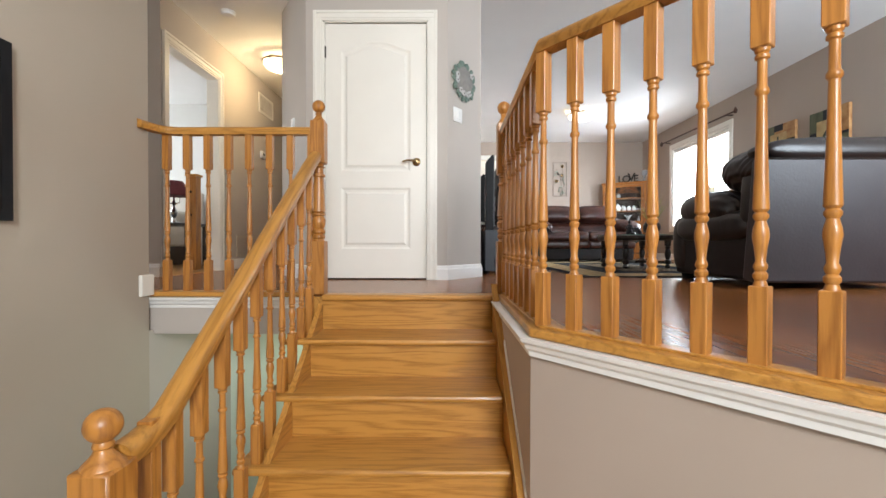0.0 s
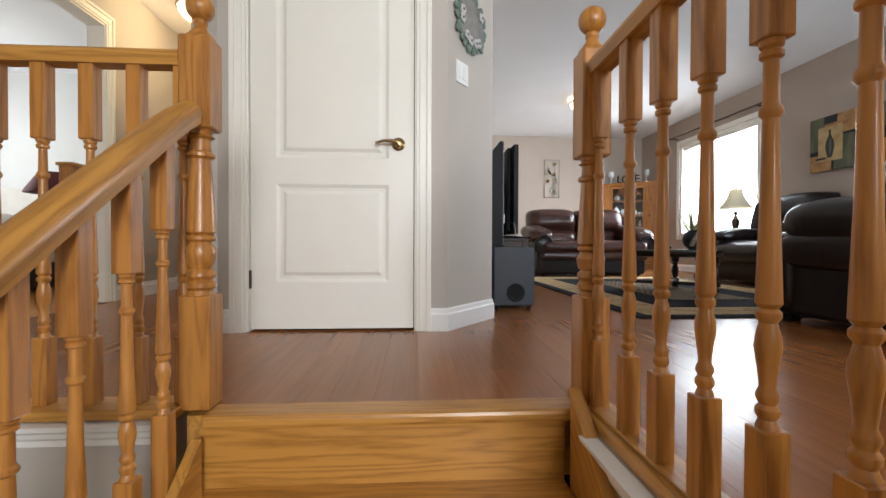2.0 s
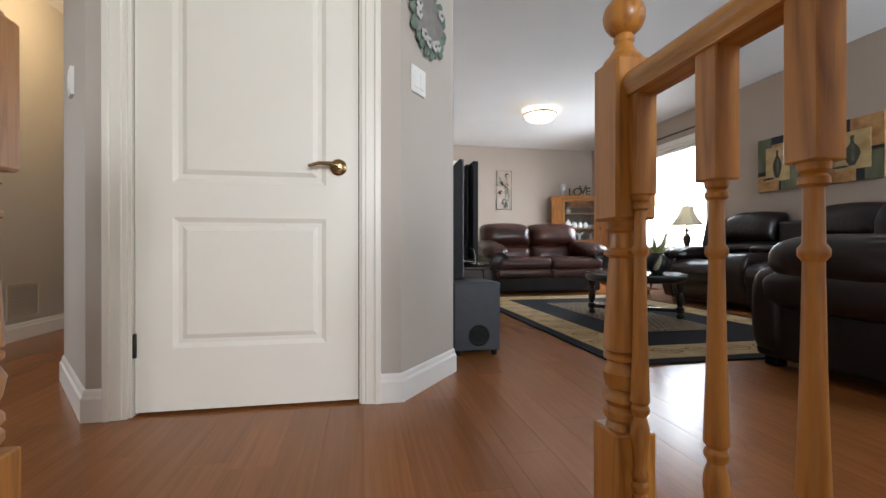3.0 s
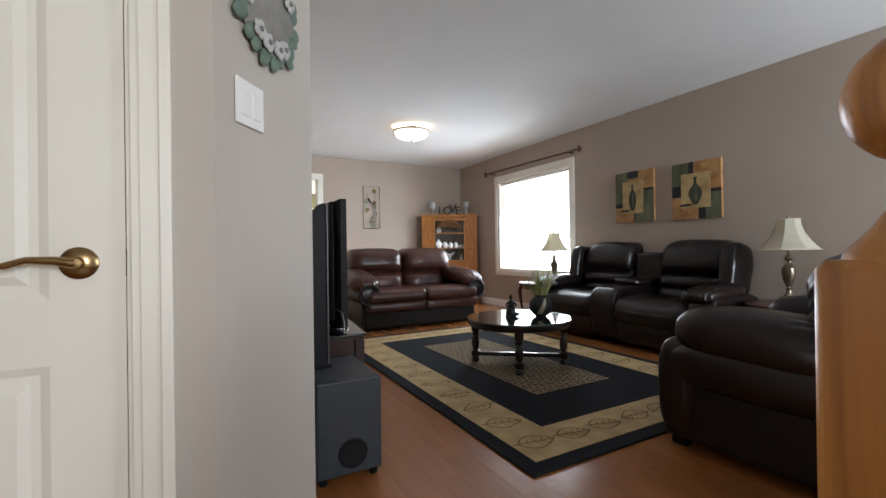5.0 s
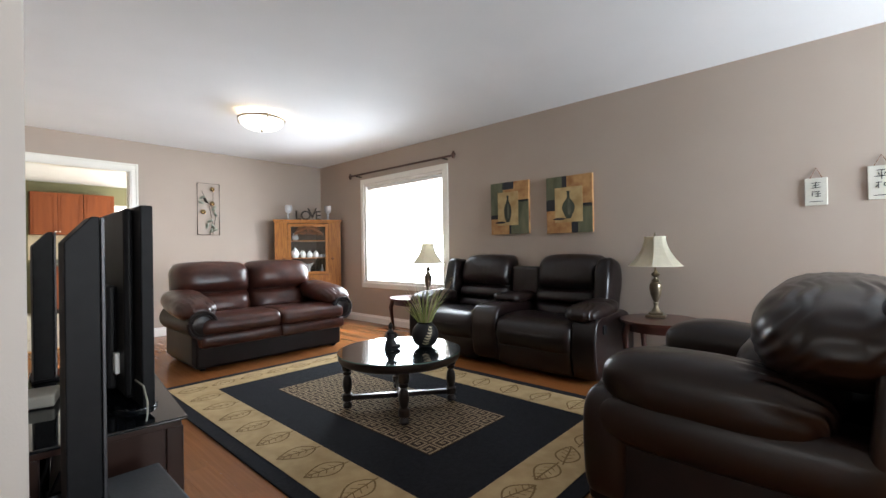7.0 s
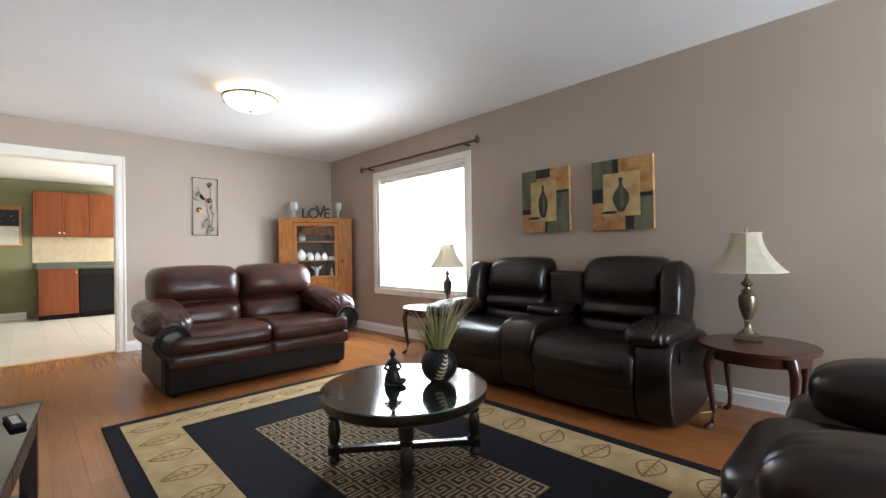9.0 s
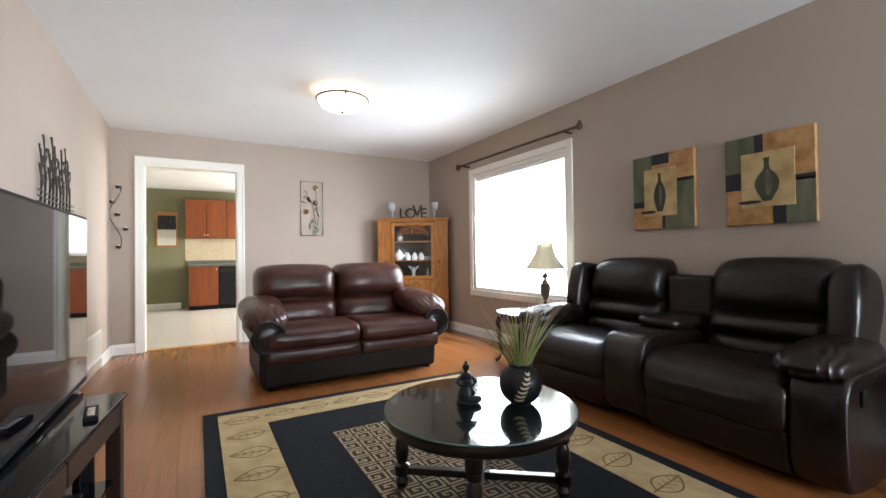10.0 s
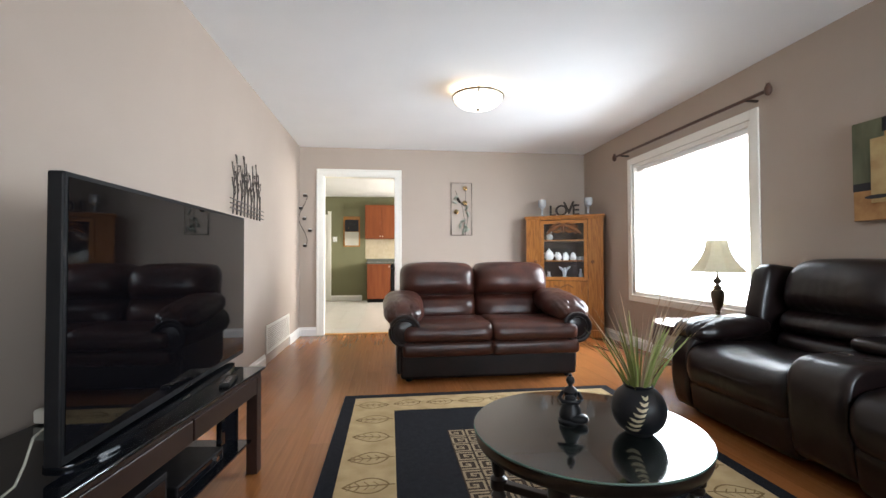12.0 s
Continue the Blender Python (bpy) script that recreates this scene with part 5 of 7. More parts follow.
dr.matrix_basis = pose(SW + 0.004, 0, 0.735, 90, 0, 0)
GX0, GX1 = SW + 0.05, CW - SW - 0.05
mid = (GX0 + GX1) / 2
bm = bmesh.new()
for s in (-1, 1):
    tube([(mid, -0.004, 1.47), (mid + s * 0.06, -0.008, 1.455), (mid + s * 0.11, -0.008, 1.42), (mid + s * 0.16, -0.008, 1.40), (mid + s * 0.20, -0.004, 1.36)], [0.02, 0.016, 0.013, 0.016, 0.008], 8, bm)
    tube([(mid + s * 0.02, -0.006, 1.40), (mid + s * 0.07, -0.008, 1.37), (mid + s * 0.13, -0.008, 1.385), (mid + s * 0.17, -0.008, 1.355), (mid + s * 0.14, -0.006, 1.345)], [0.008, 0.012, 0.010, 0.010, 0.006], 8, bm)
    tube([(mid + s * 0.01, -0.006, 1.49), (mid + s * 0.05, -0.008, 1.50), (mid + s * 0.12, -0.008, 1.475), (mid + s * 0.19, -0.006, 1.44)], [0.008, 0.012, 0.012, 0.006], 8, bm)
tube([(mid, -0.006, 1.36), (mid, -0.01, 1.43), (mid, -0.006, 1.50)], [0.008, 0.02, 0.008], 8, bm)
for s in (-1, 1):
    for r_, z_ in ((0.045, 1.425), (0.032, 1.405), (0.024, 1.445)):
        cxs = mid + s * (0.05 + 2.2 * (0.05 - r_))
        tube([(cxs + s * r_ * (1 - i / 16) * math.cos(i * 0.62), -0.008, z_ + r_ * (1 - i / 16) * math.sin(i * 0.62)) for i in range(14)], 0.006, 6, bm)
tube([(mid + 0.215 * math.cos(math.pi * i / 20), -0.006, 1.345 + 0.115 * math.sin(math.pi * i / 20)) for i in range(21)], 0.010, 8, bm)
part("carving", bm, CARVED, cab, "carved scrollwork", smooth=True)
lp = part("lower_panel", box((SW + 0.004, -0.004, 0.12), (CW - SW - 0.004, 0.012, 0.725), 0.004), PINE, cab)
part("scroll", tube([(mid - 0.12, -0.007, 0.66), (mid - 0.05, -0.009, 0.63), (mid, -0.008, 0.66), (mid + 0.05, -0.009, 0.68), (mid + 0.12, -0.007, 0.64)], 0.008, 8), CARVED, lp, smooth=True)
for z in (0.745, 1.00, 1.275):
    part("shelf", prism([(0.03, 0.03), (CW - 0.03, 0.03), (CW - 0.03, 0.13), (CW * 0.62, 0.46), (0.03, 0.13)], z - 0.015, z), PINE, cab)
for x in (SW - 0.06, CW - SW + 0.06):
    part("knob", lathe([(0.001, 0), (0.010, 0.004), (0.020, 0.014), (0.022, 0.022), (0.012, 0.030), (0.001, 0.032)], 16), CARVED, cab, smooth=True).matrix_basis = pose(x, -0.004, 0.98, 90, 0, 0)
CLEAR = mat("clear_glass", (1, 1, 1), 0.02, trans=1.0)
gp = part("pane", box((GX0, 0.002, 0.78), (GX1, 0.005, 1.50)), CLEAR, cab)
gp.visible_shadow = False
CHINA = mat("white_china", (0.78, 0.77, 0.74), 0.18, colour2=(0.82, 0.81, 0.78), scale=8, coat=0.4)
GREYFIG = mat("grey_ceramic", (0.33, 0.34, 0.34), 0.5, colour2=(0.42, 0.43, 0.42), scale=20)
CM = cab.matrix_basis.copy()


def on_cab(x, y, z):
    return CM @ Vector((x, y, z))


def china(name, prof, at, label, cat, mtl=CHINA, extra=None):
    bm = lathe(prof, 20)
    if extra:
        extra(bm)
    ob = tagged(finish(name, bm, mtl, smooth=True), label, cat)
    ob.matrix_basis = CM @ pose(*at)
    return ob


def spout(bm):
    tube([(0.05, 0, 0.05), (0.085, 0, 0.075), (0.10, 0, 0.115)], [0.014, 0.010, 0.008], 10, bm)
    tube([(-0.05, 0, 0.10), (-0.085, 0, 0.09), (-0.085, 0, 0.05), (-0.05, 0, 0.035)], 0.006, 8, bm)


china("teapot", [(0.035, 0), (0.055, 0.02), (0.065, 0.06), (0.055, 0.10), (0.035, 0.118), (0.04, 0.124), (0.02, 0.14), (0.008, 0.145), (0.012, 0.158), (0.002, 0.166)], (GX0 + 0.055, 0.08, 1.00), "white china teapot on the cabinet shelf", "teapot", extra=spout)
for i in range(3):
    j_ = china("lidded_jar", [(0.03, 0), (0.042, 0.02), (0.044, 0.05), (0.034, 0.075), (0.03, 0.08), (0.034, 0.086), (0.012, 0.098), (0.012, 0.108), (0.002, 0.112)], (GX0 + 0.18 + 0.095 * i, 0.08, 1.00), "small white china lidded jar on the cabinet shelf", "jar")
    tagged(j_, group="white china jars")
for i in range(2):
    china("cup", [(0.015, 0), (0.026, 0.01), (0.03, 0.05), (0.028, 0.05), (0.02, 0.015)], (GX1 - 0.075 + 0.06 * i, 0.07, 1.00), "small grey cup on the cabinet shelf", "cup", GREYFIG)
china("jug", [(0.03, 0), (0.05, 0.03), (0.045, 0.07), (0.03, 0.09), (0.038, 0.11), (0.03, 0.11)], (GX0 + 0.06, 0.08, 1.275), "grey glazed jug on the upper shelf", "jug", GREYFIG)
china("angel_ornament", [(0.06, 0), (0.06, 0.012), (0.03, 0.02), (0.022, 0.06), (0.03, 0.09), (0.02, 0.115), (0.014, 0.13), (0.018, 0.145), (0.002, 0.16)], (mid + 0.0, 0.08, 0.745), "pale grey winged ornament on the lower shelf", "ornament", GREYFIG,
      lambda bm: (tube([(0.01, 0, 0.10), (0.05, 0.01, 0.15), (0.075, 0.01, 0.17)], [0.008, 0.018, 0.006], 8, bm), tube([(-0.01, 0, 0.10), (-0.05, 0.01, 0.15), (-0.075, 0.01, 0.17)], [0.008, 0.018, 0.006], 8, bm)))
china("small_vase", [(0.02, 0), (0.03, 0.03), (0.018, 0.08), (0.024, 0.10), (0.02, 0.10)], (GX0 + 0.05, 0.08, 0.745), "small grey vase on the lower shelf", "vase", GREYFIG)
china("glass_bottle", [(0.025, 0), (0.027, 0.07), (0.012, 0.10), (0.012, 0.14), (0.010, 0.14)], (GX1 - 0.05, 0.08, 0.745), "small clear bottle on the lower shelf", "bottle", GREYFIG)
# on top of the cabinet
CRYSTAL = mat("crystal", (0.75, 0.77, 0.78), 0.08, colour2=(0.85, 0.87, 0.88), scale=40, trans=0.5)
for x in (0.20, CW - 0.19):
    g_ = tagged(finish("candle_holder", lathe([(0.042, 0), (0.044, 0.01), (0.015, 0.022), (0.012, 0.05), (0.020, 0.07), (0.012, 0.09), (0.018, 0.11), (0.048, 0.135), (0.056, 0.18), (0.052, 0.23), (0.048, 0.23), (0.05, 0.18), (0.03, 0.14)], 16), CRYSTAL), "cut glass candle holder on top of the cabinet", "candle holder", "glass candle holders")
    g_.matrix_basis = CM @ pose(x, 0.10, CHH)


def sign_word(word, size, depth):
    """A standing word from the built-in font, turned into mesh."""
    cu = bpy.data.curves.new("word", "FONT")
    cu.body, cu.size, cu.extrude, cu.align_x, cu.offset = word, size, depth, "LEFT", size * 0.012
    tmp = bpy.data.objects.new("word", cu)
    scene.collection.objects.link(tmp)
    me = bpy.data.meshes.new_from_object(tmp.evaluated_get(bpy.context.evaluated_depsgraph_get()))
    bpy.data.objects.remove(tmp)
    return me


sign = tagged(thing("word_sign", on_cab(mid - 0.215, 0.06, CHH), "", "", turn=math.degrees(math.atan2(cdir.y, cdir.x))), "dark metal word sign reading LOVE on the cabinet", "sign")
x = 0.015
for ch_, sz, dz, adv in (("L", 0.205, 0, 0.082), ("O", 0.205, 0, 0.112), ("V", 0.235, 0.02, 0.108), ("E", 0.205, 0, 0.1)):
    me = sign_word(ch_, sz, 0.012)
    me.materials.append(DARKMETAL)
    ob = new("letter", me)
    ob.parent = sign
    ob.matrix_basis = pose(x, 0, dz + 0.002, 90, 0, 0)
    x += adv
part("bar", box((-0.01, -0.012, 0.0), (0.45, 0.012, 0.006), 0.001), DARKMETAL, sign)

# ---- television corner ----
SM = pose(1.075, 4.92, 0, 0, 0, -5.94)
stand = tagged(thing("tv_stand", (1.075, 4.92, 0), "", "", turn=-5.94), "dark wood television stand with a black glass top", "tv stand")
STANDWOOD = mat("espresso_wood", (0.020, 0.009, 0.006), 0.38, colour2=(0.032, 0.014, 0.010), scale=6, stretch=(1, 0.15, 1), spec=0.28)
BLACKGLASS = mat("black_glass", (0.004, 0.005, 0.007), 0.04, spec=0.5)
SX0, SX1, SY0, SY1, SZ = -0.45, 0.0, 0.0, 1.205, 0.50
part("top_glass", box((SX0, SY0, SZ - 0.012), (SX1 + 0.015, SY1 + 0.01, SZ), 0.004), BLACKGLASS, stand, "black glass top")
part("top_board", box((SX0 + 0.02, SY0 + 0.01, SZ - 0.034), (SX1 - 0.004, SY1, SZ - 0.013), 0.003), STANDWOOD, stand)
for y0 in (0.012, 0.604):
    part("front_rail", box((SX1 - 0.03, y0 + 0.002, SZ - 0.115), (SX1, y0 + 0.585, SZ - 0.035), 0.004), STANDWOOD, stand)
for x in (SX0 + 0.02, SX1 - 0.05):
    for y in (SY0 + 0.012, SY1 - 0.062):
        part("leg", box((x, y, 0), (x + 0.052, y + 0.052, SZ - 0.034), 0.004), STANDWOOD, stand)
part("side_panel", box((SX0 + 0.20, SY0 + 0.024, 0.06), (SX1 - 0.05, SY0 + 0.040, SZ - 0.036), 0.002), STANDWOOD, stand)
part("shelf", box((SX0 + 0.03, SY0 + 0.07, 0.16), (SX1 - 0.02, SY1 - 0.07, 0.172), 0.003), BLACKGLASS, stand, "black glass shelf")
part("back_board", box((SX0 + 0.02, SY0 + 0.35, 0.10), (SX0 + 0.032, SY1 - 0.07, 0.46), 0.002), STANDWOOD, stand)
tv = tagged(thing("television", (1.022, 5.055, SZ), "", "", turn=-0.6), "large black flat screen television standing on the stand", "television")
TL, TB, TT = 1.305, 0.022, 0.762
part("bezel", box((-0.040, 0, TB), (0, TL, TT), 0.005), BLACKPLASTIC, tv)
part("back_cover", box((-0.072, 0.10, TB + 0.02), (-0.039, TL - 0.10, TT - 0.004), 0.014), BLACKPLASTIC, tv)
part("back_housing", box((-0.105, 0.24, TB + 0.03), (-0.070, TL - 0.24, TT - 0.30), 0.012), BLACKPLASTIC, tv)
part("screen", box((0.0005, 0.014, TB + 0.024), (0.002, TL - 0.014, TT - 0.014)), SCREEN, tv, "black reflective screen")
part("neck", box((-0.075, TL / 2 - 0.12, 0.008), (-0.036, TL / 2 + 0.12, TB + 0.06), 0.006), BLACKPLASTIC, tv)
n = 40
part("foot", prism([(-0.035 + 0.09 * math.copysign(abs(math.cos(2 * math.pi * i / n)) ** 0.7, math.cos(2 * math.pi * i / n)), TL / 2 - 0.06 + 0.56 * math.copysign(abs(math.sin(2 * math.pi * i / n)) ** 0.5, math.sin(2 * math.pi * i / n))) for i in range(n)], 0.0, 0.012, bevel=0.003), BLACKGLASS, tv, "wide black glass foot", smooth=True)
part("port_panel", box((-0.112, 0.40, 0.18), (-0.104, 0.46, 0.355), 0.003), mat("grey_panel", (0.30, 0.31, 0.32), 0.5, 0.3), tv, "grey connector panel")
part("socket", box((-0.116, 0.415, 0.24), (-0.111, 0.445, 0.27), 0.002), BLACKPLASTIC, tv)
part("power_box", box((-0.088, 0.19, 0.12), (-0.071, 0.235, 0.20), 0.004), PLATE, tv, "pale plug box")
part("logo_bar", box((0.0005, TL / 2 - 0.03, TB + 0.007), (0.003, TL / 2 + 0.03, TB + 0.015)), CHROME, tv)
SATIN = mat("satin_metal", (0.075, 0.075, 0.08), 0.45, 1.0)


def wedge_speaker(at, h, label):
    """A slim upright speaker facing +x: a sloping top and a satin strip down the front edge."""
    t = tagged(thing("panel_speaker", at, "", ""), label, "speaker", "panel speakers")
    body = prism([(-0.078, 0.0), (-0.006, 0.0), (-0.006, h), (-0.022, h), (-0.078, h - 0.068)], 0.0, 0.115, bevel=0.003)
    bmesh.ops.rotate(body, cent=(0, 0, 0), matrix=Matrix.Rotation(radians(90), 3, "X"), verts=body.verts)
    bmesh.ops.translate(body, vec=(0, 0.115, 0), verts=body.verts)
    part("cabinet", body, BLACKPLASTIC, t)
    part("grille", box((-0.0055, 0.008, 0.02), (0.003, 0.107, h - 0.012), 0.003), mat("black_mesh", (0.008, 0.008, 0.009), 0.8), t)
    part("edge_strip", box((-0.004, -0.0035, 0.004), (0.004, 0.005, h - 0.002), 0.0015), SATIN, t, "satin metal edge strip")
    part("foot", box((-0.085, -0.012, -0.006), (0.012, 0.127, 0.006), 0.004), BLACKPLASTIC, t)
    return t


wedge_speaker((0.806, 4.63, 0.428), 0.755, "tall slim black speaker standing on the subwoofer")
wedge_speaker((0.828, 5.90, SZ + 0.006), 0.69, "tall slim black speaker on the television stand")
sub = tagged(thing("subwoofer", (0.692, 4.37, 0), "", ""), "charcoal box subwoofer with a round port on small feet", "subwoofer")
part("cabinet", box((0, 0, 0.03), (0.275, 0.42, 0.422), 0.008), CHARCOAL, sub)
for x in (0.03, 0.245):
    for y in (0.03, 0.39):
        part("foot", lathe([(0.016, 0), (0.02, 0.03)], 12, (x, y, 0)), BLACKPLASTIC, sub)
pm = lathe([(0.062, 0.0), (0.062, 0.004), (0.056, 0.006), (0.046, 0.003), (0.044, -0.01)], 28)
bmesh.ops.transform(pm, matrix=pose(0.148, 0.001, 0.118, 90, 0, 0), verts=pm.verts)
port = part("port_ring", pm, BLACKPLASTIC, sub, smooth=True)
# Flat black disc drawn for the darkness inside the open port.
dm = lathe([(0.001, 0), (0.045, 0), (0.045, 0.0035), (0.001, 0.0035)], 24)
bmesh.ops.transform(dm, matrix=pose(0.148, 0.0005, 0.118, 90, 0, 0), verts=dm.verts)
part("port_hole", dm, mat("port_black", (0.002, 0.002, 0.002), 0.9), port)


def device(name, lo, hi, label, cat, mtl, bits=True):
    d = tagged(thing(name, SM @ Vector(((lo[0] + hi[0]) / 2, (lo[1] + hi[1]) / 2, lo[2])), "", "", turn=-5.94), label, cat)
    sx, sy, sz = [(b - a) for a, b in zip(lo, hi)]
    part("case", box((-sx / 2, -sy / 2, 0), (sx / 2, sy / 2, sz), 0.005), mtl, d)
    if bits:
        part("front_panel", box((sx / 2 - 0.001, -sy * 0.46, sz * 0.15), (sx / 2 + 0.003, sy * 0.46, sz * 0.85), 0.001), BLACKGLASS, d)
        part("dial", lathe([(0.001, 0), (0.012, 0), (0.012, 0.010), (0.001, 0.010)], 14), CHROME, d).matrix_basis = pose(sx / 2 + 0.002, sy * 0.3, sz * 0.5, 0, 90, 0)
    return d


device("receiver", (-0.36, 0.12, 0.173), (-0.06, 0.55, 0.31), "black audio receiver on the stand's shelf", "receiver", BLACKPLASTIC)
device("disc_player", (-0.36, 0.60, 0.173), (-0.06, 0.94, 0.225), "slim black disc player on the stand's shelf", "player", BLACKPLASTIC)
device("small_monitor", (-0.10, 0.955, 0.173), (-0.075, 1.12, 0.36), "small black framed panel standing on the shelf", "panel", BLACKGLASS, False)
md = tagged(thing("modem", (0.745, 5.50, SZ), "", "", turn=-12), "small pale plastic modem on the stand behind the television", "modem")
part("case", box((-0.05, -0.08, 0.004), (0.05, 0.08, 0.05), 0.008), mat("ivory_plastic", (0.52, 0.50, 0.43), 0.45, colour2=(0.56, 0.54, 0.47), scale=9), md)
for y_ in (-0.05, -0.015, 0.02):
    part("socket", box((-0.053, y_, 0.016), (-0.049, y_ + 0.018, 0.032), 0.001), BLACKPLASTIC, md)
for x_ in (-0.035, 0.035):
    part("foot", box((x_ - 0.008, -0.06, 0), (x_ + 0.008, 0.06, 0.005), 0.001), BLACKPLASTIC, md)
rm = tagged(thing("remote_control", SM @ Vector((-0.035, 0.93, SZ)), "", "", turn=8), "black remote control on the glass top", "remote")
part("case", box((-0.022, -0.08, 0), (0.022, 0.08, 0.016), 0.006), BLACKPLASTIC, rm)
for i in range(5):
    part("button", box((-0.012, -0.055 + 0.022 * i, 0.015), (0.012, -0.043 + 0.022 * i, 0.018), 0.002), CHROME, rm)
tagged(finish("power_cable", tube([(0.97, 5.10, 0.62), (0.98, 5.03, 0.61), (0.985, 5.00, 0.56), (0.98, 4.98, 0.52), (0.97, 4.95, 0.507)], 0.003, 8), mat("pale_cable", (0.30, 0.29, 0.24), 0.5), smooth=True), "pale cable looping from the television to the stand", "cable")
for i, (dx, z) in enumerate(((0.0, 0.05), (0.03, 0.10), (0.02, 0.2))):
    tagged(finish("black_cable", tube([(0.72 + dx, 5.0, z + 0.3), (0.70, 5.05 + dx, z + 0.12), (0.73, 5.2, z), (0.70 + dx, 5.4, z + 0.05), (0.71, 5.5, z + 0.22)], 0.005, 6), BLACKPLASTIC, smooth=True), "black cable hanging behind the stand", "cable", "black cables")

# ---- wall pieces ----
PG = mat("painted_green", (0.065, 0.075, 0.040), 0.7, colour2=(0.17, 0.17, 0.10), scale=10, detail=7, stretch=(1, 1, 0.3))
PO = mat("painted_ochre", (0.30, 0.125, 0.04), 0.7, colour2=(0.52, 0.30, 0.12), scale=11, detail=8)
PK = mat("painted_black", (0.012, 0.012, 0.016), 0.7, colour2=(0.02, 0.02, 0.025), scale=9)
PC = mat("painted_parchment", (0.38, 0.24, 0.095), 0.7, colour2=(0.58, 0.43, 0.21), scale=9, detail=8)
PGL = mat("painted_grey_green", (0.075, 0.08, 0.055), 0.6, colour2=(0.15, 0.15, 0.10), scale=12)
PV = mat("painted_dark_vase", (0.018, 0.020, 0.014), 0.6, colour2=(0.06, 0.065, 0.04), scale=3)


def canvas(y0, y1, z0, z1, patches, inner, vase_prof, label):
    """A stretched canvas on the east wall: colour fields, a parchment square and a vase."""
    w, h = y1 - y0, z1 - z0
    t = tagged(thing("canvas_painting", (RX, (y0 + y1) / 2, z0), "", "", turn=-90), label, "painting", "vase paintings")
    part("canvas", box((-w / 2, -0.038, 0), (w / 2, -0.002, h), 0.004), PO, t)
    for a, b, c, d, mtl in patches:
        part("patch", box((-w / 2 + a * w, -0.0395, b * h), (-w / 2 + c * w, -0.037, d * h)), mtl, t)
    a, b, c, d = inner
    sq = part("parchment", box((-w / 2 + a * w, -0.043, b * h), (-w / 2 + c * w, -0.038, d * h), 0.001), PC, t)
    cx, base, hh = -w / 2 + (a + c) / 2 * w, b * h + 0.035, (d - b) * h - 0.075
    pts = [(r * hh, z * hh) for r, z in vase_prof]
    bm = bmesh.new()
    vs = [bm.verts.new((cx + r, -0.0445, base + z)) for r, z in pts] + [bm.verts.new((cx - r, -0.0445, base + z)) for r, z in reversed(pts)]
    bm.faces.new(vs)
    part("painted_vase", bm, PV, sq)
    hl = bmesh.new()
    mid_ = [(r, z) for r, z in pts if 0.1 * hh < z < 0.75 * hh]
    hl.faces.new([hl.verts.new((cx - r * 0.12, -0.0452, base + z)) for r, z in mid_] + [hl.verts.new((cx + r * 0.42, -0.0452, base + z)) for r, z in reversed(mid_)])
    part("painted_gloss", hl, PGL, sq)
    sh = bmesh.new()
    sh.faces.new([sh.verts.new((cx - 0.10 + 0.07 * math.cos(2 * math.pi * i / 16), -0.0438, base + 0.012 * math.sin(2 * math.pi * i / 16))) for i in range(16)])
    part("painted_shadow", sh, PK, sq)
    return t


SLIM = [(0.075, 0), (0.08, 0.02), (0.12, 0.14), (0.155, 0.28), (0.168, 0.42), (0.15, 0.56), (0.105, 0.68), (0.055, 0.77), (0.04, 0.83), (0.042, 0.95), (0.055, 1.0)]
ROUND = [(0.09, 0), (0.10, 0.03), (0.16, 0.14), (0.225, 0.27), (0.25, 0.40), (0.225, 0.52), (0.15, 0.64), (0.075, 0.72), (0.05, 0.80), (0.055, 0.94), (0.07, 1.0)]
canvas(5.645, 6.145, 1.25, 1.835, [(0, 0.38, 0.34, 1, PG), (0.32, 0.86, 0.62, 1, PK), (0, 0.30, 0.22, 0.38, PK), (0.55, 0, 1, 0.62, PG), (0.50, 0, 0.55, 0.25, PK), (0.70, 0.60, 1, 0.64, PK)], (0.20, 0.17, 0.74, 0.81), SLIM, "square canvas painting of a slim dark vase on colour blocks")
canvas(4.935, 5.43, 1.237, 1.815, [(0, 0.60, 0.36, 1, PG), (0.36, 0.80, 0.46, 1, PK), (0, 0.40, 0.24, 0.60, PK), (0.70, 0, 1, 0.46, PG), (0.56, 0, 0.70, 0.22, PK), (0.76, 0.44, 1, 0.50, PK)], (0.20, 0.19, 0.80, 0.80), ROUND, "square canvas painting of a round dark vase on colour blocks")

PAPER = mat("cream_plaque", (0.60, 0.58, 0.50), 0.7, colour2=(0.66, 0.64, 0.56), scale=14, bump=0.2, bump_scale=60)
INK = mat("black_ink", (0.015, 0.015, 0.015), 0.6)


def plaque(y, z, w, h, strokes):
    t = tagged(thing("wall_plaque", (RX, y, z), "", "", turn=-90), "small cream plaque with black brush characters hanging by twine", "plaque", "cream plaques")
    part("board", box((-w / 2, -0.016, 0), (w / 2, -0.003, h), 0.004), PAPER, t)
    part("twine", tube([(-w * 0.28, -0.01, h - 0.005), (0, -0.006, h + 0.075), (w * 0.28, -0.01, h - 0.005)], 0.003, 6), CARVED, t)
    for a, b, c, d in strokes:
        p, q_ = Vector(((a - 0.5) * w, -0.0175, b * h)), Vector(((c - 0.5) * w, -0.0175, d * h))
        part("brush_stroke", tube([p, (p + q_) / 2, q_], [0.002, 0.0035, 0.002], 6), INK, t)
    return t


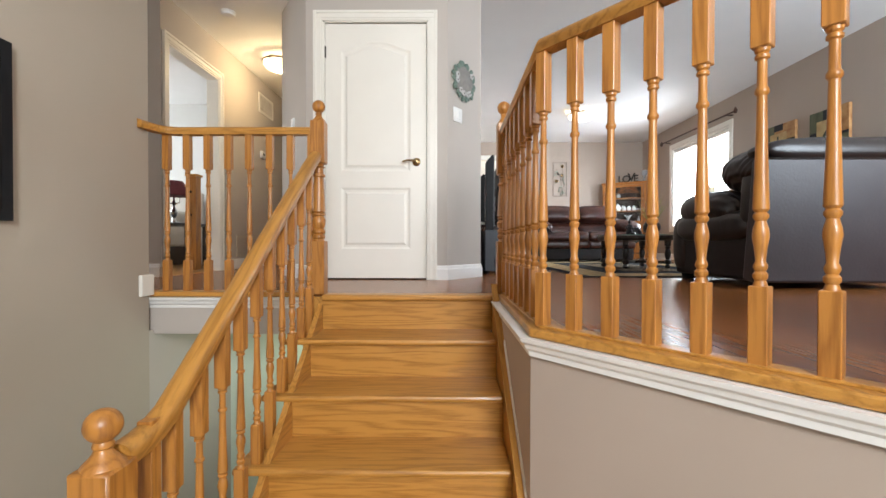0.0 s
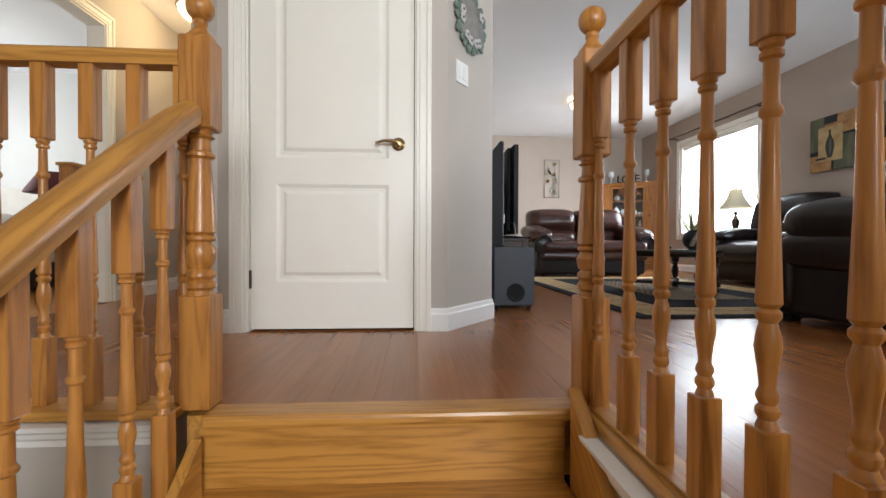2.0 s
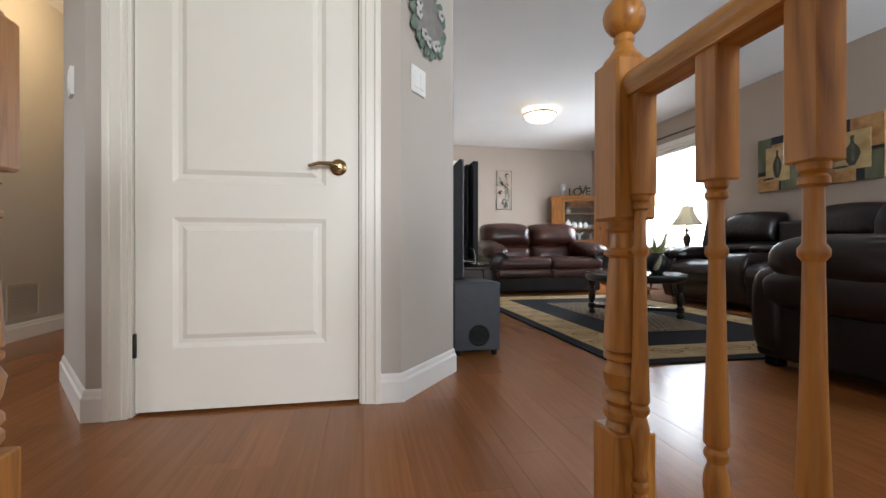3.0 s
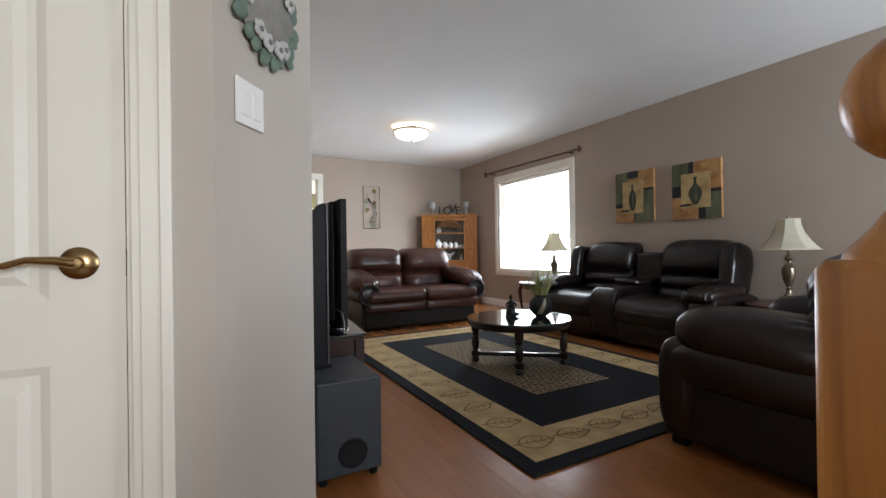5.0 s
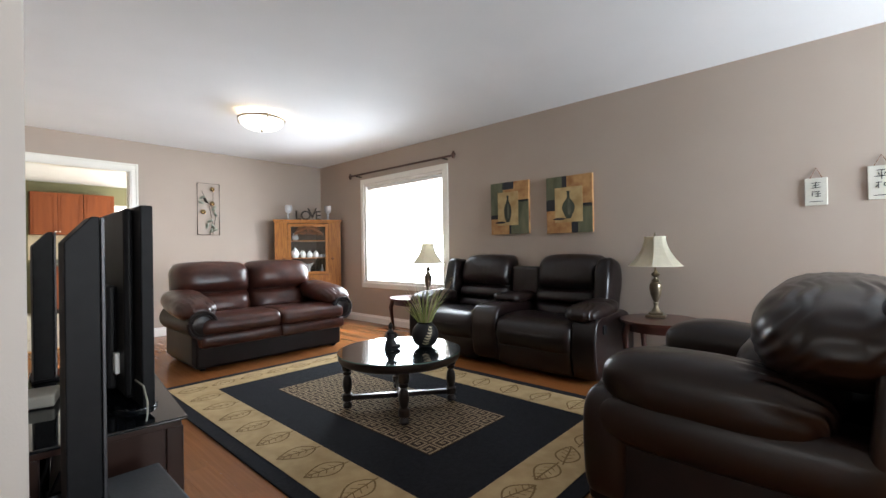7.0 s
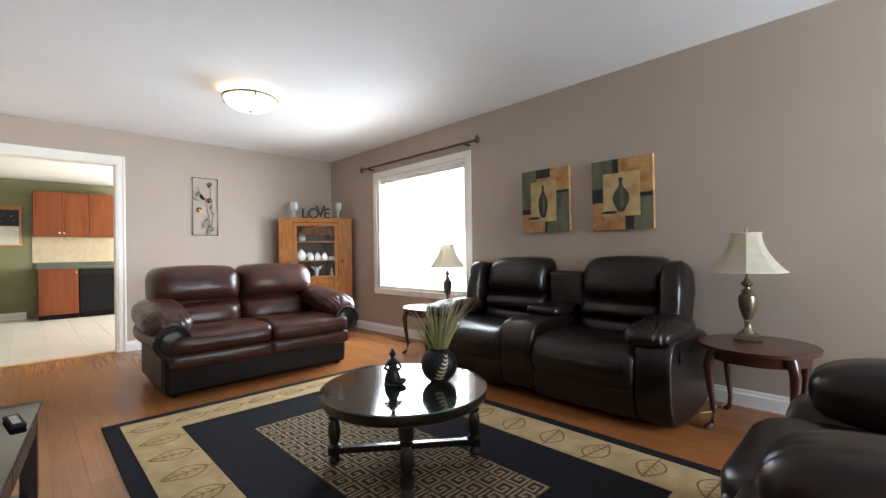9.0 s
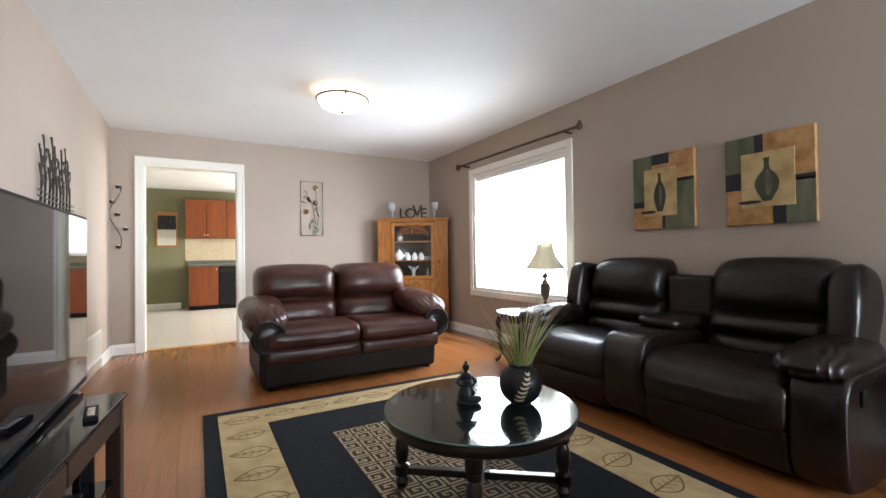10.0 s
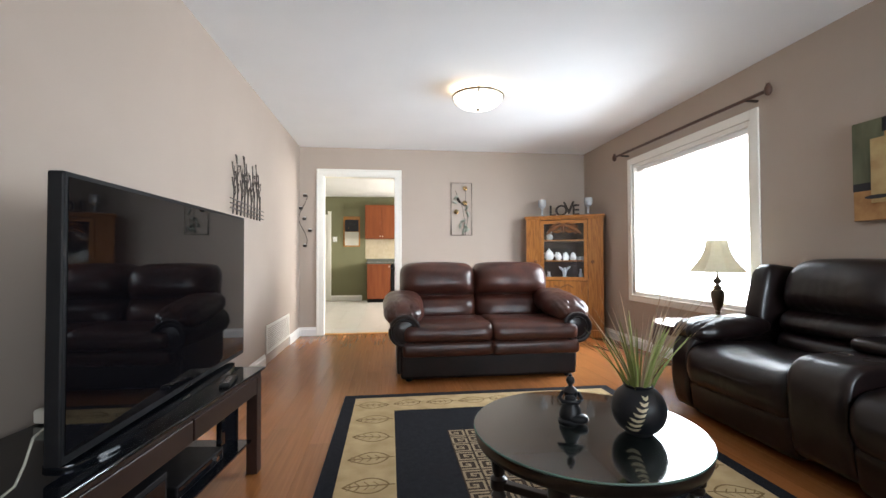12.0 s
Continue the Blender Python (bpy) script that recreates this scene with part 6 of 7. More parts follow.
plaque(3.30, 1.36, 0.125, 0.195, [(0.3, 0.82, 0.7, 0.82), (0.35, 0.72, 0.65, 0.74), (0.5, 0.86, 0.48, 0.64), (0.3, 0.64, 0.72, 0.66), (0.32, 0.50, 0.34, 0.34), (0.32, 0.5, 0.68, 0.5), (0.45, 0.42, 0.7, 0.42), (0.45, 0.33, 0.72, 0.33), (0.58, 0.5, 0.58, 0.33), (0.2, 0.14, 0.8, 0.14)])
plaque(2.97, 1.375, 0.135, 0.225, [(0.3, 0.86, 0.7, 0.87), (0.36, 0.8, 0.42, 0.72), (0.64, 0.8, 0.58, 0.72), (0.22, 0.68, 0.78, 0.69), (0.5, 0.86, 0.5, 0.58), (0.28, 0.5, 0.5, 0.5), (0.38, 0.52, 0.38, 0.32), (0.38, 0.44, 0.28, 0.36), (0.58, 0.48, 0.74, 0.48), (0.58, 0.48, 0.58, 0.38), (0.74, 0.48, 0.74, 0.38), (0.58, 0.38, 0.74, 0.38), (0.2, 0.12, 0.8, 0.12)])

art = tagged(thing("metal_wall_art", (2.835, NY, 1.356), "", ""), "dark metal framed wall art with leaves and flowers", "wall art")
part("frame", tube([(-0.147, -0.012, 0), (0.147, -0.012, 0), (0.147, -0.012, 0.735), (-0.147, -0.012, 0.735), (-0.147, -0.012, 0)], 0.006, 6), DARKMETAL, art)
SAGE = mat("sage_metal", (0.30, 0.32, 0.25), 0.5, 0.3, colour2=(0.42, 0.43, 0.36), scale=20)
rng = random.Random(11)


def wall_leaf(parent, x, z, s, a, mtl):
    bm = bmesh.new()
    n = 8
    pts = []
    for i in range(n):
        th = 2 * math.pi * i / n
        u, v = s * math.cos(th), s * 0.45 * math.sin(th)
        pts.append((x + u * math.cos(a) - v * math.sin(a), -0.014 - 0.006 * math.cos(th), z + u * math.sin(a) + v * math.cos(a)))
    c = bm.verts.new((x, -0.024, z))
    vs = [bm.verts.new(p) for p in pts]
    for i in range(n):
        bm.faces.new((c, vs[i], vs[(i + 1) % n]))
    bmesh.ops.solidify(bm, geom=list(bm.faces), thickness=0.002)
    return part("leaf", bm, mtl, parent)


part("stem", tube([(0.02, -0.012, 0.0), (0.05, -0.012, 0.2), (0.0, -0.012, 0.45), (-0.09, -0.012, 0.62)], 0.003, 6), DARKMETAL, art)
part("stem", tube([(0.05, -0.012, 0.0), (0.09, -0.012, 0.25), (0.06, -0.012, 0.5), (0.06, -0.012, 0.66)], 0.003, 6), DARKMETAL, art)
for x_, z_, a_, mt in ((-0.08, 0.53, 0.6, SAGE), (-0.04, 0.49, 2.2, DARKMETAL), (-0.10, 0.46, -0.4, SAGE), (0.07, 0.38, 0.9, SAGE), (0.09, 0.30, 2.0, SAGE), (0.02, 0.20, 0.4, SAGE), (-0.02, 0.13, 1.4, SAGE), (0.06, 0.12, 2.2, SAGE), (0.03, 0.06, 1.2, SAGE), (0.08, 0.07, 0.5, SAGE)):
    wall_leaf(art, x_, z_, 0.045, a_, mt)
for x_, z_ in ((0.05, 0.655), (0.045, 0.45), (-0.075, 0.325)):
    part("flower", lathe([(0.002, 0.0), (0.030, 0.006), (0.034, 0.012), (0.018, 0.018), (0.012, 0.026), (0.002, 0.028)], 12), BRASS, art, "bronze flower", smooth=True).matrix_basis = pose(x_, -0.010, z_, 90, 0, 0)

sc = tagged(thing("candle_sconce", (0.70, NY, 1.18), "", ""), "curving dark metal wall sconce with five cups", "sconce")
part("vine", tube([(-0.02 + 0.055 * math.sin(i / 16 * 2 * math.pi * 1.15 + 0.6), -0.03, 0.70 * i / 16) for i in range(17)], 0.005, 6), DARKMETAL, sc, smooth=True)
for x_, z_ in ((0.01, 0.02), (0.075, 0.22), (0.0, 0.38), (-0.045, 0.52), (0.01, 0.69)):
    cp = part("cup", lathe([(0.006, -0.012), (0.024, -0.008), (0.028, 0.022), (0.024, 0.022), (0.020, -0.004)], 14, (x_, -0.05, z_)), DARKMETAL, sc, smooth=True)
    part("candle", lathe([(0.019, 0.0), (0.019, 0.03), (0.002, 0.031)], 12, (x_, -0.05, z_)), CHINA, cp)

tw = tagged(thing("twig_wall_art", (LX, 7.64, 1.36), "", "", turn=90), "dark metal wall sculpture of bare twigs", "wall art")
rng = random.Random(21)
for k in range(9):
    x0 = -0.34 + 0.085 * k
    top = rng.uniform(0.36, 0.55)
    lean = rng.uniform(-0.05, 0.05)
    st = part("twig", tube([(x0, -0.02, 0.02), (x0 + lean * 0.3, -0.025, top * 0.4), (x0 + lean, -0.022, top * 0.75), (x0 + lean * 1.3, -0.02, top)], [0.007, 0.006, 0.005, 0.003], 6), DARKMETAL, tw)
    bm = bmesh.new()
    for i in range(4):
        z_ = top * (0.35 + 0.15 * i)
        s = -1 if i % 2 else 1
        tube([(x0 + lean * 0.6, -0.023, z_), (x0 + lean * 0.6 + s * 0.03, -0.025, z_ + 0.05), (x0 + lean * 0.6 + s * 0.035, -0.022, z_ + 0.10)], [0.004, 0.004, 0.006], 6, bm)
    part("branch", bm, DARKMETAL, st)
for z_ in (0.05, 0.085, 0.12):
    part("cross_bar", tube([(-0.42, -0.03, z_ + 0.01), (0.0, -0.032, z_), (0.42, -0.03, z_ - 0.01)], 0.005, 6), DARKMETAL, tw)


def grille(name, m, w, h, slats, label, mtl=WHITE, vertical=False):
    """A louvred grille; local x along the wall, -y out of it."""
    t = tagged(new(name), label, "vent")
    t.matrix_basis = m
    part("frame", frame_strip(0, w, 0, h, 0.022, 0.0, 0.008), mtl, t).matrix_basis = pose(0, 0.0, 0, 90, 0, 0)
    for i in range(slats):
        if vertical:
            x = 0.022 + (w - 0.044) * (i + 0.5) / slats
            part("slat", box((x - 0.0035, -0.006, 0.022), (x + 0.0035, 0, h - 0.022)), mtl, t)
        else:
            z = 0.022 + (h - 0.044) * (i + 0.5) / slats
            part("slat", box((0.022, -0.006, z - 0.004), (w - 0.022, 0, z + 0.004)), mtl, t)
    return t


grille("wall_vent", pose(LX + 0.002, 8.27, 0.10, 0, 0, 90), 0.95, 0.28, 12, "white return air grille low on the wall")
grille("wall_vent", pose(-2.098, 5.85, 2.00, 0, 0, 90), 0.46, 0.25, 9, "white return air grille high in the hall")
grille("wall_vent", pose(-2.098, 5.25, 0.14, 0, 0, 90), 0.30, 0.24, 8, "beige return air grille low in the hall", mat("beige_metal", (0.50, 0.45, 0.36), 0.4))
reg = tagged(thing("floor_register", (4.43, 7.70, 0.0), "", ""), "brown metal floor register near the window", "vent")
part("frame", frame_strip(0, 0.11, 0, 0.30, 0.014, 0, 0.006), CARVED, reg)
for i in range(12):
    part("slat", box((0.014, 0.018 + 0.0225 * i, 0), (0.096, 0.028 + 0.0225 * i, 0.005)), CARVED, reg)

# closet side: switch, wreath
CHD = Vector((LX - 0.335, 4.10 - 3.725, 0)).normalized()
CHT = math.degrees(math.atan2(CHD.y, CHD.x))
sw = tagged(thing("light_switch", (0.415, 3.725 + (0.415 - 0.335) * CHD.y / CHD.x, 1.338), "", "", turn=CHT), "white double rocker light switch on the wall", "switch")
part("plate", box((-0.058, -0.008, -0.058), (0.058, -0.001, 0.058), 0.003), PLATE, sw)
for x_ in (-0.024, 0.024):
    part("rocker", box((x_ - 0.017, -0.012, -0.034), (x_ + 0.017, -0.006, 0.034), 0.002), PLATE, sw)
wr = tagged(thing("wall_wreath", (0.462, 3.725 + (0.462 - 0.335) * CHD.y / CHD.x, 1.63), "", "", turn=CHT), "round grey-green plaster wall plaque edged with leaves and flowers", "wall art")
STONE = mat("grey_plaster", (0.20, 0.19, 0.175), 0.85, colour2=(0.27, 0.255, 0.235), scale=18, bump=0.5, bump_scale=40)
LEAFG = mat("dusty_green_plaster", (0.10, 0.15, 0.12), 0.8, colour2=(0.17, 0.22, 0.18), scale=16, bump=0.4, bump_scale=40)
PETAL = mat("pale_petal_plaster", (0.42, 0.41, 0.40), 0.8, colour2=(0.50, 0.49, 0.48), scale=16)
dk = lathe([(0.001, 0.002), (0.128, 0.002), (0.132, 0.010), (0.12, 0.020), (0.001, 0.022)], 36)
bmesh.ops.transform(dk, matrix=pose(0, 0, 0, 90, 0, 0), verts=dk.verts)
part("disc", dk, STONE, wr, smooth=True)
rng = random.Random(3)
for k in range(22):
    a = 2 * math.pi * k / 22 + rng.uniform(-0.1, 0.1)
    r = rng.uniform(0.122, 0.142)
    lf = cushion((0, 0, 0), (0.062, 0.016, 0.040), 0.8, 14, 8, 0.004, 40, k)
    bmesh.ops.transform(lf, matrix=Matrix.Translation((r * math.cos(a), -0.014, r * math.sin(a))) @ Matrix.Rotation(-a + rng.uniform(-0.6, 0.6), 4, "Y"), verts=lf.verts)
    part("leaf", lf, LEAFG, wr, smooth=True)
for a in (2.9, 3.3, 4.1, 4.5, 5.0, 5.3, 0.6):
    cx_, cz_ = 0.108 * math.cos(a), 0.108 * math.sin(a)
    bm = bmesh.new()
    for i in range(5):
        b = 2 * math.pi * i / 5
        merge(bm, cushion((cx_ + 0.015 * math.cos(b), -0.028, cz_ + 0.015 * math.sin(b)), (0.024, 0.010, 0.024), 0.9, 10, 6, 0.0))
    fl = part("flower", bm, PETAL, wr, smooth=True)
    part("flower_centre", cushion((cx_, -0.034, cz_), (0.014, 0.010, 0.014), 0.9, 10, 6, 0.0), STONE, fl, smooth=True)

# black framed picture in the foyer
pf = tagged(thing("framed_picture", (-1.31, 1.895, 0.367), "", "", turn=90), "black framed picture hanging in the foyer", "picture")
part("frame", frame_strip(-0.50, 0.0, 0, 0.657, 0.04, 0.0, 0.028), BLACKPLASTIC, pf).matrix_basis = pose(0, 0, 0, 90, 0, 0)
part("picture", box((-0.46, -0.012, 0.04), (-0.04, -0.002, 0.617)), PC, pf)

# ---- ceiling lights ----


def flush_light(at, r, label, glass):
    """A flush lamp: a metal pan, a glass bowl hung below it in a metal ring, held by clips and a finial."""
    t = tagged(thing("ceiling_light", at, "", ""), label, "ceiling light")
    part("pan", lathe([(r * 0.30, -0.002), (r * 0.36, -0.002), (r * 0.38, -0.012), (r * 0.34, -0.024), (r * 0.2, -0.028)], 40), mat("brushed_nickel", (0.42, 0.40, 0.37), 0.3, 1.0), t, smooth=True)
    part("stem", lathe([(0.008, -0.17), (0.008, -0.02)], 10), BRONZE, t)
    bowl = [(r * 0.97, -0.062), (r * 0.985, -0.070), (r * 0.95, -0.092), (r * 0.86, -0.118), (r * 0.70, -0.142), (r * 0.45, -0.160), (r * 0.2, -0.168), (0.012, -0.170)]
    inner = [(a - 0.004 if a > 0.02 else a, z + 0.004) for a, z in reversed(bowl)]
    bm = bmesh.new()
    rings = []
    for a, z in bowl + inner:
        rings.append([bm.verts.new((a * math.cos(2 * math.pi * i / 48), a * math.sin(2 * math.pi * i / 48), z)) for i in range(48)])
    for p, q_ in zip(rings, rings[1:] + rings[:1]):
        for i in range(48):
            j = (i + 1) % 48
            bm.faces.new((p[i], p[j], q_[j], q_[i]))
    sh = part("shade", bm, glass, t, "lit frosted glass bowl", smooth=True)
    part("rim", tube([(r * math.cos(2 * math.pi * i / 48), r * math.sin(2 * math.pi * i / 48), -0.062) for i in range(49)], 0.010, 8), BRONZE, sh, smooth=True)
    for k in range(3):
        a = 2 * math.pi * k / 3 + 0.35
        ca, sa = math.cos(a), math.sin(a)
        part("clip", tube([(r * 0.34 * ca, r * 0.34 * sa, -0.016), (r * 0.8 * ca, r * 0.8 * sa, -0.030), (r * 1.02 * ca, r * 1.02 * sa, -0.052), (r * 1.03 * ca, r * 1.03 * sa, -0.080), (r * 0.97 * ca, r * 0.97 * sa, -0.098)], [0.006, 0.006, 0.008, 0.009, 0.005], 8), BRONZE, t, smooth=True)
    part("finial", lathe([(0.014, -0.168), (0.016, -0.176), (0.008, -0.186), (0.001, -0.190)], 14), BRONZE, t, smooth=True)
    return t


flush_light((2.62, 7.64, CZ), 0.225, "flush ceiling light with a lit frosted glass bowl", LAMPGLASS)
flush_light((-1.60, 5.25, HZ), 0.17, "flush hall ceiling light with a lit warm glass bowl", HALLGLASS)
sd = tagged(thing("smoke_detector", (-1.70, 4.30, HZ), "", ""), "round white smoke detector on the hall ceiling", "detector")
part("body", lathe([(0.06, -0.001), (0.062, -0.018), (0.055, -0.03), (0.03, -0.036), (0.001, -0.037)], 28), PLATE, sd, smooth=True)
part("ring", lathe([(0.068, 0.0), (0.070, -0.008), (0.063, -0.012)], 28), PLATE, sd, smooth=True)
th = tagged(thing("thermostat", (-2.10, 5.95, 1.45), "", "", turn=90), "small white thermostat on the hall wall", "thermostat")
part("body", box((-0.06, -0.03, -0.045), (0.06, -0.001, 0.045), 0.006), PLATE, th)
part("display", box((-0.03, -0.032, -0.01), (0.03, -0.029, 0.025), 0.001), CHARCOAL, th)
s2 = tagged(thing("light_switch", (-0.995, 4.0, 1.30), "", "", turn=-54.5), "white light switch on the closet's side wall", "switch")
part("plate", box((-0.037, -0.006, -0.058), (0.037, 0.012, 0.058), 0.003), PLATE, s2)
part("rocker", box((-0.015, -0.010, -0.032), (0.015, -0.004, 0.032), 0.002), PLATE, s2)

# ---- bedroom glimpse ----
nt_ = tagged(thing("bedside_table", (-3.02, 5.62, 0), "", ""), "black bedside table with straight legs", "table")
part("tabletop", box((-0.30, -0.24, 0.50), (0.30, 0.24, 0.535), 0.005), BLACKWOOD, nt_)
for x_ in (-0.25, 0.25):
    for y_ in (-0.19, 0.19):
        part("leg", box((x_ - 0.025, y_ - 0.025, 0), (x_ + 0.025, y_ + 0.025, 0.50), 0.003), BLACKWOOD, nt_)
bl = tagged(thing("bedside_lamp", (-3.04, 5.60, 0.535), "", ""), "chrome bedside lamp with a burgundy shade", "lamp")
part("base", lathe([(0.07, 0), (0.072, 0.012), (0.03, 0.03), (0.018, 0.07), (0.035, 0.10), (0.045, 0.14), (0.02, 0.19), (0.012, 0.22), (0.03, 0.25), (0.012, 0.28), (0.008, 0.36)], 20), CHROME, bl, smooth=True)
RED = mat("burgundy_fabric", (0.10, 0.012, 0.018), 0.7, colour2=(0.13, 0.016, 0.022), scale=20)
bm = lathe([(0.20, 0.34), (0.195, 0.36), (0.10, 0.52), (0.095, 0.525), (0.09, 0.52), (0.19, 0.345)], 32)
part("shade", bm, RED, bl, "burgundy fabric shade", smooth=True)
for a in (0, 2.1, 4.2):
    part("arm", tube([(0.02 * math.cos(a), 0.02 * math.sin(a), 0.24), (0.07 * math.cos(a), 0.07 * math.sin(a), 0.26), (0.075 * math.cos(a), 0.075 * math.sin(a), 0.32)], 0.007, 8), CHROME, bl, smooth=True)
bed = tagged(thing("bed", (-4.1, 5.75, 0), "", ""), "bed with pale bedding and a padded headboard", "bed")
LINEN = mat("pale_linen", (0.55, 0.52, 0.47), 0.9, colour2=(0.62, 0.59, 0.54), scale=5, bump=0.3, bump_scale=20)
part("mattress", cushion((0, 0, 0.40), (1.5, 1.9, 0.36), 0.15, 28, 12, 0.01, 4, 1, 0.3), LINEN, bed, smooth=True)
part("bed_base", box((-0.74, -0.94, 0.0), (0.74, 0.94, 0.25), 0.01), BLACKWOOD, bed)
part("headboard", box((-0.78, 0.95, 0.0), (0.78, 1.03, 1.05), 0.03), LINEN, bed)
for x_ in (-0.36, 0.36):
    part("pillow", cushion((x_, 0.72, 0.66), (0.62, 0.40, 0.22), 0.6, 24, 12, 0.012, 6, x_, 0.7), LINEN, bed, smooth=True)
ch = tagged(thing("oak_post", (-2.45, 5.02, 0), "", ""), "square oak post with black knobs beside the bedroom door", "post")
part("body", box((-0.05, -0.05, 0), (0.05, 0.05, 1.02), 0.004), OAK_Z, ch)
part("top", box((-0.065, -0.065, 1.02), (0.065, 0.065, 1.045), 0.006), OAK_Y, ch)
for z_ in (0.6, 0.85):
    part("knob", lathe([(0.001, 0), (0.01, 0.0), (0.016, 0.015), (0.001, 0.025)], 12), BLACKPLASTIC, ch).matrix_basis = pose(0.0, -0.05, z_, 90, 0, 0)

# ---- kitchen ----
CABW = mat("red_cherry_cabinet", (0.155, 0.038, 0.010), 0.5, colour2=(0.215, 0.058, 0.015), scale=5, stretch=(3, 1, 0.3), spec=0.3)
KNOB = mat("pale_knob", (0.7, 0.68, 0.6), 0.3)


def cabinet(name, x0, x1, y0, y1, z0, z1, doors, label, kick=0.0):
    t = tagged(thing(name, ((x0 + x1) / 2, y1, z0), "", ""), label, "cabinet", "cherry kitchen cabinets")
    w, h = x1 - x0, z1 - z0
    part("body", box((-w / 2, y0 - y1, kick), (w / 2, -0.003, h), 0.002), CABW, t)
    if kick:
        part("kick", box((-w / 2, y0 - y1 + 0.06, 0), (w / 2, -0.003, kick)), BLACKPLASTIC, t)
    dw = w / doors
    for i in range(doors):
        a = -w / 2 + dw * i
        yf = y0 - y1
        d = part("door", box((a + 0.004, yf - 0.018, kick + 0.004), (a + dw - 0.004, yf - 0.001, h - 0.004), 0.003), CABW, t)
        part("moulding", frame_strip(a + 0.05, a + dw - 0.05, kick + 0.05, h - 0.05, 0.012, 0.0, 0.006), CABW, d).matrix_basis = Matrix(((1, 0, 0, 0), (0, 0, -1, yf - 0.018), (0, 1, 0, 0), (0, 0, 0, 1)))
        kx_ = a + (dw - 0.03 if i % 2 == 0 else 0.03)
        part("knob", lathe([(0.001, 0), (0.008, 0.002), (0.014, 0.016), (0.001, 0.024)], 10, (0, 0, 0)), KNOB, d).matrix_basis = pose(kx_, yf - 0.018, 0.06 if z0 > 1 else h - 0.06, 90, 0, 0)
    return t


cabinet("wall_cabinet", 1.25, 2.02, 14.25, 14.6, 1.50, 2.31, 2, "red cherry wall cabinet over the counter")
cabinet("wall_cabinet", 2.025, 2.52, 14.25, 14.6, 1.50, 2.31, 1, "red cherry single wall cabinet beside the window")
cabinet("base_cabinet", 1.31, 1.85, 14.0, 14.6, 0, 0.90, 1, "red cherry base cabinet under the counter", 0.09)
dwm = tagged(thing("dishwasher", (2.16, 14.6, 0), "", ""), "black dishwasher under the counter", "dishwasher")
part("body", box((-0.30, -0.60, 0.09), (0.30, -0.003, 0.895), 0.003), BLACKPLASTIC, dwm)
part("door", box((-0.295, -0.625, 0.10), (0.295, -0.601, 0.76), 0.006), BLACKPLASTIC, dwm)
part("control_panel", box((-0.295, -0.63, 0.77), (0.295, -0.601, 0.89), 0.006), BLACKGLASS, dwm)
part("kick", box((-0.29, -0.55, 0), (0.29, -0.01, 0.09)), BLACKPLASTIC, dwm)
cabinet("base_cabinet", 2.465, 3.4, 14.0, 14.6, 0, 0.90, 2, "red cherry double base cabinet under the counter", 0.09)
COUNTER = mat("dark_green_laminate", (0.06, 0.065, 0.05), 0.3, colour2=(0.12, 0.125, 0.10), scale=60)
ct = tagged(thing("countertop", (1.28, 14.0, 0.901), "", ""), "dark speckled laminate countertop", "countertop")
part("slab", box((0, -0.025, 0), (2.2, 0.598, 0.038), 0.006), COUNTER, ct)
part("upstand", box((0, 0.575, 0.038), (2.2, 0.598, 0.12), 0.004), COUNTER, ct)
BSPL = mat("beige_tile", (0.52, 0.43, 0.28), 0.35, colour2=(0.62, 0.53, 0.37), scale=7)
bs = tagged(thing("backsplash", (1.24, 14.598, 1.022), "", ""), "beige tiled backsplash above the counter", "backsplash", kind="structure")
part("grout", box((0, -0.003, 0), (1.30, 0, 0.478)), BSPL, bs)
for i in range(12):
    for j in range(4):
        part("tile", box((i * 0.108, -0.008, j * 0.119), (i * 0.108 + 0.104, 0, j * 0.119 + 0.115), 0.001), BSPL, bs)
cal = tagged(thing("wall_calendar", (0.91, 14.6, 1.32), "", ""), "wooden framed wall calendar with a floral picture", "calendar")
part("board", box((-0.20, -0.015, 0), (0.20, -0.001, 0.74), 0.01), OAK_Z, cal)
part("page", box((-0.165, -0.019, 0.03), (0.165, -0.014, 0.36)), PAPER, cal)
pic_ = part("picture", box((-0.165, -0.019, 0.37), (0.165, -0.014, 0.66)), PK, cal)
for x_, z_, mt in ((-0.08, 0.46, PO), (0.06, 0.54, SAGE), (0.09, 0.46, PG), (-0.03, 0.57, PG)):
    wall_leaf(pic_, x_, z_, 0.06, x_ * 9, mt).location.y = 0.003
ks = tagged(thing("light_switch", (0.51, 14.6, 1.50), "", ""), "white light switch on the green kitchen wall", "switch")
part("plate", box((-0.05, -0.008, -0.06), (0.05, -0.001, 0.06), 0.003), PLATE, ks)
part("rocker", box((-0.016, -0.012, -0.03), (0.016, -0.006, 0.03), 0.002), PLATE, ks)
kd = tagged(thing("door_2", (0.0, 0, 0), "", ""), "white painted door in the kitchen wall", "door", kind="structure")
part("leaf", box((-0.55, 14.575, 0.01), (0.34, 14.598, 2.10), 0.004), WHITE, kd)
part("door_frame", box((0.34, 14.56, 0), (0.42, 14.599, 2.18), 0.004, box((-0.63, 14.56, 0), (-0.55, 14.599, 2.18), 0.004)), WHITE, kd)
kw = tagged(thing("window_2", (2.85, 14.59, 1.15), "", ""), "small bright kitchen window", "window", kind="structure")
part("window_frame", frame_strip(-0.29, 0.29, 0, 1.0, 0.06, -0.005, 0.03), WHITE, kw).matrix_basis = pose(0, 0, 0, 90, 0, 0)
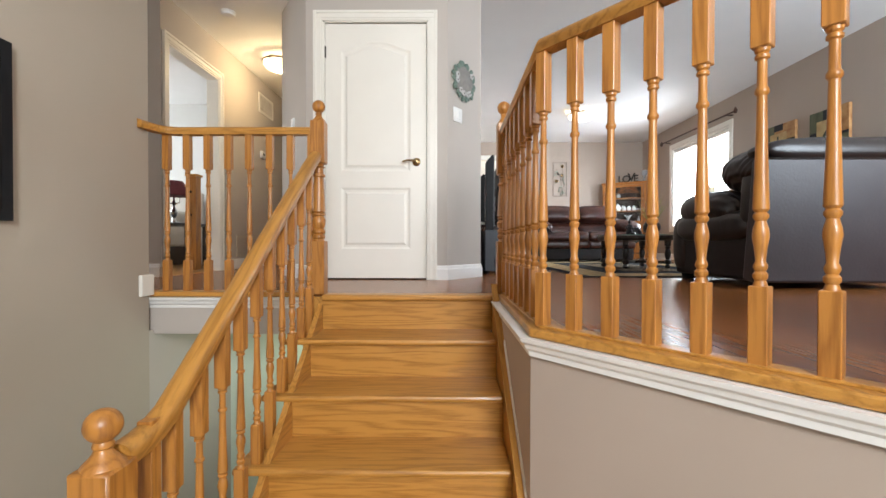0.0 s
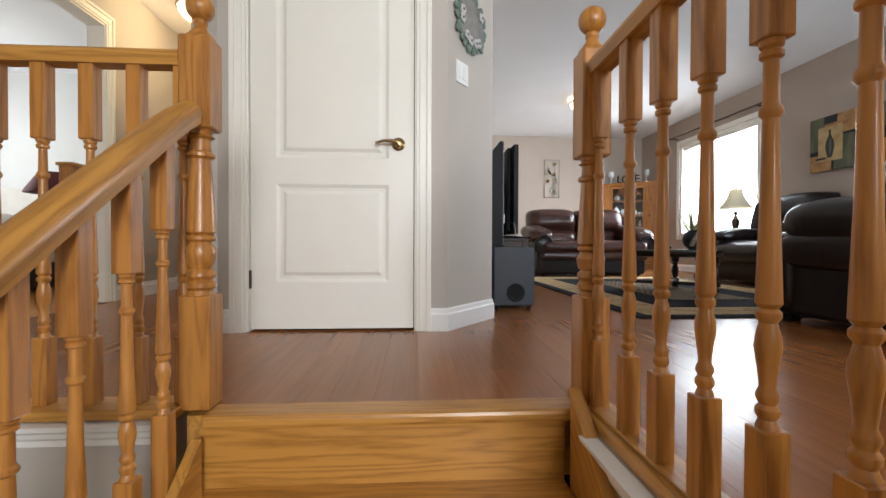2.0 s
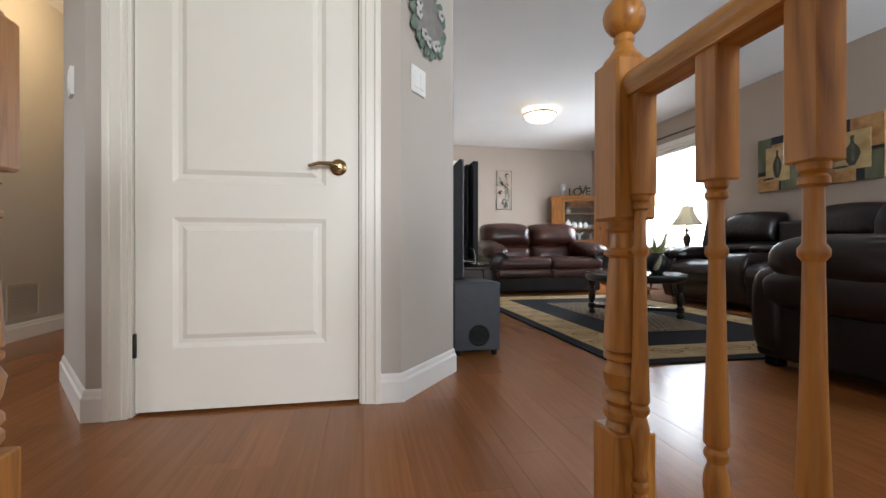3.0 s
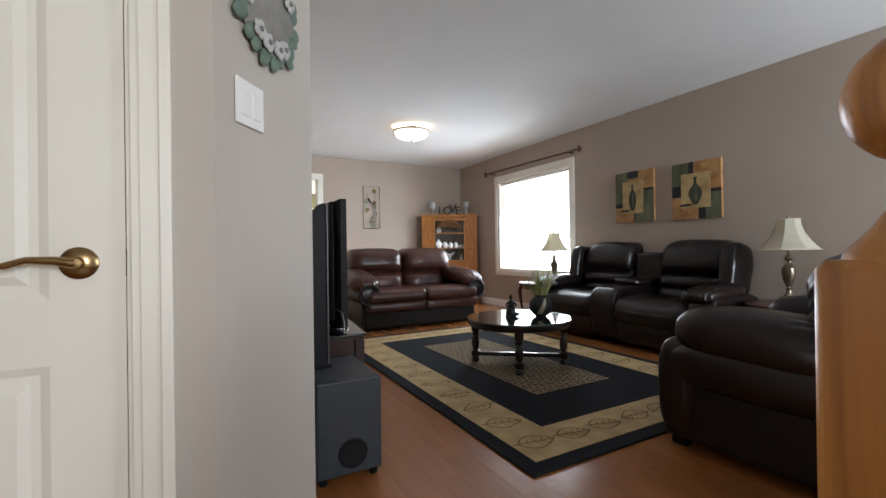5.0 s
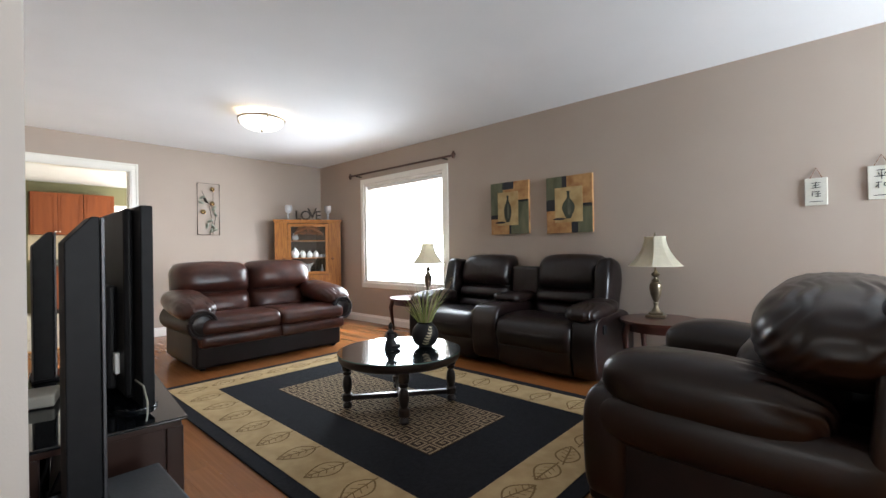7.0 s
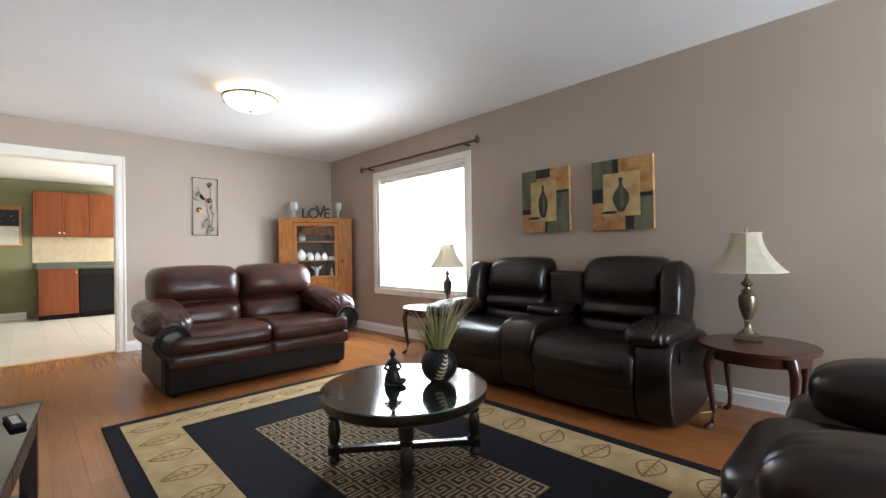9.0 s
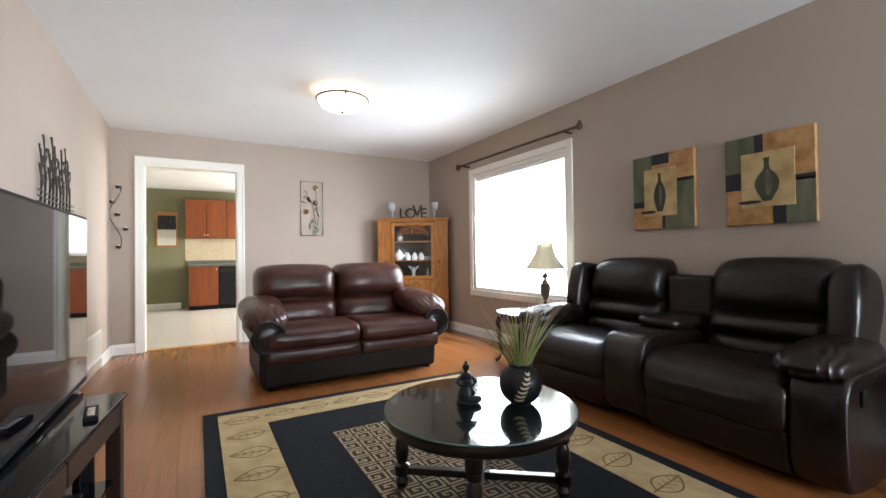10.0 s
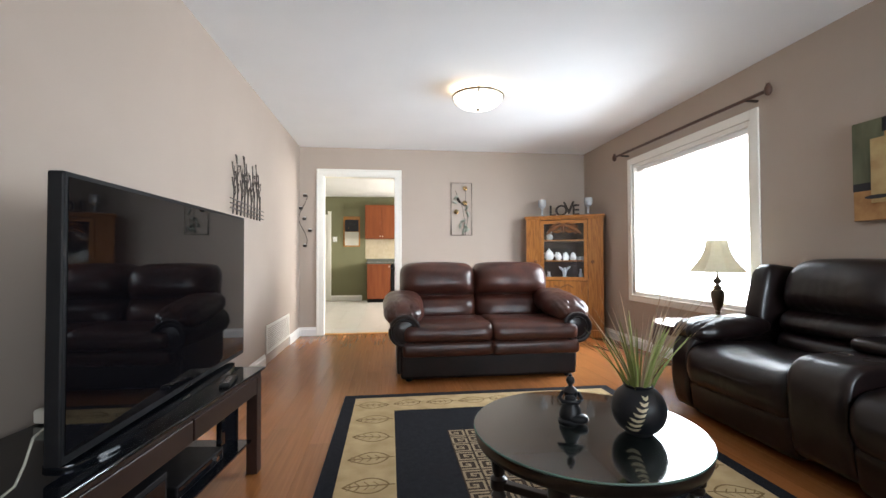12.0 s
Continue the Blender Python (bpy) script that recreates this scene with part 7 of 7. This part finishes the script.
part("pane", box((-0.23, -0.004, 0.06), (0.23, 0.0, 0.94)), DAYGLOW, kw)

# ---- floor planks and tiles ----
LAMINATE = mat("red_oak_laminate", (0.250, 0.090, 0.027), 0.24, colour2=(0.310, 0.117, 0.036), scale=5, stretch=(16, 0.45, 1), detail=5, rough_vary=0.02, island=0.09, coat=0.0, spec=0.34)
floor = bpy.data.objects["floor"]
PW, PL = 0.127, 1.22
def edge_y(x):
    """Where the planks start under the slanted railing."""
    return EY + (x - EX) * DIRY / DIRX


regions = [(-2.10, 0.62, 2.757, 3.722, 0.0), (0.62, RX, 1.75, NY + 0.06, 0.0), (-2.08, -1.2, 3.722, 6.6, 0.0), (0.62 + PW * 6.5, RX, 0.74, 1.75, 0.0), (-2.9, -2.10, 2.757, 3.94, 0.0)]
regions += [(0.62 + PW * (k + 0.5), 0.62 + PW * (k + 1.5), edge_y(0.62 + PW * (k + 1)), 1.75, 0.0) for k in range(6)]
rng = random.Random(5)
rest = bmesh.new()
made = 0
for x0, x1, y0, y1, z in regions:
    x = x0
    while x < x1 - 0.01:
        w = min(PW, x1 - x)
        y = y0 - rng.uniform(0, PL)
        while y < y1:
            a, b = max(y, y0), min(y + PL, y1)
            y += PL
            if b - a < 0.02:
                continue
            if made < 300:
                bm = box((-(w / 2) + 0.00005, -(b - a) / 2 + 0.00005, -0.0135), (w / 2 - 0.00005, (b - a) / 2 - 0.00005, 0.0), 0.0005, segments=1)
                ob = part("plank", bm, LAMINATE, floor)
                ob.location = (x + w / 2, (a + b) / 2, 0)
                made += 1
            else:
                box((x + 0.00005, a + 0.00005, -0.0135), (x + w - 0.00005, b - 0.00005, 0.0), 0.0005, rest, 1)
        x += PW
if len(rest.faces):
    part("plank_rest", rest, LAMINATE, floor)["kind"] = "stuff"
else:
    rest.free()
tagged(floor, "reddish oak laminate floor with narrow planks", kind="structure")
slab("floor_closet_corner", [(-1.2, 3.722), (0.62, 3.722), (0.62, 4.06), (-1.2, 4.28)], -0.013, -0.0006, LAMINATE)
kf = bpy.data.objects["kitchen_floor"]
tile_me = box((0.001, 0.001, -0.0058), (0.329, 0.329, 0.001), 0.0006, segments=1)
tme = bpy.data.meshes.new("tile")
tile_me.to_mesh(tme)
tile_me.free()
tme.materials.append(KTILE)
for i in range(12):
    for j in range(14):
        ob = new("tile", tme)
        ob.parent = kf
        ob.location = (-0.3 + 0.33 * i, 9.97 + 0.33 * j, 0)
tagged(finish("threshold", box((0.95, 9.88, -0.004), (1.9, 9.965, 0.006), 0.003), OAK_X), kind="structure")
